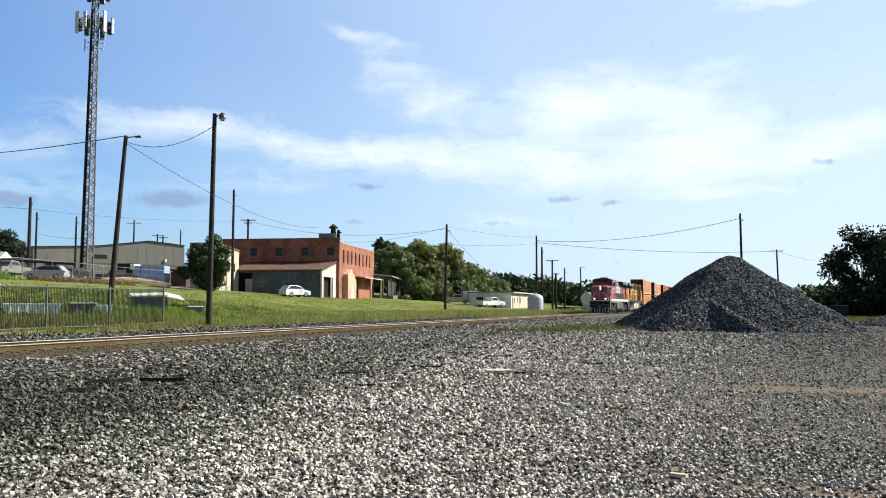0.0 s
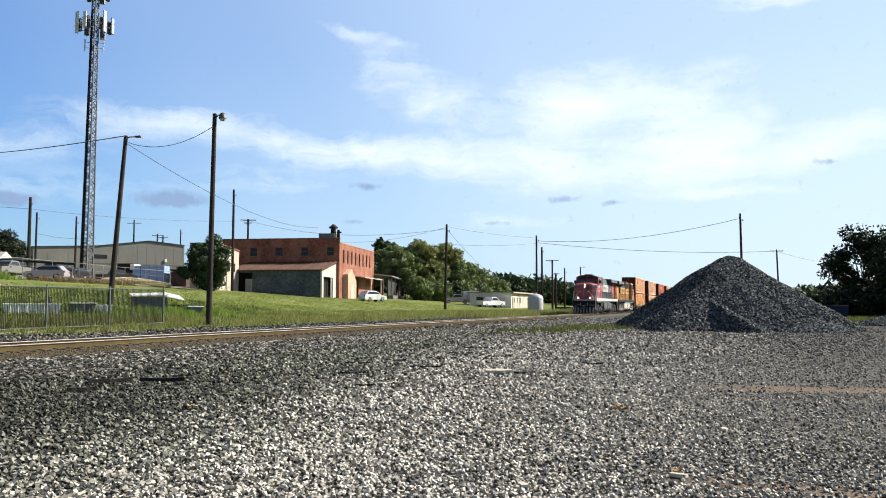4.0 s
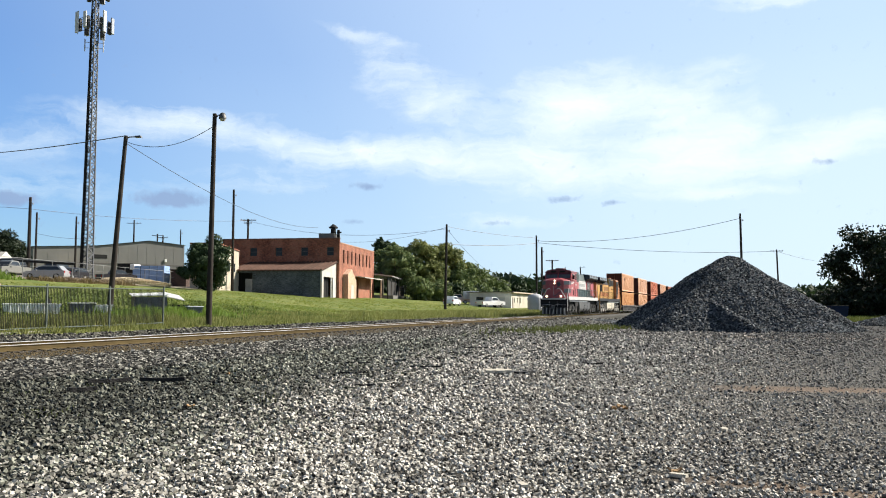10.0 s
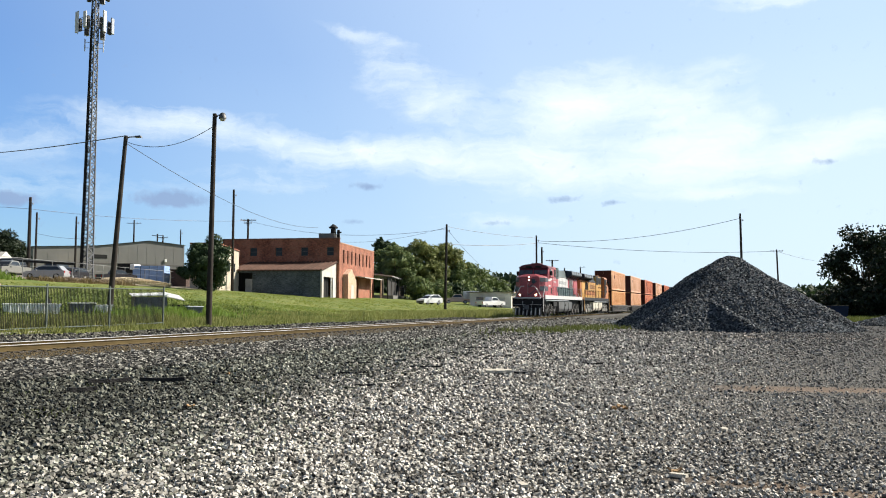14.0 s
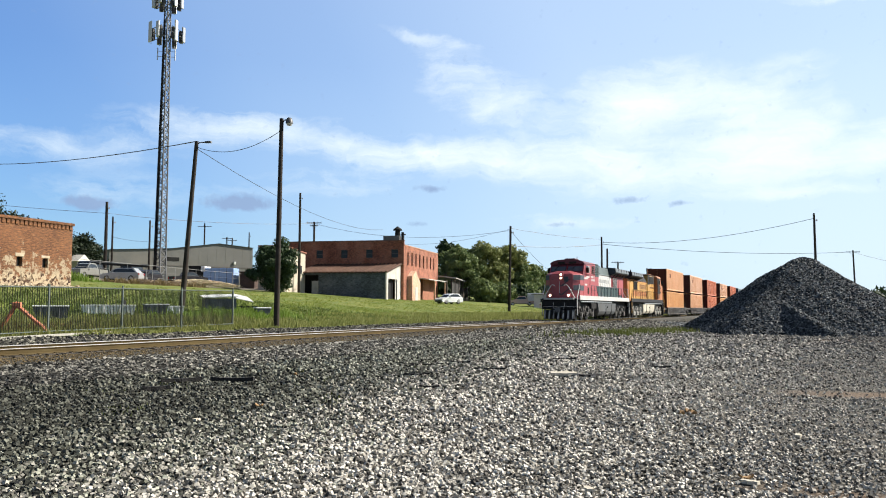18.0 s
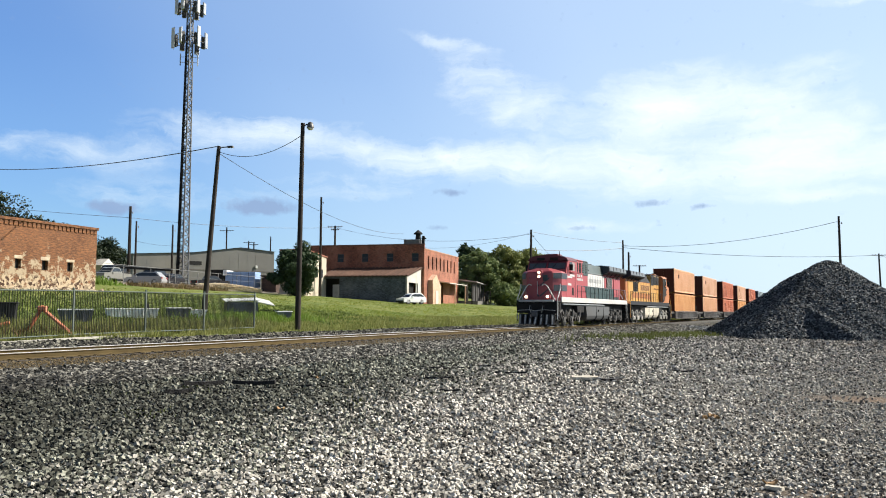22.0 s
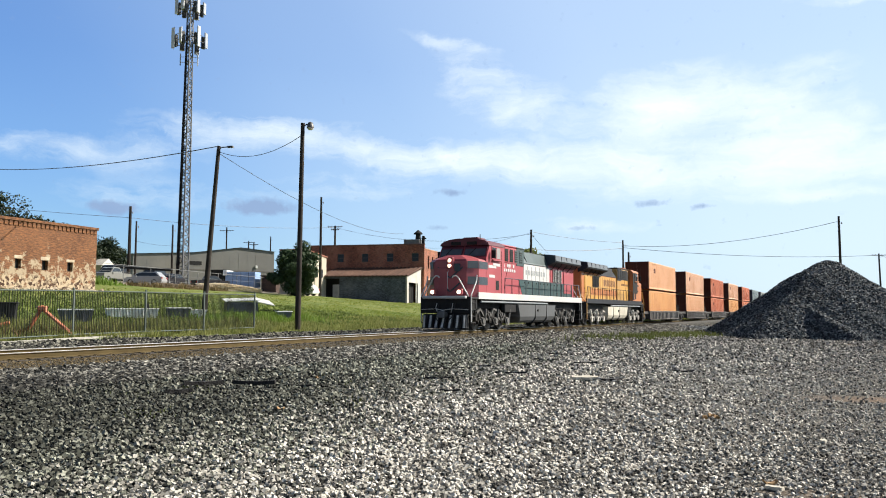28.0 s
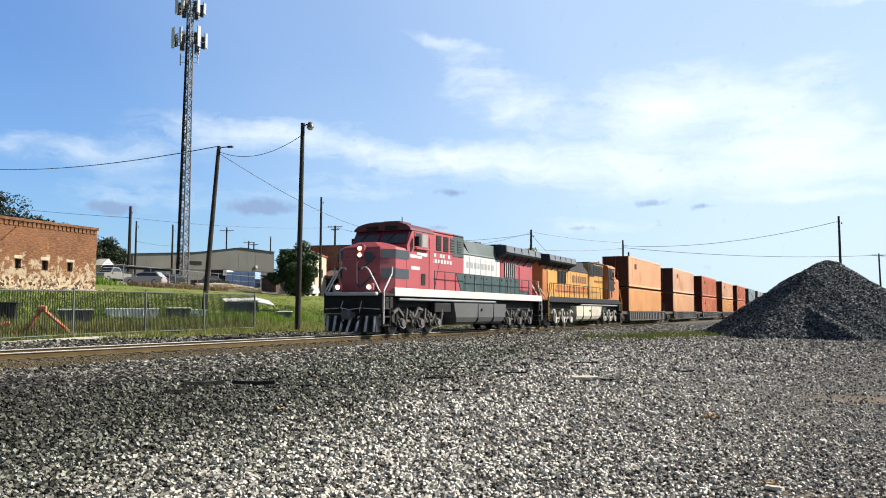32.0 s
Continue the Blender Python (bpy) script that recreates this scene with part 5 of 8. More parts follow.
def back_lot():
    tan = surf("tan_metal", (0.155, 0.152, 0.142), (0.125, 0.122, 0.113), 0.15, 0.6, 0.1, 0.05, 20.0, 0.3, (0.25, 0.22, 0.18))
    z0 = gz(155.5, 115.6) + 0.5
    t = thing("metal_warehouse", "long low tan metal warehouse with a shallow gable", "building", pose(155.5, 115.6, z0, 0, 0, 150.75))
    g = Geo().put([(0, 0, 0), (31.2, 0, -2), (31.2, 0, 6.5), (18.6, 0, 7.3), (8.1, 0, 8.83), (0, 0, 8.3), (0, -20, 0), (31.2, -20, -2), (31.2, -20, 6.5), (18.6, -20, 7.3), (8.1, -20, 8.83), (0, -20, 8.3)], [(5, 4, 3, 2, 1, 0), (0, 6, 11, 5), (6, 7, 8, 9, 10, 11), (1, 2, 8, 7)])
    part("wall_shell", g, tan, t, "tan ribbed metal walls")
    part("roof", Geo().put([(-0.3, 0.3, 8.3), (8.1, 0.3, 8.93), (18.6, 0.3, 7.4), (31.5, 0.3, 6.6), (31.5, -20.3, 6.6), (18.6, -20.3, 7.4), (8.1, -20.3, 8.93), (-0.3, -20.3, 8.3)], [(0, 1, 6, 7), (1, 2, 5, 6), (2, 3, 4, 5)]), surf("dark_roof", (0.12, 0.1, 0.09), None, 1.0, 0.7), t)
    part("window_band", Geo().box(16.8, 19.6, 0.0, 0.06, 4.7, 5.5), BLACK, t, "dark louvred window band")
    part("vent", Geo().box(4.05, 4.55, 0.0, 0.3, 4.4, 5.0, 0.03), surf("vent_white", (0.7, 0.7, 0.68)), t)
    for i in range(15):
        part("wall_seam", Geo().box(2 * i + 0.4, 2 * i + 0.46, 0.0, 0.02, 0, 8.0 - max(0, i - 4) * 0.25), tan, t)
    part("band", Geo().box(0, 31, 0.0, 0.05, 3.6, 3.75), TRIM, t)
    # blue tarpaulined container
    bx = thing("storage_container", "storage box covered by a light blue tarpaulin", "container", pose(111.6, 89.2, gz(111.6, 89.2), 0, 0, -74))
    part("box", Geo().box(-2.6, 2.6, -1.2, 1.2, 0, 2.9, 0.05), surf("blue_tarp", (0.30, 0.43, 0.68), (0.22, 0.34, 0.58), 0.8, 0.55, 0, 0.6, 5.0), bx, "light blue tarpaulin")
    part("open_end", Geo().box(-5.2, -2.6, -1.1, 1.1, 0.8, 3.3, 0.03), BLACK, bx)
    part("white_edge", Geo().box(-3.0, -2.3, -1.3, 1.25, 2.3, 3.2, 0.05), surf("white_sheet", (0.75, 0.76, 0.78)), bx)
    for x in (-1.3, 0.1, 1.4):
        part("strap", Geo().box(x, x + 0.05, -1.23, 1.23, 0, 2.93), BLACK, bx)
    brick = thing("brick_hut", "small dark brick hut beside the tarpaulin", "hut", pose(113.4, 84.5, gz(113.4, 84.5), 0, 0, 16))
    part("wall_shell", Geo().box(-1.2, 2.2, -1.0, 1.5, -0.3, 2.6), brickwork("dark_brick", (0.05, 0.03, 0.024), (0.075, 0.045, 0.035), (0.06, 0.05, 0.045)), brick)
    part("roof", Geo().box(-1.4, 2.4, -1.2, 1.7, 2.6, 2.75, 0.03), TRIM, brick)
    # sandy bank and flatbed rubbish
    rng = np.random.default_rng(9)
    k = 4000
    u = rng.uniform(0, 1, k)
    X = 75 + 10.5 * u
    Y = np.interp(X, [75, 88, 94], [72.6, 73.4, 69.6]) + rng.normal(0, 0.45, k)
    stones("earth_bank", np.stack([X, Y, ground_z(X, Y) + rng.uniform(0.0, 0.5, k)], -1), rng.uniform(0.05, 0.17, k), stone_mat("earth", (0.16, 0.12, 0.08), (0.23, 0.175, 0.12), (0.3, 0.235, 0.165)), "sandy bank of broken earth and rubble", 0.6, 10)
    k = 6000
    u = rng.uniform(0, 1, k)
    X = 84.8 + 7.6 * u
    Y = np.interp(X, [84.8, 87.8, 93.3], [74.7, 73.7, 70.5]) + rng.normal(0, 0.3, k)
    stones("sand_bank", np.stack([X, Y, ground_z(X, Y) + rng.uniform(0.2, 1.0, k) * (0.6 + 0.4 * np.sin(3.0 * u + 0.2))], -1), rng.uniform(0.06, 0.16, k), stone_mat("pale_sand", (0.46, 0.38, 0.26), (0.58, 0.49, 0.34), (0.68, 0.59, 0.43)), "pale bank of sand and broken stone below the lot", 0.6, 17)
    # low flat canopy over the parked cars
    cp = thing("carport", "low flat dark carport over the parked cars", "carport", pose(79.3, 84.4, gz(79.3, 84.4), 0, 0, -45.5))
    part("roof", Geo().hexa([(0.3, 0, 1.7), (7.2, 0, 1.39), (7.2, 2.4, 1.6), (0.3, 2.4, 1.9)], [(0.3, 0, 2.02), (7.2, 0, 1.71), (7.2, 2.4, 1.9), (0.3, 2.4, 2.22)]), BLACK, cp, "dark sheet roof")
    part("fascia", Geo().hexa([(0.3, -0.05, 1.98), (7.2, -0.05, 1.67), (7.2, 0, 1.67), (0.3, 0, 1.98)], [(0.3, -0.05, 2.07), (7.2, -0.05, 1.76), (7.2, 0, 1.76), (0.3, 0, 2.07)]), OLD_STEEL, cp, "pale gutter edge")
    for x, y in ((0.5, 0.1), (7.0, 0.1), (0.5, 2.3), (7.0, 2.3), (3.8, 2.3)):
        part("post", Geo().tube((x, y, -0.9), (x, y, 1.75), 0.05, 0.05, 8), OLD_STEEL, cp)
    h = thing("white_house", "small white house with a pale gable roof", "house", pose(105.9, 116.8, gz(106.8, 115.9) + 1.6, 0, 0, 10))
    part("wall_shell", Geo().box(-1.5, 1.5, -2.4, 2.4, -3, 1.3), surf("white_boards", (0.52, 0.5, 0.46), (0.42, 0.4, 0.37), 1.0, 0.7), h)
    part("roof", Geo().prism([(-1.8, 1.2), (1.8, 1.2), (0, 2.4)], -2.7, 2.7), surf("pale_roof", (0.62, 0.6, 0.56), (0.5, 0.48, 0.45), 1.0, 0.7), h)
    part("window", Geo().box(-1.0, -0.3, -2.45, -2.39, 0.0, 0.9), GLASS, h)
    # chain-link yard fence with a top pipe
    f = thing("yard_fence", "grey chain-link yard fence with a pipe rail", "fence")
    line = [Vector((70 + 5.5 * i, 77.5 + 1.0 * i, 0)) for i in range(9)]
    for i, p in enumerate(line):
        z = gz(p.x, p.y)
        part("post", Geo().tube((p.x, p.y, z - 0.2), (p.x, p.y, z + 2.3), 0.045), OLD_STEEL, f)
        if i + 1 < len(line):
            q = line[i + 1]
            for h in (0.6, 1.4, 2.25):
                part("rail", Geo().tube((p.x, p.y, z + h), (q.x, q.y, gz(q.x, q.y) + h), 0.03 if h > 2 else 0.012, None, 6), OLD_STEEL, f)


def small_office():
    z0 = gz(147.8, 38.9) - 0.1
    o = thing("flat_office", "low flat-roofed cream and grey trackside building", "building", pose(147.8, 38.9, z0, 0, 0, 3.0))
    cream = surf("cream_wall", (0.5, 0.47, 0.39), (0.45, 0.42, 0.34), 0.6, 0.8, 0, 0.1, 20.0, 0.2)
    # wall tone raised to stand in for sun on the front
    grey = surf("sun_toned_wall", (0.8, 0.77, 0.71), (0.72, 0.69, 0.63), 0.6, 0.8, 0, 0.1, 20.0, 0.2)
    H = 3.0
    wn = [(2.6, 3.2, 1.1, 2.1), (5.4, 6.0, 1.1, 2.1), (8.2, 8.8, 1.1, 2.1)]
    part("side_wall", wall_with_holes(0.25, 20, 0, 0.25, -0.6, H, wn), cream, o, "sunlit cream side wall")
    for a, b, c, d in wn:
        part("window", Geo().box(a, b, 0.12, 0.16, c, d), GLASS, o)
    fw = [(1.2, 3.2, 1.2, 2.2), (5.2, 6.6, 1.6, 2.2)]
    part("front_wall", turned(wall_with_holes(0, 7.8, 0, 0.25, -0.6, H, fw)), grey, o, "pale front wall, its tone raised to look sunlit")
    for a, b, c, d in fw:
        part("window", turned(Geo().box(a, b, 0.1, 0.14, c, d)), surf("blind", (0.62, 0.6, 0.56)) if a < 2 else GLASS, o)
    part("far_wall", Geo().box(0.25, 20, 7.55, 7.8, -0.6, H).box(19.75, 20, 0.25, 7.55, -0.6, H), grey, o)
    part("roof", Geo().box(-0.5, 20.5, -0.5, 8.3, H, H + 0.14, 0.02), surf("roof_dark", (0.10, 0.09, 0.085), None, 1.0, 0.8), o)
    part("fascia", Geo().box(-0.3, 20.4, -0.56, -0.505, H - 0.12, H + 0.1, 0.01), surf("tan_fascia", (0.5, 0.42, 0.3)), o)
    part("door", Geo().box(0.9, 1.8, -0.03, 0.0, 0, 2.1), TRIM, o)
    # white rounded tank by the track
    z = gz(132.7, 30.9)
    k = thing("white_tank", "white rounded storage tank beside the track", "tank", pose(132.7, 30.9, z))
    rings = [[Vector((r * math.cos(a), r * math.sin(a), h)) for a in (2 * math.pi * i / 20 for i in range(20))] for h, r in ((0, 1.28), (2.2, 1.28), (2.55, 1.15), (2.8, 0.85), (2.95, 0.4), (3.0, 0.15))]
    part("shell", Geo().loft(rings, True, True), surf("tank_white", (0.52, 0.53, 0.54), (0.45, 0.46, 0.47), 0.8, 0.4), k)
    part("hatch", Geo().tube((0, 0, 2.95), (0, 0, 3.12), 0.25, 0.25, 12), GALV, k)
    part("band", Geo().tube((0, 0, 1.3), (0, 0, 1.36), 1.3, 1.3, 20), GALV, k)


def far_side_clutter():
    """Parked rail wagon, tank and low stock behind the track."""
    f = thing("flat_trailer", "low dark flat trailer parked beyond the track", "trailer", pose(158, 29.5, gz(158, 29.5), 0, 0, 0))
    part("deck", Geo().box(-9, 9, -1.3, 1.3, 0.7, 0.95, 0.02), BLACK, f)
    for x in (-6, 6, 7.3):
        for y in (-1.1, 1.1):
            part("wheel", Geo().tube((x, y - 0.12, 0.45), (x, y + 0.12, 0.45), 0.45, 0.45, 14), BLACK, f)
    t = thing("steel_tank", "pale horizontal steel tank on legs", "tank", pose(176, 29.5, gz(176, 29.5)))
    part("shell", Geo().tube((-2.6, 0, 2.6), (2.6, 0, 2.6), 1.3, 1.3, 16), surf("tank_cream", (0.7, 0.68, 0.62), (0.6, 0.57, 0.5), 1.0, 0.5), t)
    for x in (-1.8, 1.8):
        part("leg", Geo().box(x - 0.15, x + 0.15, -1.0, 1.0, 0, 1.6), GALV, t)
    b = thing("blue_dumpster", "dark blue steel dumpster beside the trees", "dumpster", pose(116, -11.3, gz(116, -11.3), 0, 0, 20))
    part("body", Geo().hexa([(-1.6, -1, 0.15), (1.6, -1, 0.15), (1.6, 1, 0.15), (-1.6, 1, 0.15)], [(-1.9, -1.05, 1.6), (1.9, -1.05, 1.6), (1.9, 1.05, 1.6), (-1.9, 1.05, 1.6)]), surf("navy_paint", (0.012, 0.02, 0.06), (0.009, 0.015, 0.04), 1.0, 0.85, spec=0.1), b)
    part("rim", Geo().box(-1.95, 1.95, -1.1, 1.1, 1.6, 1.68, 0.02), BLACK, b)
    part("placard", Geo().box(-0.9, -0.5, -1.1, -1.06, 0.9, 1.3), surf("white_sheet", (0.75, 0.76, 0.78)), b)
    rng = np.random.default_rng(31)
    k = 6000
    X, Y = 77 + rng.normal(0, 1.9, k), -12.2 + rng.normal(0, 1.6, k)
    d = np.hypot((X - 77) / 4, (Y + 12.2) / 3.6)
    Z = 0.95 * np.clip(1 - d, 0, 1)
    stones("small_heap", np.stack([X, Y, Z * 0.9 + 0.03], -1)[d < 1], rng.uniform(0.1, 0.24, k)[d < 1], HEAP, "low dark heap of stone near the trees", 0.8, 32)


# ---- plants ----
LEAF = leaf_mat("leaf_green", (0.055, 0.095, 0.034), (0.185, 0.225, 0.078))
LEAF_OLIVE = leaf_mat("leaf_olive", (0.095, 0.125, 0.036), (0.26, 0.27, 0.09))
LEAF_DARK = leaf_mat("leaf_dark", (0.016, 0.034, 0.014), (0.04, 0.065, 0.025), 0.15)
# near-black leaf tone: the backlit shade of tree masses put into colour
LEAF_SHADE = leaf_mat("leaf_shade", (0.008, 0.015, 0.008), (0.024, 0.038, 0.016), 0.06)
BARK = surf("bark", (0.11, 0.085, 0.065), (0.06, 0.05, 0.04), 3.0, 0.9, 0, 0.6, 20.0)


def leaf_cloud(centres, radii, per, size, rng, squash=0.75):
    """Leaves scattered through clumps: one bent quad each."""
    k = len(centres) * per
    c = np.repeat(centres, per, 0)
    r = np.repeat(radii, per)
    d = rng.normal(size=(k, 3))
    d /= np.linalg.norm(d, axis=1, keepdims=True)
    p = c + d * (r * rng.uniform(0.35, 1.0, k) ** 0.6)[:, None] * np.array([1, 1, squash])
    a = rng.normal(size=(k, 3))
    a /= np.linalg.norm(a, axis=1, keepdims=True)
    b = np.cross(a, d)
    b /= np.linalg.norm(b, axis=1, keepdims=True) + 1e-9
    s = (size * rng.uniform(0.6, 1.3, k))[:, None]
    v = np.stack([p - a * s, p - b * s * 0.55, p + a * s, p + b * s * 0.55], 1).reshape(-1, 3)
    f = np.arange(k * 4).reshape(-1, 4)
    return v, f


def tree(x, y, h, w, seed, mat=None, kind="oval", label="leafy green tree", leaves=5200, size=0.26, base=None, trunk=0.3, clump=1.0):
    rng = np.random.default_rng(seed)
    z0 = gz(x, y) if base is None else base
    t = thing("tree", label, "tree", pose(x, y, z0 - 0.1), "trees")
    bare = trunk * h
    g = Geo().tube((0, 0, -0.3), (0.1, 0.05, bare * 1.1), 0.028 * h, 0.02 * h, 9)
    n = 64
    u = rng.normal(size=(n, 3))
    u /= np.linalg.norm(u, axis=1, keepdims=True)
    u *= (rng.uniform(0.2, 1, n) ** 0.45)[:, None]
    if kind == "cone":
        zz = rng.uniform(0, 1, n) ** 1.2
        ang = rng.uniform(0, 6.283, n)
        rad = (1 - zz) ** 0.75 * w / 2 * rng.uniform(0.45, 1, n)
        c = np.stack([rad * np.cos(ang), rad * np.sin(ang), bare + zz * (h - bare) * 0.97], -1)
        cr = 0.3 + (1 - zz) * w * 0.14
    else:
        c = u * np.array([w / 2 * 0.82, w / 2 * 0.82, (h - bare) / 2 * 0.85]) + np.array([0, 0, bare + (h - bare) / 2])
        c[:, :2] *= (1 + 0.25 * rng.normal(size=(n, 1)) * 0.6)
        cr = rng.uniform(0.08, 0.17, n) * w * clump
    for i in range(0, n, 3):
        p = Vector(c[i]) * 0.8 + Vector((0, 0, bare * 0.15))
        s = Vector((0.08, 0.04, bare * rng.uniform(0.6, 1.1)))
        g.tube(s, s.lerp(p, 0.55) + Vector((0, 0, 0.04 * h)), 0.010 * h, 0.007 * h, 5, False)
        g.tube(s.lerp(p, 0.55) + Vector((0, 0, 0.04 * h)), p, 0.007 * h, 0.003 * h, 5, False)
    part("trunk", g, BARK, t, "grey-brown trunk and limbs")
    v, f = leaf_cloud(c, cr, max(10, leaves // n), size, rng)
    part("crown", array_mesh("crown", v, f, mat or LEAF), mat or LEAF, t, "uneven leafy crown")
    return t


def all_trees():
    # round cedar before the plastered wall
    tree(97.75, 68.8, 7.8, 6.9, 1, LEAF_DARK, label="dense dark green cedar on the grass slope", leaves=20000, size=0.21, trunk=0.01, clump=1.2)
    # grove behind the warehouse
    spec = ((166, 70, 12.5, 9), (172, 66, 14.0, 10), (160, 66, 11.5, 8), (178, 62, 13.8, 10), (184, 58, 10.2, 9), (192, 57, 7.8, 8), (173, 72, 13, 9), (201, 56, 5.8, 8), (186, 66, 14, 10), (168, 61, 9.0, 7), (176, 57.5, 9.0, 8))
    for i, (x, y, h, w) in enumerate(spec):
        tree(x, y, h, w, 40 + i, LEAF_OLIVE if i in (1, 3, 8, 9) else LEAF, label="broad leafy tree in a grove behind the warehouse", leaves=8200, size=0.3, trunk=0.2 if y >= 66 else 0.05, clump=0.95)
    for i, (x, y, h, w) in enumerate(((163, 58.5, 4.6, 6), (167, 57, 4.2, 6), (171.5, 56, 4.8, 6.5), (176, 55, 4.4, 6), (181, 54.5, 4.2, 6), (186, 54, 3.6, 6), (159, 61, 4.6, 6))):
        tree(x, y, h, w, 140 + i, LEAF_DARK if i % 2 else LEAF, label="dense shrubby undergrowth below the grove", leaves=2600, size=0.34, trunk=0.01, clump=1.5)
    for i, (x, y, h) in enumerate(((180, 78.5, 13.2), (183, 80, 14.2), (190, 80.5, 12.5))):
        tree(x, y, h, 4.5, 60 + i, LEAF_DARK, label="thin ragged tree showing over the roof", leaves=500, size=0.5, trunk=0.6)
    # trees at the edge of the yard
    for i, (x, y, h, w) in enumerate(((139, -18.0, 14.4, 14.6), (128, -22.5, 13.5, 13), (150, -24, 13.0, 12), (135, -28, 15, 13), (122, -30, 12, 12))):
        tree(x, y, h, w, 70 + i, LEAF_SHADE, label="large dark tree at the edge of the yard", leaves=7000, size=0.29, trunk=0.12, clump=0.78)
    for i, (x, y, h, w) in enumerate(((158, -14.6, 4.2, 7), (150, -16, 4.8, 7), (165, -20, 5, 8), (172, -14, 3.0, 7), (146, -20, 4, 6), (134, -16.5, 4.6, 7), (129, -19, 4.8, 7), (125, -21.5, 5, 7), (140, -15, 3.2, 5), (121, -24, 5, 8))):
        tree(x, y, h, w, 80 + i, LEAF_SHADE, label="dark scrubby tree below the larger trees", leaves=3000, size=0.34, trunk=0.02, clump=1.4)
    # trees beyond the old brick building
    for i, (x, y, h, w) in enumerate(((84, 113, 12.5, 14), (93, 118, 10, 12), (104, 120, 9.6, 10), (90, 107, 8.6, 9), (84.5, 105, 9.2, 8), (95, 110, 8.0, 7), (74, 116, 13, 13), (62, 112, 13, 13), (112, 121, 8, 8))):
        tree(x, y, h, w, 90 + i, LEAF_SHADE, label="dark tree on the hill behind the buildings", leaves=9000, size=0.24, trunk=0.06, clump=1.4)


def far_woods():
    """Wooded skyline: many small clumps of leaves in one mesh."""
    rng = np.random.default_rng(101)
    n = 900
    az = np.radians(rng.uniform(-14, 26, n))
    r = rng.uniform(240, 330, n)
    x, y = r * np.cos(az), r * np.sin(az)
    zg = ground_z(x, y)
    hh = np.interp(np.degrees(az), [-14, 2, 7, 11, 16, 24, 62], [7.0, 6.0, 5.0, 6.0, 7.5, 8, 8])
    c = np.stack([x, y, zg + hh * rng.uniform(0.1, 0.9, n)], -1)
    v, f = leaf_cloud(c, rng.uniform(2.0, 4.2, n), 60, 0.9, rng, 0.8)
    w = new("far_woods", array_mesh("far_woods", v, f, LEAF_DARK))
    tagged(w, "line of dark green woods along the skyline", "woods", kind="stuff")


def blades(name, x, y, height, width, mat, label, seed, lean=0.25):
    rng = np.random.default_rng(seed)
    k = len(x)
    z = ground_z(x, y)
    a = rng.uniform(0, 6.283, k)
    dx, dy = np.cos(a) * width, np.sin(a) * width
    tip = rng.normal(0, lean, (k, 2)) * height[:, None]
    v = np.stack([np.stack([x - dx, y - dy, z - 0.02], -1), np.stack([x + dx, y + dy, z - 0.02], -1), np.stack([x + tip[:, 0], y + tip[:, 1], z + height], -1)], 1).reshape(-1, 3)
    ob = new(name, array_mesh(name, v, np.arange(k * 3).reshape(-1, 3), mat))
    return tagged(ob, label, "grass", kind="stuff")


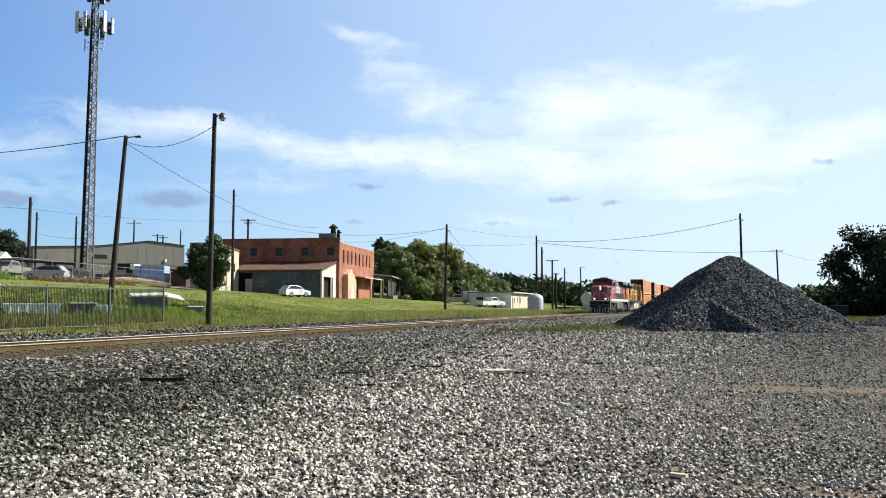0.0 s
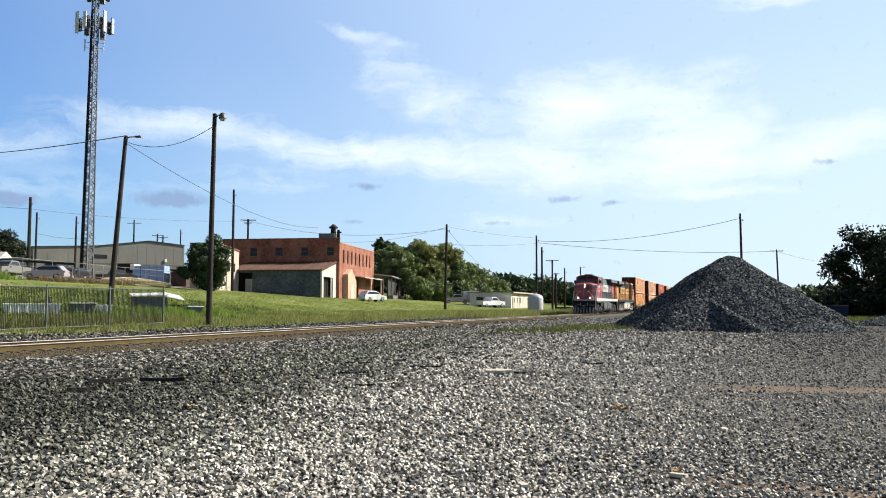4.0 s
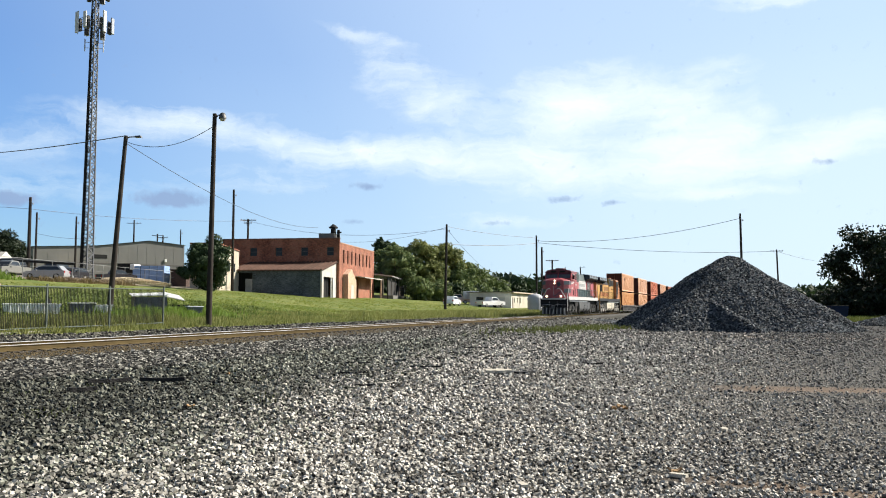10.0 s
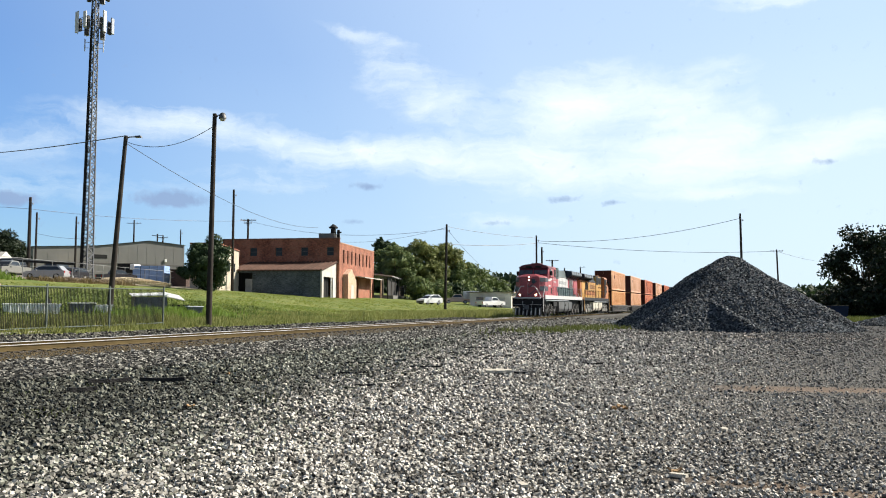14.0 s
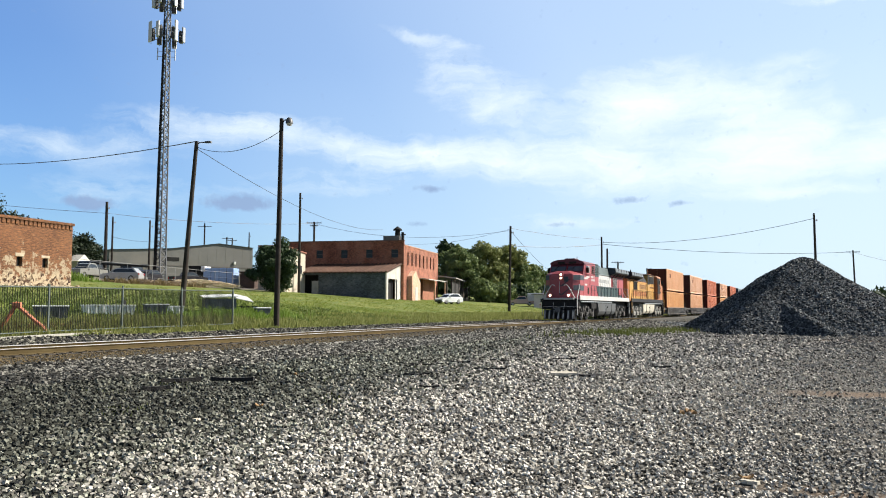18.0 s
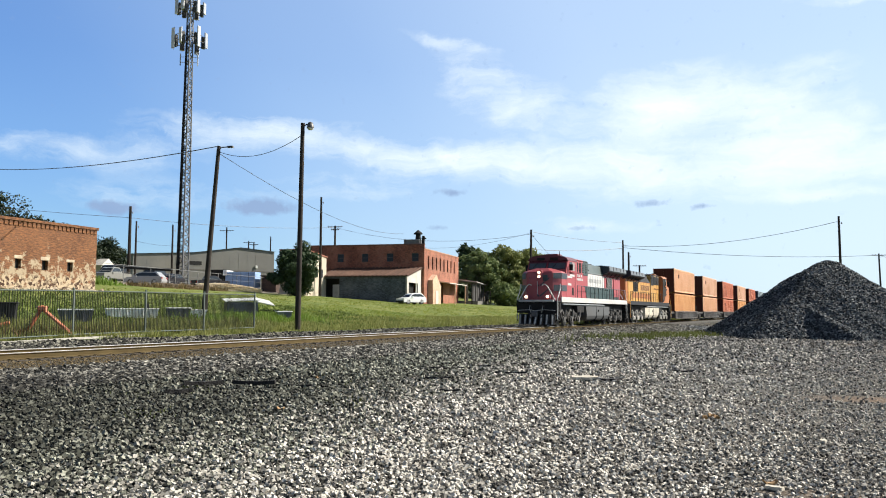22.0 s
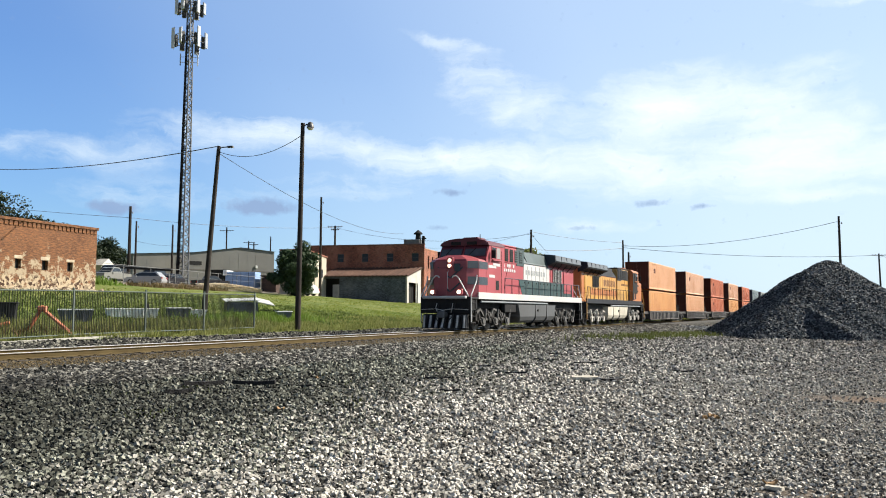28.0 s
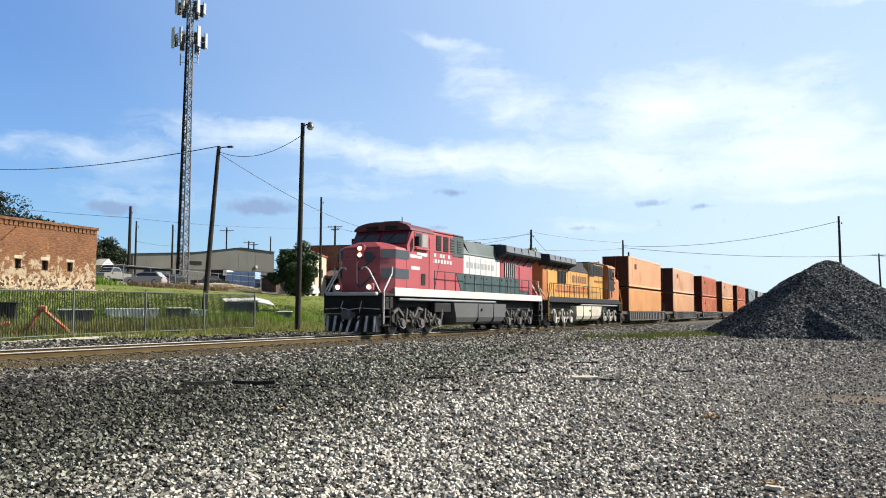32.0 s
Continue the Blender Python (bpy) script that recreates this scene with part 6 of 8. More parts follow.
def grasses():
    rng = np.random.default_rng(201)
    k = 60000
    x = np.exp(rng.uniform(math.log(16), math.log(135), k))
    y = 28.5 + rng.uniform(0, 1, k) ** 1.3 * 8
    h = rng.uniform(0.15, 0.5, k) * np.clip(1.15 - (y - 28.5) / 11, 0.35, 1) * np.clip(0.6 + bump_field(x * 0.6, y * 0.8, 3) * 0.6, 0.25, 1.2)
    blades("tall_grass", x, y, h, rng.uniform(0.008, 0.03, k) * (1 + x / 60), leaf_mat("grass_blade", (0.085, 0.125, 0.024), (0.29, 0.285, 0.1), 0.4), "tall unmown grass and weeds along the track", 202)
    k = 7000
    x, y = rng.uniform(19, 42, k), rng.uniform(28.9, 33.5, k)
    keep = bump_field(x * 0.9, y * 1.3, 5.0) + rng.normal(0, 0.35, k) > 0.05
    x, y, k = x[keep], y[keep], int(keep.sum())
    blades("fence_weeds", x, y, rng.uniform(0.3, 0.75, k), rng.uniform(0.012, 0.035, k), leaf_mat("seeding_weed", (0.07, 0.105, 0.022), (0.26, 0.25, 0.09), 0.45), "tall seeding weeds grown up along the metal fence", 211)
    k = 1500
    x, y = rng.normal(25.4, 2.0, k), rng.normal(30.6, 0.8, k)
    keep = y > 29.3
    x, y, k = x[keep], y[keep], int(keep.sum())
    blades("dry_weeds", x, y, rng.uniform(0.08, 0.4, k), rng.uniform(0.012, 0.035, k), leaf_mat("dry_weed", (0.085, 0.05, 0.022), (0.2, 0.125, 0.06), 0.3), "brown dry weeds about the fallen trestle", 215, 0.8)
    k = 900
    x, y = rng.normal(66.3, 1.7, k), rng.normal(73.2, 0.7, k)
    blades("lot_weeds", x, y, rng.uniform(0.3, 1.15, k) * np.exp(-((x - 66.5) / 3.2) ** 2), rng.uniform(0.04, 0.1, k), leaf_mat("fresh_weed", (0.10, 0.17, 0.02), (0.19, 0.27, 0.05), 0.4), "green weeds at the corner of the dirt lot", 212)
    k = 2600
    x = rng.uniform(71, 87, k)
    y = np.interp(x, [71, 75, 88], [72.6, 72.0, 72.6]) + rng.normal(0, 0.4, k)
    blades("dead_weeds", x, y, rng.uniform(0.2, 0.95, k) * np.clip(0.55 + bump_field(x * 1.3, y, 4.0) * 0.8, 0.15, 1.2), rng.uniform(0.03, 0.09, k), leaf_mat("dead_weed", (0.11, 0.075, 0.03), (0.25, 0.19, 0.09), 0.3), "brown dead weeds along the bank of the lot", 213)
    k = 22000
    x = rng.uniform(48, 135, k)
    y = rng.uniform(31, 66, k)
    keep = bump_field(x * 0.5, y * 0.9, 9.0) + rng.normal(0, 0.4, k) > 0.1
    x, y, k = x[keep], y[keep], int(keep.sum())
    blades("rough_lawn", x, y, rng.uniform(0.05, 0.16, k), rng.uniform(0.04, 0.11, k), leaf_mat("lawn_tuft", (0.12, 0.17, 0.025), (0.22, 0.24, 0.06), 0.65), "rough tufts over the green slope", 210, 2.2)
    k = 42000
    x, y = rng.uniform(20, 64, k), rng.uniform(31, 60, k)
    keep = bump_field(x * 0.7, y * 1.1, 2.0) + rng.normal(0, 0.45, k) > np.where(x < 44, -0.4, 0.1)
    x, y, k = x[keep], y[keep], int(keep.sum())
    blades("rough_grass", x, y, rng.uniform(0.08, 0.28, k), rng.uniform(0.02, 0.05, k), leaf_mat("rough_blade", (0.048, 0.082, 0.016), (0.105, 0.135, 0.032), 0.3), "rough dark green grass on the slope behind the fence", 214, 0.5)
    k = 6000
    x, y = rng.normal(46.0, 2.6, k), rng.normal(34.6, 0.9, k)
    blades("rank_weeds", x, y, rng.uniform(0.25, 0.8, k) * np.clip(0.7 + bump_field(x * 1.7, y * 2.0, 8.0) * 0.5, 0.2, 1.1), rng.uniform(0.02, 0.05, k), leaf_mat("fresh_weed", (0.10, 0.17, 0.02), (0.19, 0.27, 0.05), 0.4), "rank bright green weeds before the low shed", 209)
    k = 42000
    x = np.exp(rng.uniform(math.log(18), math.log(75), k))
    y = rng.uniform(29, 48, k)
    blades("mown_grass", x, y, rng.uniform(0.02, 0.07, k), rng.uniform(0.02, 0.05, k) * (1 + x / 70), leaf_mat("mown_blade", (0.13, 0.19, 0.03), (0.2, 0.25, 0.05), 0.5), "short green grass over the slope", 203, 1.5)
    k = 9000
    x, y = rng.normal(0, 1, k) * 4.6 + 55, rng.normal(0, 1.3, k)
    y = y + 11.6 - (x - 48) * 0.2
    keep = bump_field(x * 1.1, y * 1.6, 1.0) + rng.normal(0, 0.3, k) > 0.3
    x, y, k = x[keep], y[keep], int(keep.sum())
    blades("verge_weeds", x, y, rng.uniform(0.06, 0.36, k), rng.uniform(0.025, 0.065, k), leaf_mat("weed", (0.06, 0.09, 0.02), (0.15, 0.16, 0.05), 0.3), "low green weeds at the edge of the gravel", 204)
    k = 5000
    x, y = np.exp(rng.uniform(math.log(9), math.log(40), k)), rng.uniform(7, 13, k)
    keep = bump_field(x * 1.3, y * 1.3, 6) > 0.45
    blades("gravel_weeds", x[keep], y[keep], rng.uniform(0.02, 0.09, keep.sum()), np.full(keep.sum(), 0.012), leaf_mat("weed", (0.06, 0.09, 0.02), (0.15, 0.16, 0.05), 0.3), "sparse weeds in the dark gravel", 205)
    k = 9000
    x, y = rng.uniform(88, 135, k), rng.uniform(-22, -4, k)
    blades("far_grass", x, y, rng.uniform(0.1, 0.45, k), rng.uniform(0.04, 0.1, k), leaf_mat("lawn_blade", (0.07, 0.10, 0.02), (0.14, 0.15, 0.04), 0.3), "rough grass at the far edge of the yard", 206)
    k = 16000
    x, y = rng.uniform(86, 160, k), rng.uniform(24.5, 31, k)
    blades("lineside_grass", x, y, rng.uniform(0.2, 0.75, k), rng.uniform(0.03, 0.08, k), leaf_mat("grass_blade", (0.06, 0.11, 0.022), (0.15, 0.19, 0.05), 0.3), "rank grass beside the far track", 207)


# ---- vehicles on the lot ----
def car(name, label, m, body_col, style="suv", length=4.6):
    """A road vehicle, nose towards +x, on four wheels."""
    c = thing(name, label, "car", m)
    L, W = length, 1.85
    paint = surf("paint_%s_%d" % (style, int(1000 * sum(body_col) + 7 * body_col[0])), body_col, tuple(v * 0.92 for v in body_col), 0.8, 0.3, 0.1, 0.0, 50.0, 0.15, spec=0.5 if body_col[0] > 0.1 else 0.15)
    h = L / 2
    if style == "suv":
        low = [(-h, 0.45), (-h + 0.1, 0.3), (h - 0.1, 0.3), (h, 0.5), (h - 0.05, 0.85), (h - 1.0, 1.02), (-h + 0.05, 1.05)]
        top = [(h - 1.05, 1.0), (h - 1.75, 1.52), (h - 2.3, 1.64), (-h + 0.75, 1.62), (-h + 0.15, 1.0)]
    elif style == "pickup":
        low = [(-h, 0.55), (-h + 0.1, 0.42), (h - 0.1, 0.42), (h, 0.6), (h - 0.03, 1.05), (h - 1.3, 1.15), (-h, 1.12)]
        top = [(h - 1.35, 1.1), (h - 2.0, 1.75), (h - 2.4, 1.84), (h - 3.3, 1.82), (h - 3.7, 1.1)]
    else:
        low = [(-h, 0.5), (-h + 0.1, 0.35), (h - 0.1, 0.35), (h, 0.55), (h - 0.05, 0.95), (h - 1.0, 1.15), (-h, 1.15)]
        top = [(h - 1.0, 1.1), (h - 1.6, 1.95), (h - 2.0, 2.1), (-h + 0.2, 2.1), (-h + 0.02, 1.1)]
    part("body", Geo().prism(low, -W / 2, W / 2), paint, c)
    cab = Geo()
    ins = 0.16
    k = len(top)
    zmin = min(z for _, z in top)
    zmax = max(z for _, z in top)
    side = lambda s: [(x, s * (W / 2 - 0.02 - ins * (z - zmin) / (zmax - zmin)), z) for x, z in top]
    a, b = side(-1), side(1)
    cab.put(a + b, [tuple(range(k)), tuple(reversed(range(k, 2 * k)))] + [((i + 1) % k, i, i + k, (i + 1) % k + k) for i in range(k)])
    part("cabin", cab, paint, c)
    cx = sum(x for x, _ in top) / k
    cz = (zmin + zmax) / 2 + 0.03
    for s in (-1, 1):
        g = Geo()
        w = [(cx + (x - cx) * 0.86, cz + (z - cz) * 0.66) for x, z in top]
        pts = [(x, s * (W / 2 + 0.004 - 0.02 - ins * (z - zmin) / (zmax - zmin)), z) for x, z in w]
        g.put(pts, [tuple(range(k)) if s < 0 else tuple(reversed(range(k)))])
        part("side_window", g, GLASS, c)
        part("mirror", Geo().box(h - 1.75, h - 1.55, s * (W / 2 + 0.08) - 0.08, s * (W / 2 + 0.08) + 0.08, 1.0, 1.16, 0.03), paint, c)
        part("headlight", Geo().box(h - 0.22, h - 0.02, s * 0.68 - 0.16, s * 0.68 + 0.16, 0.66, 0.8, 0.02), surf("lamp_clear", (0.8, 0.8, 0.78), None, 5.0, 0.15), c)
        part("tail_light", Geo().box(-h - 0.02, -h + 0.12, s * 0.8 - 0.1, s * 0.8 + 0.1, 0.75, 1.0, 0.02), surf("lamp_red", (0.45, 0.02, 0.02), None, 5.0, 0.2), c)
        for wx in (h - 0.9, -h + 0.95):
            y = s * (W / 2 - 0.12)
            wh = part("wheel", Geo().tube((0, -0.12, 0), (0, 0.12, 0), 0.36, 0.36, 18), BLACK, c)
            wh.matrix_basis = pose(wx, y, 0.36)
            rim = Geo().tube((0, s * 0.10, 0), (0, s * 0.13, 0), 0.23, 0.2, 12)
            for q in range(5):
                an = q * 1.2566
                rim.tube((0.05 * math.cos(an), s * 0.13, 0.05 * math.sin(an)), (0.2 * math.cos(an), s * 0.125, 0.2 * math.sin(an)), 0.03, 0.03, 4)
            part("rim", rim, GALV, wh)
    fx, rx = top[0], top[1]
    ws = Geo().put([(fx[0] + 0.005, -W / 2 + 0.15, fx[1] + 0.06), (fx[0] + 0.005, W / 2 - 0.15, fx[1] + 0.06), (rx[0] + 0.03, W / 2 - 0.27, rx[1] - 0.03), (rx[0] + 0.03, -W / 2 + 0.27, rx[1] - 0.03)], [(0, 1, 2, 3)])
    part("windscreen", ws, GLASS, c)
    part("bumper", Geo().box(h - 0.08, h + 0.06, -W / 2 + 0.08, W / 2 - 0.08, 0.36, 0.56, 0.04), BLACK, c)
    return c


def parked_vehicles():
    car("pickup_truck", "grey-white pickup truck parked on the dirt lot", pose(76.6, 81.6, gz(76.6, 81.6), 0, 0, 192), (0.22, 0.22, 0.2), "pickup", 5.6)
    car("station_wagon", "silver-white station wagon parked on the dirt lot", pose(78.8, 78.2, gz(78.8, 78.2), 0, 0, 112), (0.34, 0.345, 0.35), "suv", 4.9)
    car("dark_van", "dark van parked in the row behind", pose(83.0, 88.5, gz(83, 88.5), 0, 0, 195), (0.025, 0.025, 0.03), "van", 5.0)
    car("dark_van", "dark van parked in the row behind", pose(88.5, 86.5, gz(88.5, 86.5), 0, 0, 195), (0.03, 0.028, 0.028), "van", 4.8)
    car("dark_car", "dark parked car half hidden behind others", pose(86.5, 81.5, gz(86.5, 81.5), 0, 0, 190), (0.03, 0.03, 0.035), "suv", 4.6)
    car("dark_truck", "dark pickup parked under the mast", pose(97.0, 83.5, gz(97, 83.5), 0, 0, -20), (0.035, 0.035, 0.04), "pickup", 5.4)
    car("pickup_truck", "white pickup parked in front of the trackside building", pose(143.6, 41.6, gz(143.6, 41.6), 0, 0, -26), (0.9, 0.9, 0.9), "pickup", 5.9)
    d = car("flatbed_truck", "pale box truck with a white body beside the trees", pose(150.5, 50.2, gz(150.5, 50.2), 0, 0, 110), (0.58, 0.43, 0.36), "pickup", 5.0)
    part("load", Geo().box(-4.2, -1.2, -0.95, 0.95, 0.9, 2.4, 0.04), surf("white_sheet", (0.75, 0.76, 0.78)), d, "white box body")


# ---- train ----
# Where the leading locomotive's nose stands, in metres along the track, second by second.
NOSE = [(0, 126.2), (1, 122.8), (2, 119.4), (3, 116.0), (6, 106.0), (7, 102.75), (8, 99.5), (9, 96.25), (10, 93.1), (11, 90.05), (12, 87.0), (13, 83.95), (14, 80.9), (17, 72.1), (18, 69.1), (19, 66.1), (20, 63.2), (21, 60.5), (22, 57.9), (23, 55.2), (24, 52.55), (25, 50.05), (28, 42.5), (29, 40.1), (30, 37.7), (31, 35.3), (32, 32.85)]
TRAIN = []          # thing, metres behind the nose, height above the rail, turn
WHEELS = []         # wheelset, its place in its thing, radius, turn of the thing
CAR_PITCH = 24.2


def wheelset_mesh(r):
    g = Geo().tube((0, -0.95, 0), (0, 0.95, 0), 0.09, 0.09, 8)
    for s in (-1, 1):
        y = s * 0.76
        g.tube((0, y - 0.065, 0), (0, y + 0.065, 0), r, r, 24)
        g.tube((0, y - s * 0.07, 0), (0, y - s * 0.10, 0), r + 0.03, r + 0.03, 24)
        g.tube((0, y + s * 0.06, 0), (0, y + s * 0.12, 0), r * 0.34, r * 0.3, 12)
        for k in range(5):
            a = k * 1.2566
            g.tube((r * 0.6 * math.cos(a), y + s * 0.05, r * 0.6 * math.sin(a)), (r * 0.6 * math.cos(a), y + s * 0.075, r * 0.6 * math.sin(a)), 0.07, 0.07, 6)
    return g.mesh("wheelset")


def loco_truck(parent, axles, r, steel, frame_mat, wheel_mesh, turn):
    """Three-axle truck: side frames with axle boxes and springs, brake rigging, wheelsets."""
    a, b = axles[0] - 0.75, axles[-1] + 0.75
    g = Geo()
    for s in (-1, 1):
        y0, y1 = sorted((s * 1.02, s * 1.2))
        out = [(a, 0.62), (a + 0.25, 0.5)]
        for c in axles:
            out += [(c - 0.42, 0.55), (c - 0.3, 0.34), (c + 0.3, 0.34), (c + 0.42, 0.55)]
        out += [(b - 0.25, 0.5), (b, 0.62), (b, 0.92), (b - 0.5, 1.02)]
        mid = (axles[1])
        out += [(mid + 0.9, 0.88), (mid, 1.02), (mid - 0.9, 0.88), (a + 0.5, 1.02), (a, 0.92)]
        g.prism(out, y0, y1)
    tr = part("truck", g, steel, parent, "heavy three-axle steel truck")
    for c in axles:
        part("traction_motor", Geo().box(c - 0.75, c + 0.45, -0.6, 0.6, 0.22, 1.15, 0.08), BLACK, tr)
    part("bolster", Geo().box(axles[0] - 0.6, axles[-1] + 0.6, -0.95, 0.95, 0.95, 1.25, 0.04), BLACK, tr)
    for s in (-1, 1):
        zig = [(a, 1.0), (axles[0] - 0.25, 1.18), (axles[0] + 0.5, 0.62), (axles[1] - 0.75, 0.6), (axles[1] - 0.2, 1.22), (axles[1] + 0.45, 1.1), (axles[1] + 0.75, 0.58), (axles[2] - 0.55, 0.62), (axles[2] - 0.05, 1.2), (b, 0.95)]
        eq = Geo()
        for p, q in zip(zig, zig[1:]):
            lo, hi = sorted((s * 1.2, s * 1.3))
            dx, dz = q[0] - p[0], q[1] - p[1]
            k = 0.055 / math.hypot(dx, dz)
            eq.prism([(p[0] + dz * k, p[1] - dx * k), (q[0] + dz * k, q[1] - dx * k), (q[0] - dz * k, q[1] + dx * k), (p[0] - dz * k, p[1] + dx * k)], lo, hi)
        part("equalizer_frame", eq, frame_mat, tr, "zigzag cast steel side frame")
        low = Geo()
        for c in axles:
            low.path([(c - 0.42, s * 1.33, 0.66), (c - 0.26, s * 1.36, 0.36), (c, s * 1.38, 0.27), (c + 0.26, s * 1.36, 0.36), (c + 0.42, s * 1.33, 0.66)], 0.035, 5)
        part("pedestal_tie", low, frame_mat, tr)
        for k in range(2):
            c = (axles[k] + axles[k + 1]) / 2
            part("brake_hanger", Geo().path([(c - 0.14, s * 1.3, 1.1), (c - 0.05, s * 1.34, 0.7), (c + 0.1, s * 1.32, 0.4), (c + 0.22, s * 1.3, 0.3)], 0.04, 5), frame_mat, tr)
            part("link_pin", Geo().tube((c + 0.02, s * 1.28, 0.92), (c + 0.02, s * 1.4, 0.92), 0.1, 0.09, 10), frame_mat, tr)
        for c in axles:
            part("bearing_cover", Geo().tube((c, s * 1.3, 0.53), (c, s * 1.42, 0.53), 0.2, 0.17, 14), frame_mat, tr)
            part("damper", Geo().tube((c + 0.3, s * 1.34, 0.6), (c + 0.42, s * 1.34, 1.2), 0.07, 0.07, 8), frame_mat, tr)
    for s in (-1, 1):
        for c in axles:
            yy = s * 1.2
            part("axle_box", Geo().box(c - 0.2, c + 0.2, min(yy, yy + s * 0.12), max(yy, yy + s * 0.12), 0.36, 0.74, 0.04), steel, tr)
            for d in (-0.36, 0.36):
                sp = Geo()
                for k in range(5):
                    sp.tube((c + d, yy - s * 0.02, 0.62 + k * 0.07), (c + d, yy - s * 0.02, 0.655 + k * 0.07), 0.11, 0.11, 10)
                part("spring", sp, steel, tr)
        for k in range(2):
            c = (axles[k] + axles[k + 1]) / 2
            part("brake_cylinder", Geo().tube((c - 0.3, s * 1.26, 0.86), (c + 0.28, s * 1.26, 0.78), 0.11, 0.11, 10), steel, tr)
            part("brake_shoe", Geo().box(c - 0.16, c + 0.16, min(s * 0.7, s * 0.84), max(s * 0.7, s * 0.84), 0.3, 0.75, 0.03), steel, tr)
            part("brake_rod", Geo().path([(c - 0.5, s * 1.25, 0.5), (c, s * 1.27, 0.62), (c + 0.5, s * 1.25, 0.48)], 0.03), steel, tr)
        part("sand_pipe", Geo().path([(a + 0.2, s * 1.1, 1.3), (a + 0.1, s * 1.05, 0.6), (a + 0.16, s * 0.8, 0.12)], 0.03), steel, tr)
    for c in axles:
        w = new("wheelset", wheel_mesh)
        w.parent = tr
        WHEELS.append((w, (c, 0, r), r, turn))
    return tr


def slanted(x0, x1, z0, z1, skew, y, t=0.012):
    """A thin painted panel on a side wall, its ends slanting by skew."""
    lo, hi = sorted((y, y + (t if y > 0 else -t)))
    return Geo().prism([(x0, z0), (x1, z0), (x1 + skew, z1), (x0 + skew, z1)], lo, hi)


def locomotive(label, pal, lead, turn):
    L = thing("locomotive", label, "locomotive", group="locomotives")
    steel, frm = pal["steel"], pal["truck"]
    body, roof = pal["body"], pal["roof"]
    r = 0.53
    wm = wheelset_mesh(r)
    wm.materials.append(surf("wheel_steel", (0.13, 0.12, 0.11), (0.2, 0.19, 0.18), 3.0, 0.5, 0.6, 0.1, 40.0))
    # underframe
    part("underframe", Geo().box(-0.95, 20.6, -1.05, 1.05, 1.2, 1.72, 0.04), BLACK, L)
    part("walkway", Geo().box(-1.0, 20.65, -1.5, 1.5, 1.72, 1.84, 0.02), steel, L)
    for s in (-1, 1):
        y0, y1 = sorted((s * 1.44, s * 1.52))
        part("sill", Geo().box(0.05, 20.65, y0, y1, 1.74, 2.12, 0.015), pal["sill"], L, pal["sill_label"])
    # nose: chamfered front, sloping top
    ring = lambda z, f, w, front=0.98, back=1.75: [(-0.42 + f, -front, z), (-0.42 + f, front, z), (0.12 + f * 0.6, w, z), (back, w, z), (back, -w, z), (0.12 + f * 0.6, -w, z)][::-1]
    nose = Geo().loft([ring(1.84, 0, 1.49), ring(3.5, 0.02, 1.49), ring(3.84, 0.05, 1.49), ring(3.95, 0.14, 1.42, 0.9), ring(4.2, 0.55, 0.6, 0.42)])
    part("nose", nose, body, L, pal["nose_label"])
    part("nose_door", Geo().box(-0.47, -0.41, 0.18, 0.74, 1.95, 3.45, 0.02), body, L)
    if lead:
        part("nose_panel", Geo().box(-0.465, -0.4, -0.62, -0.26, 3.28, 3.7, 0.02), pal["stripe"], L, "dark square nose panel")
    part("nose_grab", Geo().path([(-0.47, 0.1, 2.3), (-0.56, 0.1, 2.35), (-0.56, 0.1, 3.2), (-0.45, 0.1, 3.3)], 0.018), pal["rails"], L)
    for s in (-1, 1):
        for z0, z1 in ((2.54, 2.98), (3.43, 3.84)):
            if pal["stripe"]:
                part("stripe", slanted(0.16, 1.4, z0, z1, 0.0, s * 1.492), pal["stripe"], L)
                w = Geo().put([(-0.42, s * 1.04, z0), (0.10, s * 1.485, z0), (0.115, s * 1.485, z1), (-0.41, s * 1.04, z1)], [(0, 1, 2, 3) if s > 0 else (3, 2, 1, 0)])
                w.v = [(x - 0.012, y + s * 0.012, z) for x, y, z in w.v]
                part("stripe", w, pal["stripe"], L)
    if pal["stripe"]:
        chev = Geo()
        for s in (-1, 1):
            for k in range(2):
                z = 3.35 - k * 0.75
                chev.put([(-0.435, s * 0.02, z - 0.5), (-0.435, s * 0.76, z + 0.1), (-0.435, s * 0.76, z + 0.2), (-0.435, s * 0.02, z - 0.38)], [(0, 1, 2, 3) if s < 0 else (3, 2, 1, 0)])
        part("nose_chevron", chev, pal["stripe"], L)
    # headlights
    part("headlight_housing", Geo().box(-0.5, -0.28, -0.2, 0.2, 3.42, 4.06, 0.06), body, L)
    for z in (3.58, 3.88):
        part("headlight", Geo().tube((-0.54, 0, z), (-0.49, 0, z), 0.09, 0.09, 16), pal["lamp"], L, "bright round headlight" if lead else "unlit headlight")
    # cab
    w = 1.5
    cab = Geo().put([], [])
    prof = [(1.2, 1.84), (4.0, 1.84), (4.0, 4.92), (1.75, 4.92), (1.2, 4.1)]
    cab.prism(prof, -w, w)
    part("cab", cab, body, L, pal["cab_label"])
    top = [(-1.53, 4.84), (1.53, 4.84), (1.5, 4.95), (1.3, 5.1), (0.9, 5.21), (0.4, 5.26), (-0.4, 5.26), (-0.9, 5.21), (-1.3, 5.1), (-1.5, 4.95)]
    part("cab_roof", Geo().prism_x(top, 1.5, 4.05), pal["cab_roof"], L)
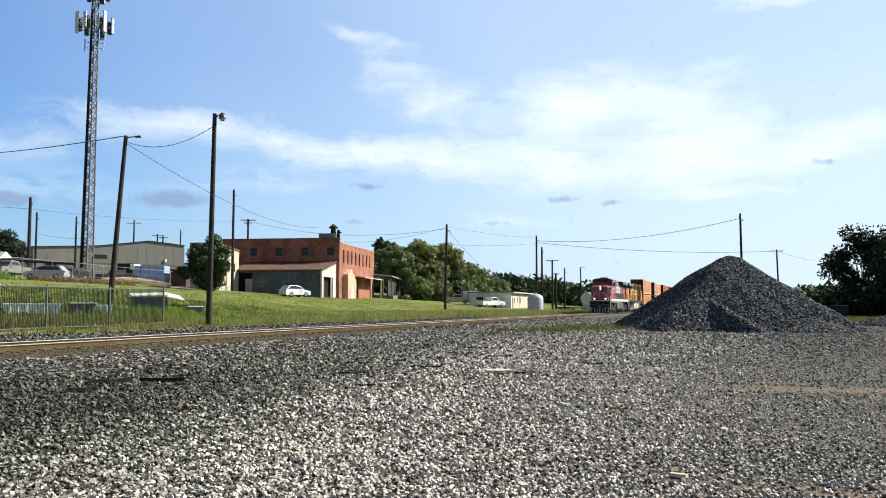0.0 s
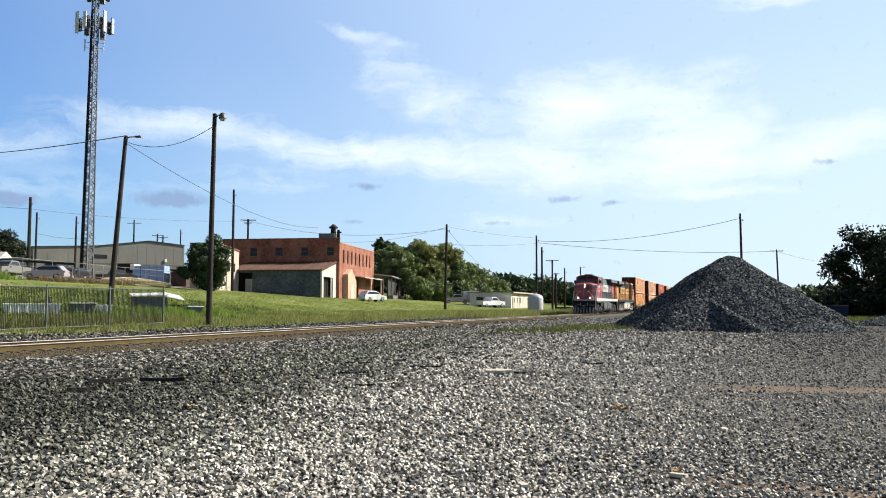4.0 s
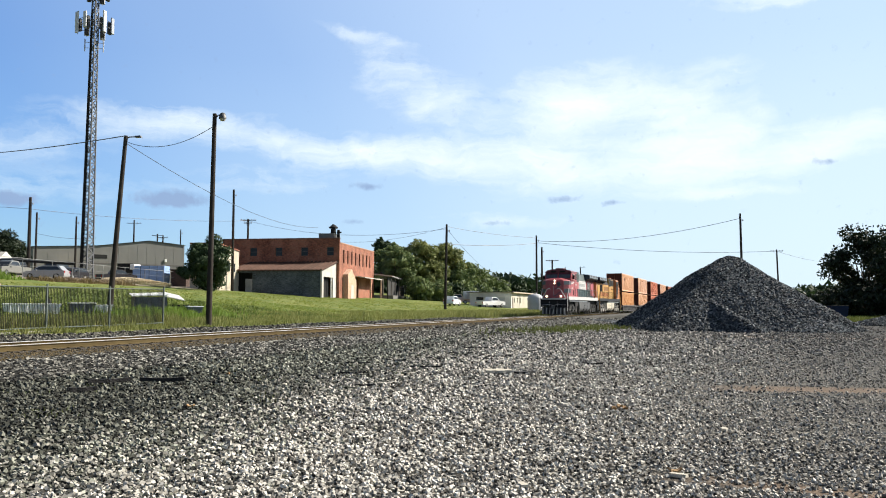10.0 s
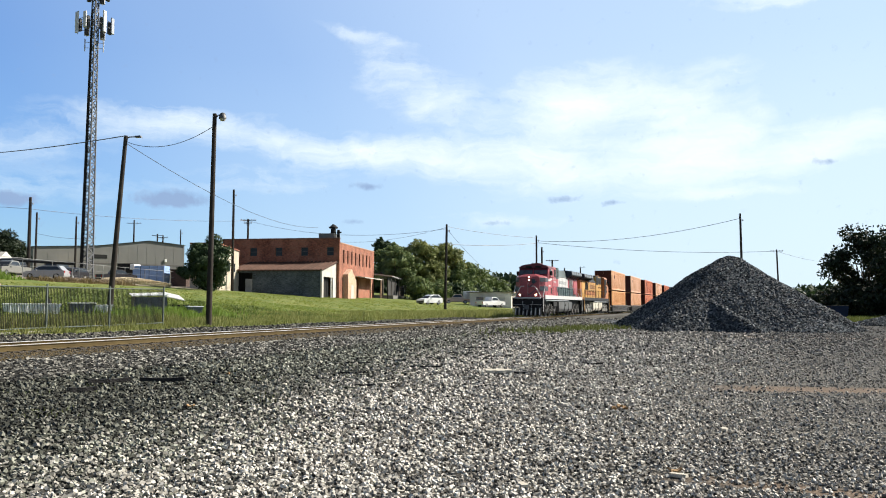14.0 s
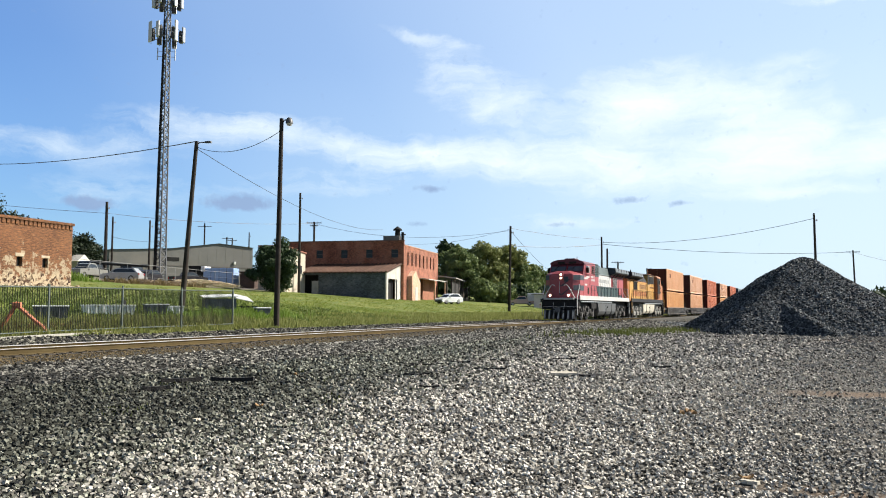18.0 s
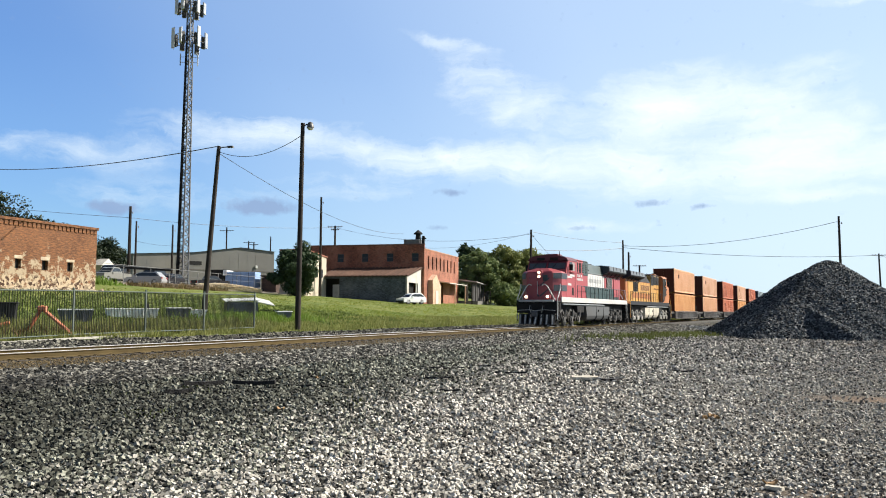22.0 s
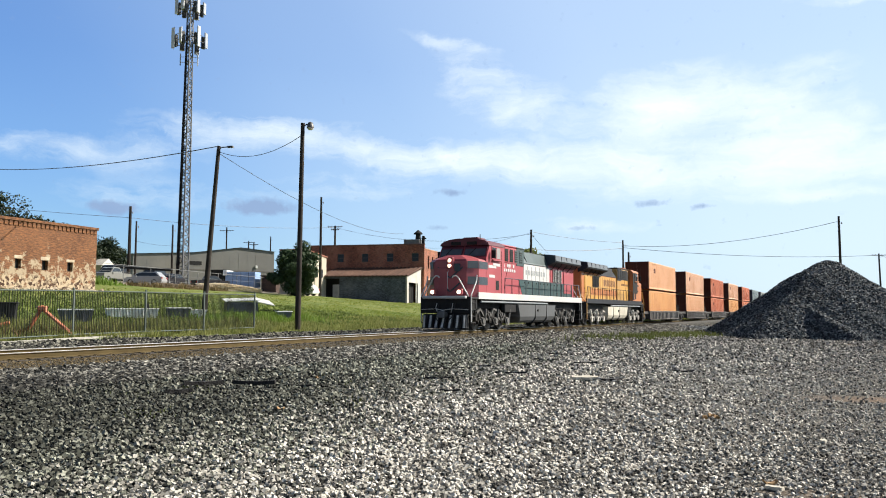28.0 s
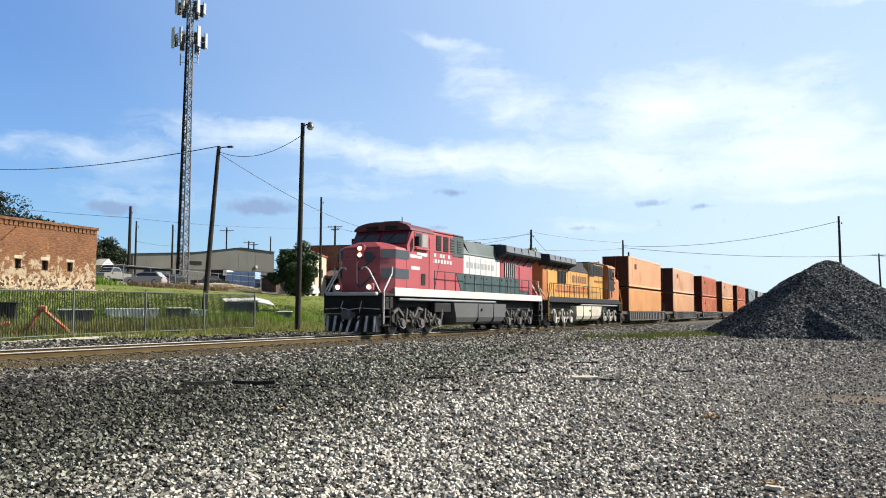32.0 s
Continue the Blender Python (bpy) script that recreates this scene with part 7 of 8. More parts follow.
    brow = Geo().hexa([(1.5, -1.48, 4.84), (1.8, -1.48, 4.84), (1.8, 1.48, 4.84), (1.5, 1.48, 4.84)], [(1.56, -1.0, 5.13), (1.8, -1.0, 5.17), (1.8, 1.0, 5.17), (1.56, 1.0, 5.13)])
    part("brow", brow, pal["cab_roof"], L)
    for s in (-1, 1):
        part("number_board", Geo().hexa([(1.44, s * 0.5 - 0.3, 4.88), (1.52, s * 0.5 - 0.3, 4.88), (1.52, s * 0.5 + 0.3, 4.88), (1.44, s * 0.5 + 0.3, 4.88)], [(1.44, s * 0.5 - 0.3, 5.06), (1.52, s * 0.5 - 0.3, 5.06), (1.52, s * 0.5 + 0.3, 5.06), (1.44, s * 0.5 + 0.3, 5.06)]), BLACK, L)
    slope = lambda z: 1.2 + (z - 4.1) * (0.55 / 0.82) - 0.02
    for y0, y1 in ((-1.38, -0.1), (0.1, 1.38)):
        z0, z1 = 4.22, 4.78
        fr = Geo().hexa([(slope(z0) - 0.03, y0 - 0.05, z0 - 0.05), (slope(z0) + 0.05, y0 - 0.05, z0 - 0.05), (slope(z0) + 0.05, y1 + 0.05, z0 - 0.05), (slope(z0) - 0.03, y1 + 0.05, z0 - 0.05)],
                        [(slope(z1) - 0.03, y0 - 0.05, z1 + 0.05), (slope(z1) + 0.05, y0 - 0.05, z1 + 0.05), (slope(z1) + 0.05, y1 + 0.05, z1 + 0.05), (slope(z1) - 0.03, y1 + 0.05, z1 + 0.05)])
        f = part("window_frame", fr, pal["cab_roof"], L)
        # paler tint stands for sky reflected in the windscreen
        part("windscreen", Geo().put([(slope(z0) - 0.045, y0, z0), (slope(z0) - 0.045, y1, z0), (slope(z1) - 0.045, y1, z1), (slope(z1) - 0.045, y0, z1)], [(3, 2, 1, 0)]), pane_glass("screen_glass", (0.06, 0.068, 0.075)), f, "dark windscreen pane")
        part("wiper", Geo().tube((slope(4.7) - 0.07, (y0 + y1) / 2, 4.7), (slope(4.3) - 0.07, (y0 + y1) / 2 + 0.3, 4.3), 0.015, 0.015, 4), BLACK, f)
    for s in (-1, 1):
        y = s * w
        yo = y + s * 0.03
        fr = part("side_window_frame", Geo().box(1.95, 3.35, min(y, yo), max(y, yo), 4.06, 4.8, 0.01), body if lead else BLACK, L)
        if not lead:
            part("cab_side_panel", Geo().box(2.0, 4.01, min(y, y + s * 0.012), max(y, y + s * 0.012), 2.85, 4.88), BLACK, L, "black panel round the cab windows")
            part("cab_door", Geo().box(3.45, 4.02, min(y, yo), max(y, yo), 2.2, 4.75, 0.02), BLACK, L, "open dark cab doorway")
        for x0, x1 in ((2.03, 2.62), (2.7, 3.27)):
            part("side_window", Geo().box(x0, x1, min(yo, yo + s * 0.01), max(yo, yo + s * 0.01), 4.12, 4.74), GLASS if x0 < 2.5 else pal["pale"], fr)
        part("armrest", Geo().box(1.95, 3.3, min(yo, yo + s * 0.1), max(yo, yo + s * 0.1), 3.96, 4.04, 0.02), body, L)
        part("mirror", Geo().box(1.75, 1.9, min(yo + s * 0.05, yo + s * 0.3), max(yo + s * 0.05, yo + s * 0.3), 4.1, 4.55, 0.02), BLACK, L)
        part("side_hatch", Geo().box(2.65, 3.1, min(y, y + s * 0.02), max(y, y + s * 0.02), 2.3, 2.85, 0.01), BLACK, L)
        part("cab_door_seam", Geo().box(3.5, 3.53, min(y, y + s * 0.015), max(y, y + s * 0.015), 1.95, 4.6), steel, L)
        for k, (x0, x1, z) in enumerate(((1.5, 2.7, 3.55), (1.6, 2.5, 3.0), (2.2, 3.3, 3.68))):
            part("lettering_bar", Geo().box(x0, x1, min(y, y + s * 0.012), max(y, y + s * 0.012), z, z + 0.16), pal["letter"], L)
    # electrical cabinet with tall vents
    part("equipment_hood", Geo().box(4.0, 8.6, -1.08, 1.08, 1.84, 5.03, 0.05), pal["equip"], L)
    part("equipment_roof", Geo().box(4.1, 7.2, -1.1, 1.1, 5.03, 5.14, 0.04), body if lead else roof, L)
    part("equipment_roof", Geo().box(7.2, 8.6, -1.1, 1.1, 5.03, 5.14, 0.04), pal["hood_top"], L)
    for s in (-1, 1):
        y = s * 1.08
        part("vent_panel", Geo().box(4.4, 7.2, min(y, y + s * 0.03), max(y, y + s * 0.03), 4.05, 4.97, 0.01), pal["vent"], L)
        part("vent_panel", Geo().box(7.2, 8.56, min(y, y + s * 0.03), max(y, y + s * 0.03), 3.95, 5.02, 0.01), pal["hood_top"], L)
        for k in range(4):
            x = 5.1 + k * 0.86
            v = part("vent", Geo().box(x, x + 0.6, min(y, y + s * 0.05), max(y, y + s * 0.05), 4.12, 4.9, 0.01), BLACK if k < 2 else pal["hood_top"], L)
            for q in range(5):
                part("louvre", Geo().box(x + 0.04, x + 0.46, min(y + s * 0.05, y + s * 0.07), max(y + s * 0.05, y + s * 0.07), 4.18 + q * 0.14, 4.22 + q * 0.14), steel, v)
        for k in range(8):
            part("lettering_bar", Geo().box(4.25 + k * 0.36, 4.5 + k * 0.36, min(y, y + s * 0.014), max(y, y + s * 0.014), 3.5, 3.68), pal["letter2"], L)
            if lead and k not in (3, 6):
                part("lettering_bar", Geo().box(4.2 + k * 0.34, 4.46 + k * 0.34, min(y, y + s * 0.014), max(y, y + s * 0.014), 3.78, 3.97), pal["letter2"], L)
        part("seam", slanted(4.9, 4.93, 2.0, 4.2, 0.9, s * 1.08, 0.014), pal["seam"], L)
    # engine hood
    part("engine_hood", Geo().prism_x([(-0.98, 1.84), (0.98, 1.84), (0.98, 4.15), (0.7, 4.6), (-0.7, 4.6), (-0.98, 4.15)], 8.6, 20.2), pal["hood"], L)
    part("engine_roof", Geo().prism_x([(-0.98, 4.15), (-0.72, 4.6), (0.72, 4.6), (0.98, 4.15), (1.0, 4.2), (0.75, 4.66), (-0.75, 4.66), (-1.0, 4.2)][::-1], 8.6, 14.0), pal["hood_top"], L)
    part("exhaust_housing", Geo().hexa([(9.6, -0.95, 4.3), (13.9, -0.95, 4.3), (13.9, 0.95, 4.3), (9.6, 0.95, 4.3)], [(9.3, -0.75, 4.98), (13.8, -0.75, 4.98), (13.8, 0.75, 4.98), (9.3, 0.75, 4.98)]), pal["hood_top"], L)
    part("exhaust_stack", Geo().box(9.7, 10.5, -0.3, 0.3, 4.98, 5.12, 0.03), BLACK, L)
    for s in (-1, 1):
        y = s * 0.98
        if pal["low"]:
            part("paint_panel", slanted(8.62, 19.6, 1.9, 3.08, 0.0, s * 0.985), pal["low"], L, pal["low_label"])
            part("paint_panel", Geo().prism([(8.45, 1.9), (8.57, 1.9), (8.57, 3.1), (7.6, 3.1)], min(s * 1.082, s * 1.098), max(s * 1.082, s * 1.098)), pal["low"], L)
            part("paint_panel", slanted(8.62, 14.2, 3.1, 4.14, 0.0, s * 0.985), pal["mid"], L, pal["mid_label"])
        else:
            part("paint_panel", slanted(8.7, 19.4, 3.0, 4.1, 0.0, s * 0.985), pal["mid"], L, pal["mid_label"])
            part("stripe_band", slanted(8.7, 19.4, 2.1, 2.45, 0.0, s * 0.985), pal["stripe2"], L)
        for k in range(14):
            x = 8.8 + k * 0.8
            part("hood_door_seam", Geo().box(x, x + 0.025, min(y + s * 0.014, y + s * 0.03), max(y + s * 0.014, y + s * 0.03), 1.95, 4.05), surf("seam_pale", (0.26, 0.26, 0.25)) if lead and k < 7 else pal["seam"], L)
            part("door_latch", Geo().box(x + 0.1, x + 0.16, min(y + s * 0.014, y + s * 0.045), max(y + s * 0.014, y + s * 0.045), 2.9, 3.0), steel, L)
        for k, x in enumerate((9.2, 9.72, 10.24, 10.76, 11.28, 11.8, 12.32, 12.84)):
            part("lettering_bar", Geo().box(x, x + (0.38 if k % 3 else 0.3), min(y + s * 0.014, y + s * 0.022), max(y + s * 0.014, y + s * 0.022), 3.45 if lead else 3.3, 3.78 if lead else 3.85), pal["letter3"], L)
        part("radiator_screen", Geo().box(15.0, 17.0, min(y + s * 0.014, y + s * 0.05), max(y + s * 0.014, y + s * 0.05), 3.15, 4.05, 0.01), BLACK, L)
        part("blower_screen", Geo().box(17.6, 19.3, min(y + s * 0.014, y + s * 0.05), max(y + s * 0.014, y + s * 0.05), 2.4, 3.9, 0.01), body if lead else pal["mid"], L)
        for k in range(6):
            part("screen_bar", Geo().box(15.0 + k * 0.36, 15.06 + k * 0.36, min(y + s * 0.05, y + s * 0.08), max(y + s * 0.05, y + s * 0.08), 3.15, 4.05), pal["mid"] if lead else pal["vent"], L)
        # radiator wing
        wing = [(s * 0.72, 4.22), (s * 1.5, 4.52), (s * 1.55, 4.62), (s * 1.5, 5.02), (s * 0.72, 5.1)]
        part("radiator_wing", Geo().prism_x(wing if s > 0 else wing[::-1], 13.9, 20.4), roof, L, "overhanging dark radiator wing")
        # paler panel: the sunlit side of the wing put into its colour
        part("wing_panel", Geo().prism_x([(s * 1.556, 4.63), (s * 1.566, 4.63), (s * 1.512, 5.02), (s * 1.502, 5.02)][::s], 14.05, 20.3), surf("wing_lit_grey", (0.14, 0.16, 0.18), (0.11, 0.125, 0.14), 0.8, 0.5, 0.1, 0.05, 20.0, 0.3), L, "grey face of the wing, toned as if sunlit")
        for k in range(4):
            part("wing_seam", Geo().box(15.3 + k * 1.3, 15.34 + k * 1.3, min(s * 1.5, s * 1.572), max(s * 1.5, s * 1.572), 4.62, 4.98), roof, L)
        wl = Geo()
        for k in range(5):
            wl.tube((14.6 + k * 1.3, s * 0.98, 4.0), (14.6 + k * 1.3, s * 1.4, 4.48), 0.03, 0.03, 4)
        part("wing_brace", wl, steel, L)
    part("radiator_top", Geo().box(13.9, 20.4, -0.74, 0.74, 4.55, 5.09, 0.03), roof, L)
    part("rear_wall", Geo().box(20.2, 20.3, -0.95, 0.95, 1.84, 4.4, 0.02), body, L)
    part("horn", Geo().tube((12.9, 0, 5.12), (13.5, 0, 5.12), 0.05, 0.1, 10).tube((12.9, 0.2, 5.16), (13.4, 0.2, 5.16), 0.05, 0.09, 10).tube((13.1, 0.1, 4.98), (13.1, 0.1, 5.15), 0.04), BLACK, L)
    part("antenna_dome", Geo().loft([[Vector((2.6 + q * math.cos(a), q * math.sin(a), z)) for a in (2 * math.pi * i / 12 for i in range(12))] for q, z in ((0.45, 4.97), (0.42, 5.07), (0.25, 5.13), (0.1, 5.15))], True, True), BLACK, L)
    part("beacon", Geo().tube((4.6, -0.5, 5.06), (4.6, -0.5, 5.24), 0.06, 0.05, 8), BLACK, L)
    for s in (-1, 1):
        part("side_pipe", Geo().path([(0.6, s * 1.42, 1.6), (12.4, s * 1.42, 1.6), (12.6, s * 1.42, 1.3)], 0.06, 8), surf("pipe_grey", (0.2, 0.225, 0.24), (0.14, 0.16, 0.17), 1.5, 0.6), L, "grey air pipe below the walkway")
        part("cable_tray", Geo().box(4.4, 6.3, min(s * 1.1, s * 1.4), max(s * 1.1, s * 1.4), 1.0, 1.5, 0.04), BLACK, L)
        part("sand_box", Geo().box(-0.75, 0.0, min(s * 1.15, s * 1.46), max(s * 1.15, s * 1.46), 1.15, 1.7, 0.04), BLACK, L)
        for k in range(2):
            part("roof_hatch", Geo().box(5.0 + k * 1.6, 6.1 + k * 1.6, min(s * 0.25, s * 0.85), max(s * 0.25, s * 0.85), 5.13, 5.2, 0.03), roof, L)
    for k in range(3):
        part("lifting_lug", Geo().box(8.9 + k * 2.3, 9.05 + k * 2.3, -0.06, 0.06, 4.97, 5.12, 0.02), BLACK, L)
    part("cab_antenna", Geo().tube((2.2, -0.7, 5.2), (2.2, -0.7, 5.55), 0.03, 0.02, 6).tube((3.3, 0.5, 5.2), (3.3, 0.5, 5.48), 0.05, 0.04, 6), BLACK, L)
    part("cab_cooler", Geo().box(2.4, 3.6, -0.5, 0.5, 5.2, 5.4, 0.06), pal["cab_roof"], L)
    # fuel tank
    tk = [(-1.52, 1.5), (-1.52, 0.62), (-1.3, 0.36), (1.3, 0.36), (1.52, 0.62), (1.52, 1.5)]
    slab = lambda z, x0, x1, w: [(x0, -w, z), (x1, -w, z), (x1, w, z), (x0, w, z)]
    part("fuel_tank", Geo().loft([slab(0.36, 7.15, 13.5, 1.2), slab(0.5, 7.0, 13.6, 1.38), slab(0.75, 6.75, 13.75, 1.5), slab(1.5, 6.4, 13.9, 1.52)]), pal["tank"], L, pal["tank_label"])
    for x in (9.6, 11.9):
        part("tank_strap", Geo().prism_x([(a * 1.008, b - (0.012 if b < 0.5 else 0)) for a, b in tk], x, x + 0.06), steel, L)
    for s in (-1, 1):
        part("filler_cap", Geo().tube((10.1, s * 1.5, 1.15), (10.1, s * 1.58, 1.15), 0.08, 0.08, 10), steel, L)
        part("air_reservoir", Geo().tube((6.6, s * 1.2, 1.52), (9.6, s * 1.2, 1.52), 0.14, 0.14, 12), steel, L)
    loco_truck(L, (1.1, 3.0, 4.9), r, steel, frm, wm, turn)
    loco_truck(L, (14.8, 16.7, 18.6), r, steel, frm, wm, turn)
    # ends: pilot, steps, coupler, hoses, handrails
    for end, sg in ((-1.0, -1), (20.65, 1)):
        part("pilot_plate", Geo().box(min(end, end + sg * 0.08), max(end, end + sg * 0.08), -1.5, 1.5, 0.95, 1.86, 0.02), BLACK, L)
        plow = part("snow_plow", Geo().box(min(end - sg * 0.04, end + sg * 0.02), max(end - sg * 0.04, end + sg * 0.02), -1.35, 1.35, 0.14, 0.93), steel, L, "dark ribbed snow plow")
        for k in range(7):
            pl = Geo()
            y = -1.2 + k * 0.4
            d = 0.55 - abs(y) * 0.25
            pl.hexa([(end, y - 0.13, 0.16), (end + sg * d, y - 0.1, 0.16), (end + sg * d, y + 0.1, 0.16), (end, y + 0.13, 0.16)][::sg], [(end, y - 0.13, 0.86), (end + sg * 0.16, y - 0.09, 0.86), (end + sg * 0.16, y + 0.09, 0.86), (end, y + 0.13, 0.86)][::sg])
            part("plow_blade", pl, pal["plow"], plow)
            part("blade_edge", Geo().path([(end + sg * d, y, 0.17), (end + sg * (d * 0.45 + 0.1), y, 0.5), (end + sg * 0.17, y, 0.84)], 0.06, 5), pal["edge"], plow)
        cp = Geo().box(min(end, end + sg * 0.55), max(end, end + sg * 0.55), -0.14, 0.14, 0.78, 1.02, 0.03).box(min(end + sg * 0.45, end + sg * 0.72), max(end + sg * 0.45, end + sg * 0.72), -0.22, 0.2, 0.7, 1.1, 0.05)
        part("coupler", cp, pal["tank"] if lead else steel, L)
        part("cut_lever", Geo().path([(end + sg * 0.12, -1.4, 1.15), (end + sg * 0.2, -0.5, 1.2), (end + sg * 0.4, 0, 1.12), (end + sg * 0.2, 0.5, 1.2), (end + sg * 0.12, 1.4, 1.15)], 0.022), pal["edge"], L)
        for s in (-1, 1):
            part("air_hose", Geo().path([(end + sg * 0.05, s * 0.5, 0.95), (end + sg * 0.3, s * 0.45, 0.7), (end + sg * 0.42, s * 0.25, 0.5)], 0.03), steel, L)
            for k in range(3):
                part("jumper_hose", Geo().path([(end + sg * 0.1, s * (0.35 + k * 0.13), 1.5), (end + sg * 0.24, s * (0.36 + k * 0.13), 1.25), (end + sg * 0.16, s * (0.3 + k * 0.1), 1.0)], 0.024, 5), pal["edge"] if k == 1 else steel, L)
            st = end - sg * 0.35
            for k in range(4):
                z = 0.42 + k * 0.36
                part("step", Geo().box(st - 0.3, st + 0.3, min(s * 1.12, s * 1.5), max(s * 1.12, s * 1.5), z, z + 0.05, 0.01), steel, L)
            for d in (-0.32, 0.3):
                part("step_stringer", Geo().box(st + d, st + d + 0.03, min(s * 1.46, s * 1.5), max(s * 1.46, s * 1.5), 0.38, 1.8), steel, L)
            part("end_handrail", Geo().path([(end - sg * 0.05, s * 1.5, 0.5), (end - sg * 0.05, s * 1.5, 1.95), (end - sg * 0.75, s * 1.5, 2.7), (end - sg * 0.82, s * 1.5, 3.05)], 0.038), pal["rails"], L, pal["rail_label"])
            part("end_handrail", Geo().path([(end, s * 1.34, 1.15), (end, s * 1.34, 1.9), (end, s * 0.78, 2.86), (end, s * 0.62, 3.0), (end, s * 0.44, 2.98), (end, s * 0.4, 2.9)], 0.036), pal["rails"], L)
            part("ditch_light_housing", Geo().box(min(end + sg * 0.02, end - sg * 0.2), max(end + sg * 0.02, end - sg * 0.2), s * 0.8 - 0.17, s * 0.8 + 0.17, 1.95, 2.3, 0.05), body, L)
            part("ditch_light", Geo().tube((end + sg * 0.03, s * 0.8, 2.12), (end + sg * 0.07, s * 0.8, 2.12), 0.1, 0.1, 16), pal["lamp"] if sg < 0 else BLACK, L, "glowing ditch light" if lead and sg < 0 else "")
        part("anticlimber", Geo().box(min(end, end + sg * 0.3), max(end, end + sg * 0.3), -1.3, 1.3, 1.74, 1.9, 0.04), surf("anticlimber", (0.5, 0.5, 0.49), None, 2.0, 0.6) if lead else steel, L)
    for s in (-1, 1):
        y = s * 1.47
        part("handrail", Geo().path([(4.2, y, 2.12), (4.2, y, 3.05), (20.2, y, 3.05), (20.5, y, 2.12)], 0.024), pal["rails2"], L)
        for k in range(12):
            x = 5.4 + k * 1.27
            part("stanchion", Geo().tube((x, y, 1.84), (x, y, 3.05), 0.022, 0.022, 5), pal["rails2"], L)
    TRAIN.append((L, 0 if turn == 0 else 42.7, 0, turn))
    return L


def both_locomotives():
    red = surf("loco_red", (0.38, 0.08, 0.09), (0.33, 0.066, 0.076), 0.6, 0.42, 0.0, 0.02, 30.0, 0.25, (0.2, 0.034, 0.036))
    white = surf("loco_white", (0.58, 0.575, 0.56), (0.5, 0.49, 0.47), 0.7, 0.45, 0.0, 0.02, 30.0, 0.3, (0.45, 0.42, 0.38))
    green = surf("loco_green", (0.042, 0.08, 0.08), (0.03, 0.06, 0.062), 0.7, 0.45, 0.0, 0.02, 30.0, 0.3)
    band = surf("loco_band", (0.045, 0.06, 0.075), None, 0.7, 0.45)
    dark = surf("loco_dark", (0.02, 0.02, 0.021), (0.035, 0.033, 0.03), 1.5, 0.7, 0.1, 0.1, 25.0, 0.4, (0.07, 0.06, 0.05), spec=0.2)
    grey = surf("truck_grey", (0.13, 0.127, 0.12), (0.04, 0.039, 0.036), 1.5, 0.7, 0.1, 0.15, 25.0, 0.5, (0.07, 0.06, 0.05))
    wing = surf("wing_blue", (0.022, 0.03, 0.038), (0.016, 0.022, 0.028), 0.8, 0.55, 0.1, 0.05, 20.0, 0.3)
    maroon = surf("cab_roof_red", (0.11, 0.016, 0.028), None, 1.0, 0.5)
    locomotive("large red, white and green diesel locomotive with lit headlights", dict(
        steel=dark, truck=grey, body=red, roof=wing, hood=red, sill=white, sill_label="white side sill", nose_label="red wide nose", cab_label="red driver's cab",
        equip=red, letter3=surf("letter_slate", (0.3, 0.32, 0.32)), hood_top=surf("hood_green", (0.055, 0.085, 0.083), (0.038, 0.06, 0.06), 0.7, 0.5, 0.0, 0.03, 25.0, 0.35, (0.12, 0.14, 0.13)),
        stripe=band, stripe2=band, cab_roof=maroon, vent=red, seam=surf("seam_red", (0.12, 0.02, 0.026)), low=green, low_label="dark green lower hood panel", mid=white, mid_label="white hood panel",
        letter=white, letter2=surf("letter_grey", (0.55, 0.56, 0.55)), tank=surf("tank_grey", (0.1, 0.105, 0.11), (0.075, 0.08, 0.082), 0.9, 0.6, 0.1, 0.05, 20.0, 0.3), tank_label="grey fuel tank", rails=white, rail_label="white handrail", rails2=band,
        plow=surf("plow_grey", (0.05, 0.05, 0.052), (0.03, 0.03, 0.03), 2.0, 0.45, 0.2, 0.1, 25.0, 0.5, (0.16, 0.155, 0.145)), edge=surf("worn_edge", (0.62, 0.6, 0.56), (0.3, 0.29, 0.27), 3.0, 0.6, 0.1), pale=surf("pale_pane", (0.3, 0.3, 0.29)), lamp=glow("lamp_glow", (1.0, 0.88, 0.6), 2.6)), True, 0)
    orange = surf("loco_orange", (0.46, 0.17, 0.055), (0.39, 0.135, 0.042), 0.6, 0.45, 0.0, 0.02, 30.0, 0.35, (0.3, 0.12, 0.05))
    yellow = surf("loco_yellow", (0.58, 0.32, 0.075), (0.5, 0.26, 0.06), 0.6, 0.45, 0.0, 0.02, 30.0, 0.3)
    silver = surf("truck_silver", (0.5, 0.48, 0.43), (0.36, 0.34, 0.3), 1.2, 0.6, 0.2, 0.1, 25.0, 0.5, (0.14, 0.12, 0.10))
    black = surf("roof_black", (0.022, 0.025, 0.03), (0.034, 0.036, 0.042), 0.8, 0.7, 0.0, 0.05, spec=0.15)
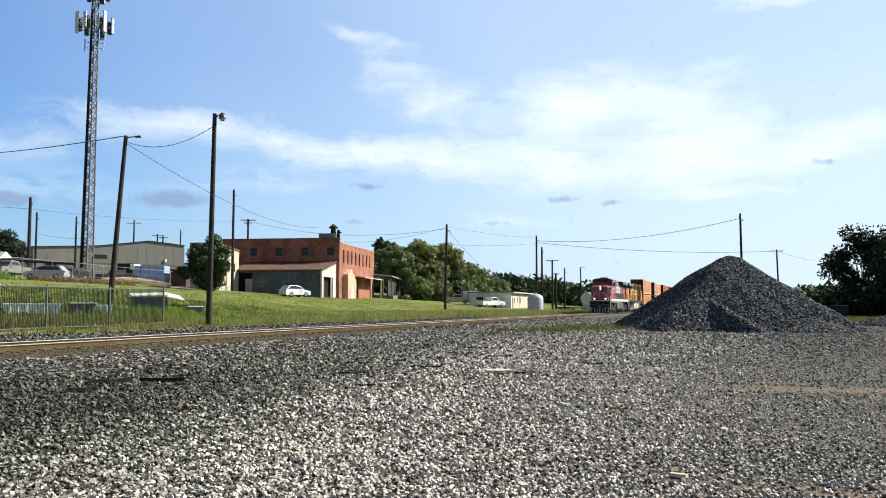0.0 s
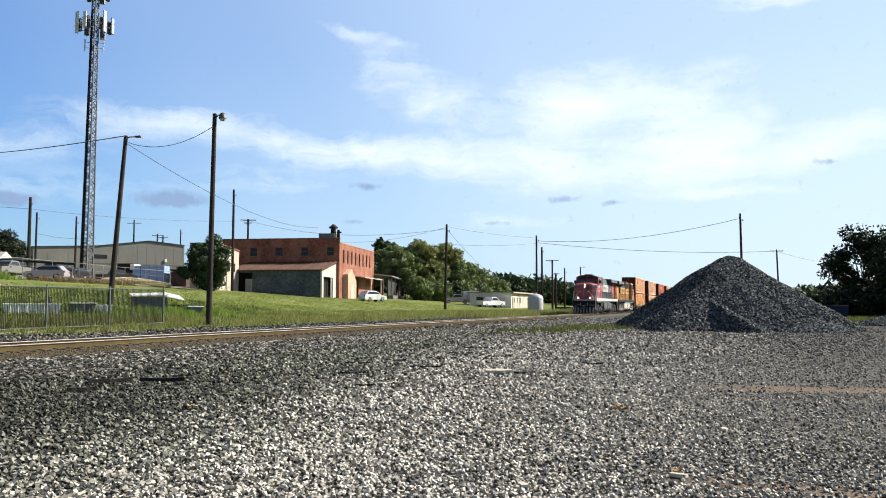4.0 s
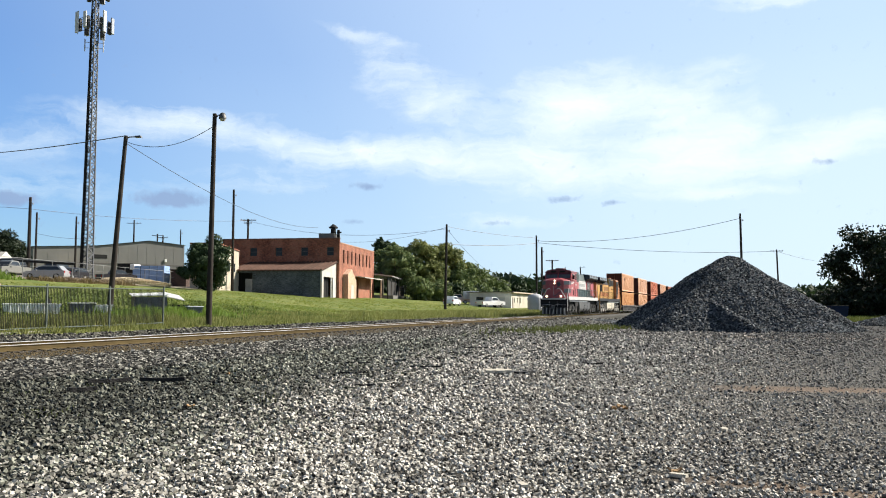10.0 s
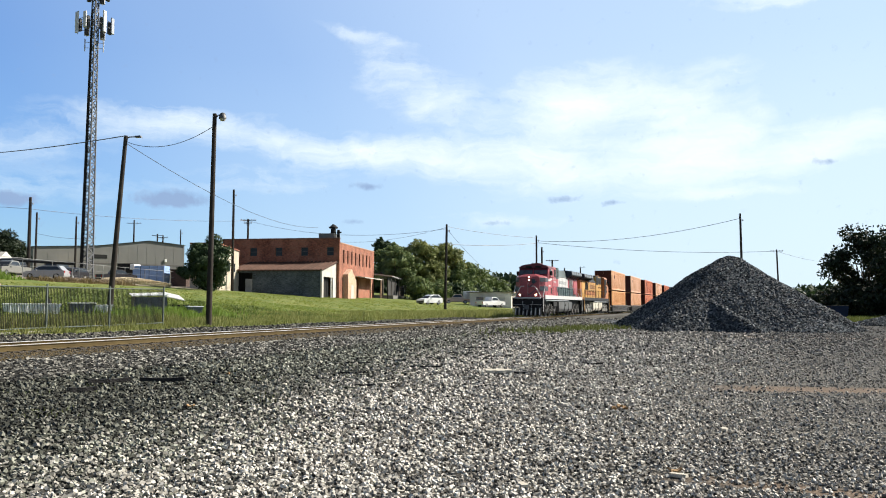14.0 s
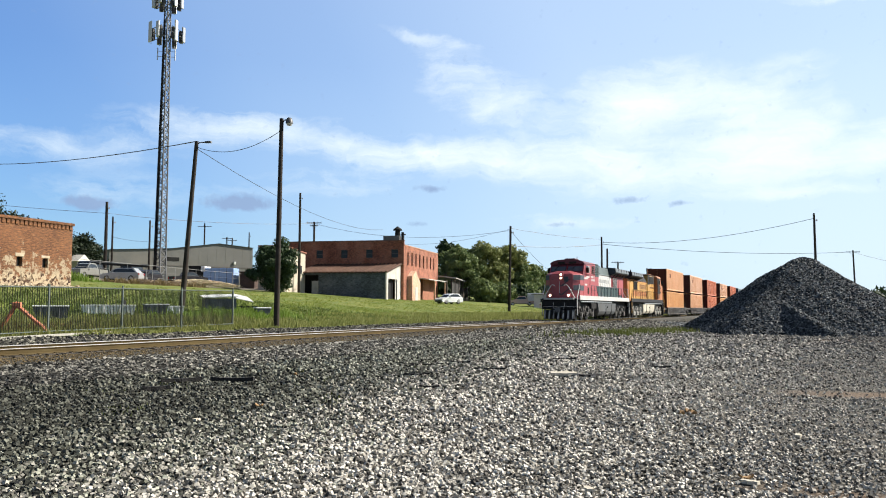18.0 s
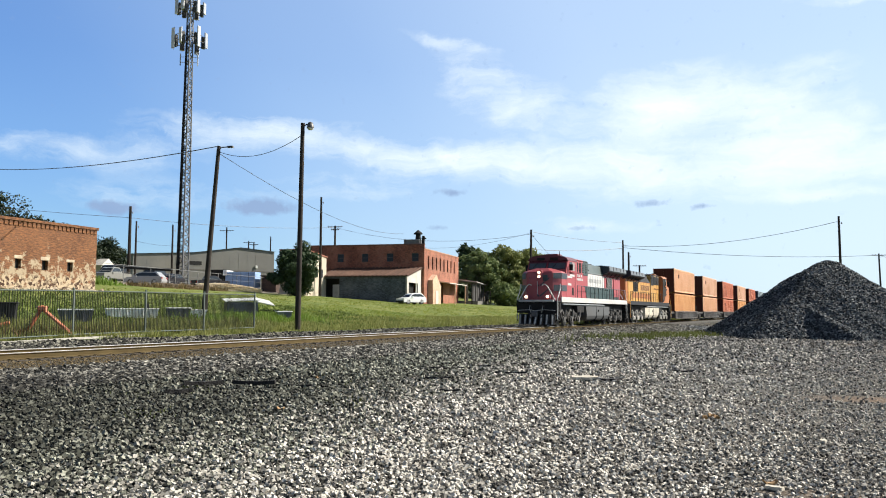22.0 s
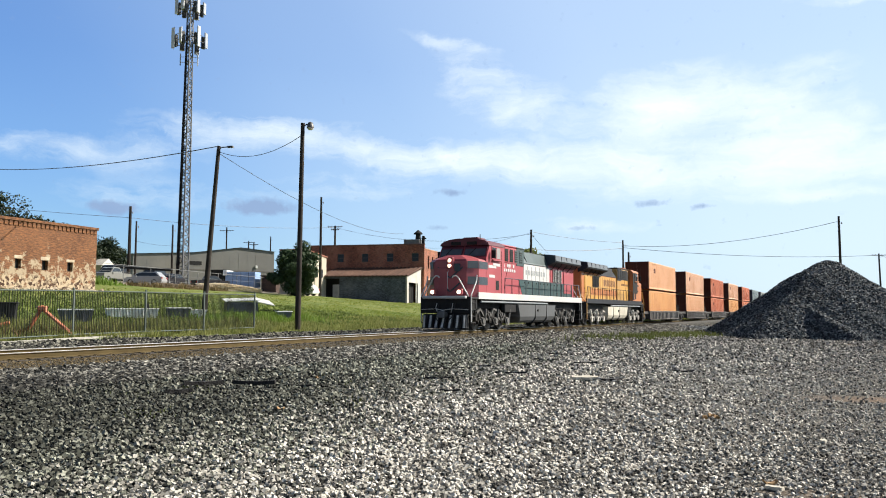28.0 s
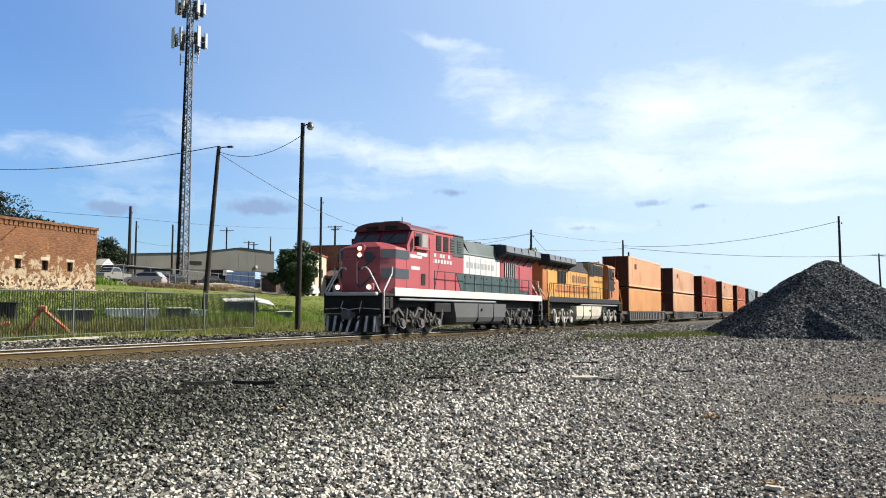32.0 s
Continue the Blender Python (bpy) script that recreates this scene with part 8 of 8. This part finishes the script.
    locomotive("orange and yellow diesel locomotive with a black roof, cab trailing", dict(
        steel=dark, truck=silver, body=orange, roof=black, hood=orange, sill=black, sill_label="black side sill", nose_label="orange nose", cab_label="orange driver's cab",
        equip=yellow, letter3=surf("letter_brown", (0.16, 0.06, 0.02)), hood_top=black, stripe=None, stripe2=yellow, cab_roof=orange, vent=black, seam=surf("seam_brown", (0.28, 0.09, 0.02)), low=None, low_label="", mid=yellow, mid_label="yellow hood band",
        letter=black, letter2=surf("letter_brown", (0.16, 0.06, 0.02)), tank=surf("tank_cream_paint", (0.6, 0.56, 0.46), (0.48, 0.44, 0.36), 0.9, 0.6, 0.1, 0.05, 20.0, 0.4), tank_label="pale silver fuel tank", rails=yellow, rail_label="yellow handrail", rails2=black,
        plow=dark, edge=dark, pale=BLACK, lamp=surf("lamp_clear", (0.8, 0.8, 0.78), None, 5.0, 0.15)), False, 180)


def container(label, mat, shaded_end_mat, seed):
    """A 53-foot domestic container: ribbed sides, posts, rails, doors with lock rods."""
    rng = random.Random(seed)
    c = thing("shipping_container", label, "container", group="stacked containers")
    X, W, H = 16.15, 1.29, 2.9
    part("shell", Geo().box(0.06, X - 0.06, -W + 0.03, W - 0.03, 0.06, H - 0.06), mat, c)
    for s in (-1, 1):
        rib = Geo()
        y0, y1 = sorted((s * (W - 0.03), s * (W - 0.008)))
        for k in range(44):
            x = 0.3 + k * 0.36
            rib.box(x, x + 0.17, y0, y1, 0.2, H - 0.16)
        tagged(part("side_ribs", rib, mat, c), kind="stuff")
        for z0, z1 in ((0.0, 0.16), (H - 0.12, H)):
            part("side_rail", Geo().box(0, X, min(s * (W - 0.07), s * W), max(s * (W - 0.07), s * W), z0, z1, 0.01), mat, c)
        for x in (0, 1.95, X - 2.1, X - 0.14):
            part("post", Geo().box(x, x + 0.14, min(s * (W - 0.08), s * (W + 0.004)), max(s * (W - 0.08), s * (W + 0.004)), 0.02, H - 0.01, 0.01), mat, c)
        y = s * (W - 0.006)
        if rng.random() < 0.75:
            x0 = 2.6
            part("decal", Geo().box(x0, x0 + 0.9, min(y, y + s * 0.012), max(y, y + s * 0.012), 1.75, 2.25), shaded_end_mat, c, "small dark panel mark")
    part("end_sill", Geo().box(0, 0.08, -W, W, 0, 0.15, 0.01), shaded_end_mat, c)
    part("end_header", Geo().box(0, 0.08, -W, W, H - 0.12, H, 0.01), shaded_end_mat, c)
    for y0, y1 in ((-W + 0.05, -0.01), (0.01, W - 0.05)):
        d = part("door", Geo().box(0.015, 0.06, y0, y1, 0.15, H - 0.12, 0.008), shaded_end_mat, c)
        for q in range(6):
            part("door_rib", Geo().box(0.0, 0.016, y0 + 0.04, y1 - 0.04, 0.3 + q * 0.42, 0.5 + q * 0.42), shaded_end_mat, d)
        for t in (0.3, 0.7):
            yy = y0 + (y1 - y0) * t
            part("lock_rod", Geo().tube((-0.02, yy, 0.1), (-0.02, yy, H - 0.08), 0.022, 0.022, 6), shaded_end_mat, d)
    part("back_end", Geo().box(X - 0.06, X, -W, W, 0, H, 0.01), shaded_end_mat, c)
    part("roof", Geo().box(0.02, X - 0.02, -W + 0.05, W - 0.05, H - 0.06, H - 0.01), mat, c)
    return c


def well_car(mat, wm):
    """An intermodal well car: two side sills with ribs, end platforms, two-axle trucks."""
    k = thing("well_car", "grey ribbed steel well car carrying two stacked containers", "rail wagon", group="well cars")
    for s in (-1, 1):
        y0, y1 = sorted((s * 1.36, s * 1.48))
        part("side_sill", Geo().box(-0.6, 16.8, y0, y1, 0.3, 1.05, 0.02), mat, k)
        part("top_chord", Geo().box(-0.9, 17.1, min(s * 1.33, s * 1.54), max(s * 1.33, s * 1.54), 1.05, 1.17, 0.02), mat, k)
        part("bottom_chord", Geo().box(-0.4, 16.6, min(s * 1.3, s * 1.54), max(s * 1.3, s * 1.54), 0.22, 0.32, 0.02), mat, k)
        for i in range(20):
            x = 0.1 + i * 0.83
            part("side_post", Geo().box(x, x + 0.14, min(s * 1.48, s * 1.58), max(s * 1.48, s * 1.58), 0.32, 1.05), surf("post_grey", (0.26, 0.25, 0.24), (0.19, 0.18, 0.17), 0.8, 0.7, 0.1, 0.1, 20.0, 0.4, (0.12, 0.09, 0.07)), k)
    part("floor", Geo().box(-0.3, 16.5, -1.36, 1.36, 0.3, 0.42), mat, k)
    for e, sg in ((-0.6, -1), (16.8, 1)):
        a, b = sorted((e, e + sg * 3.1))
        part("end_platform", Geo().hexa([(a, -1.36 if sg > 0 else -0.9, 0.85), (b, -0.9 if sg > 0 else -1.36, 0.85), (b, 0.9 if sg > 0 else 1.36, 0.85), (a, 1.36 if sg > 0 else 0.9, 0.85)], [(a, -1.36 if sg > 0 else -0.9, 1.12), (b, -0.9 if sg > 0 else -1.36, 1.12), (b, 0.9 if sg > 0 else 1.36, 1.12), (a, 1.36 if sg > 0 else 0.9, 1.12)]), mat, k)
        part("bulkhead", Geo().box(min(e, e - sg * 0.08), max(e, e - sg * 0.08), -1.36, 1.36, 0.42, 1.12), mat, k)
        part("coupler", Geo().box(min(e + sg * 3.0, e + sg * 3.72), max(e + sg * 3.0, e + sg * 3.72), -0.16, 0.16, 0.72, 0.98, 0.03), BLACK, k)
        part("brake_rail", Geo().path([(e + sg * 2.9, -0.85, 1.1), (e + sg * 2.9, -0.85, 1.9), (e + sg * 2.9, 0.85, 1.9), (e + sg * 2.9, 0.85, 1.1)], 0.03), mat, k)
        tc = e + sg * 1.75
        g = Geo()
        for s in (-1, 1):
            y0, y1 = sorted((s * 0.95, s * 1.1))
            g.prism([(tc - 1.15, 0.36), (tc - 0.7, 0.36), (tc - 0.4, 0.22), (tc + 0.4, 0.22), (tc + 0.7, 0.36), (tc + 1.15, 0.36), (tc + 1.15, 0.62), (tc + 0.5, 0.8), (tc - 0.5, 0.8), (tc - 1.15, 0.62)], y0, y1)
        g.box(tc - 0.25, tc + 0.25, -1.0, 1.0, 0.4, 0.72)
        tr = part("truck", g, BLACK, k)
        for s in (-1, 1):
            sp = Geo()
            for q in range(4):
                sp.tube((tc - 0.2 + (q % 2) * 0.4, s * 1.06, 0.3), (tc - 0.2 + (q % 2) * 0.4, s * 1.06, 0.55), 0.09, 0.09, 8)
            part("spring", sp, BLACK, tr)
        for d in (-0.89, 0.89):
            w = new("wheelset", wm)
            w.parent = tr
            WHEELS.append((w, (tc + d, 0, 0.46), 0.46, 0))
    return k


def train_cars():
    paints = {
        "orange": (surf("box_orange", (0.72, 0.37, 0.15), (0.64, 0.31, 0.12), 0.6, 0.55, 0, 0.03, 20.0, 0.5, (0.48, 0.2, 0.075), var=0.12), "weathered orange container"),
        "tan": (surf("box_tan", (0.76, 0.43, 0.25), (0.68, 0.37, 0.21), 0.6, 0.55, 0, 0.03, 20.0, 0.5, (0.54, 0.26, 0.12), var=0.12), "faded tan-orange container"),
        "pink": (surf("box_pink", (0.78, 0.49, 0.34), (0.7, 0.42, 0.28), 0.5, 0.55, 0, 0.03, 20.0, 0.6, (0.5, 0.22, 0.10), var=0.12), "sun-bleached pinkish orange container"),
        "red": (surf("box_red", (0.62, 0.2, 0.1), (0.54, 0.165, 0.085), 0.6, 0.55, 0, 0.03, 20.0, 0.55, (0.22, 0.06, 0.035), var=0.12), "dusty red container"),
        "blue": (surf("box_blue", (0.30, 0.36, 0.38), (0.26, 0.31, 0.33), 0.35, 0.5, 0, 0.03, 20.0, 0.3), "pale blue-grey container"),
        "white": (surf("box_white", (0.46, 0.47, 0.46), (0.40, 0.41, 0.40), 0.35, 0.5, 0, 0.03, 20.0, 0.3), "off-white container")}
    # end paint is darkened to carry the shade on faces turned from the sun
    ends = {k: surf("box_shaded_end_" + k, tuple(c * q for c, q in zip(v, (0.2, 0.16, 0.2))), None, 0.8, 0.8, 0, 0.05, 20.0, 0.4, spec=0.12) for k, v in (("orange", (0.5, 0.2, 0.09)), ("tan", (0.5, 0.22, 0.12)), ("pink", (0.5, 0.22, 0.14)), ("red", (0.4, 0.12, 0.06)), ("blue", (0.3, 0.36, 0.4)), ("white", (0.5, 0.5, 0.5)))}
    stack = [("orange", "tan"), ("tan", "pink"), ("red", "red"), ("orange", "pink"), ("red", "red"), ("blue", "blue"), ("white", "white"), ("orange", "red"), ("tan", "orange"), ("red", "tan")]
    grey = surf("well_grey", (0.075, 0.068, 0.065), (0.05, 0.045, 0.042), 0.8, 0.7, 0.1, 0.1, 20.0, 0.5, (0.10, 0.07, 0.055))
    wm = wheelset_mesh(0.46)
    wm.materials.append(MATS["wheel_steel"])
    for i, pair in enumerate(stack):
        back = 47.6 + i * CAR_PITCH
        TRAIN.append((well_car(grey, wm), back, 0, 0))
        for k, colour in enumerate(pair):
            mat, text = paints[colour]
            label = text + (" in the well of a rail wagon" if k == 0 else " stacked on another container")
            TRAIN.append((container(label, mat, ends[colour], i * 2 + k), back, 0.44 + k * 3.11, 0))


def nose_at(t):
    return float(np.interp(t, [a for a, _ in NOSE], [b for _, b in NOSE]))


def motions():
    for ob, back, up, turn in TRAIN:
        walk(ob, [(t, pose(s + back, TRACK, RAIL + up, 0, 0, turn)) for t, s in NOSE])
    # each wheelset turns as far as the train rolls
    times = [0.0]
    while times[-1] < 32.0:
        t = times[-1]
        while t < 32.0 and nose_at(times[-1]) - nose_at(t) < 0.56:
            t += 1 / 30
        times.append(min(t, 32.0))
    for ob, at, r, turn in WHEELS:
        sg = -1 if turn else 1
        walk(ob, [(t, pose(*at, 0, sg * math.degrees((nose_at(t) - NOSE[0][1]) / r), 0)) for t in times])
    walk(suv, [(t, pose(x, y, gz(x, y), 0, 0, a)) for t, x, y, a in SUV])


# the white car: out along the lane, round at its end, and back
SUV = [(0, 105.2, 59.4, -24), (1.5, 110.3, 57.4, -24), (3.5, 117.1, 54.3, -26), (5.5, 123.8, 50.9, -28), (7.5, 129.3, 47.9, -29), (8.5, 131.4, 46.7, -28), (9.5, 133.0, 45.8, -22),
       (10.2, 134.3, 45.5, 15), (10.9, 134.9, 46.1, 70), (11.6, 134.6, 46.9, 120), (12.3, 133.8, 47.3, 150), (13.0, 132.4, 47.6, 155), (14.5, 129.2, 48.6, 154), (16.5, 125.0, 50.7, 153), (17.5, 122.7, 51.9, 154),
       (19, 119.1, 53.6, 155), (21, 114.1, 55.9, 156), (23, 107.4, 58.7, 157), (25, 103.2, 62.0, 136), (25.6, 102.7, 63.6, 115), (26.3, 102.4, 66.5, 97), (27.0, 102.3, 70.0, 93), (27.5, 102.3, 70.7, 92), (32, 102.3, 70.7, 92)]


# ---- build ----
track_bed()
yard_gravel()
yard_litter()
stone_heap()
all_poles()
antenna_mast()
metal_fence()
grass_clutter()
brick_warehouse()
brick_store()
back_lot()
small_office()
far_side_clutter()
all_trees()
far_woods()
grasses()
parked_vehicles()
suv = car("station_wagon", "white hatchback driving along the lane", pose(119, 66, 3), (0.86, 0.87, 0.88), "suv", 4.35)
both_locomotives()
train_cars()
motions()
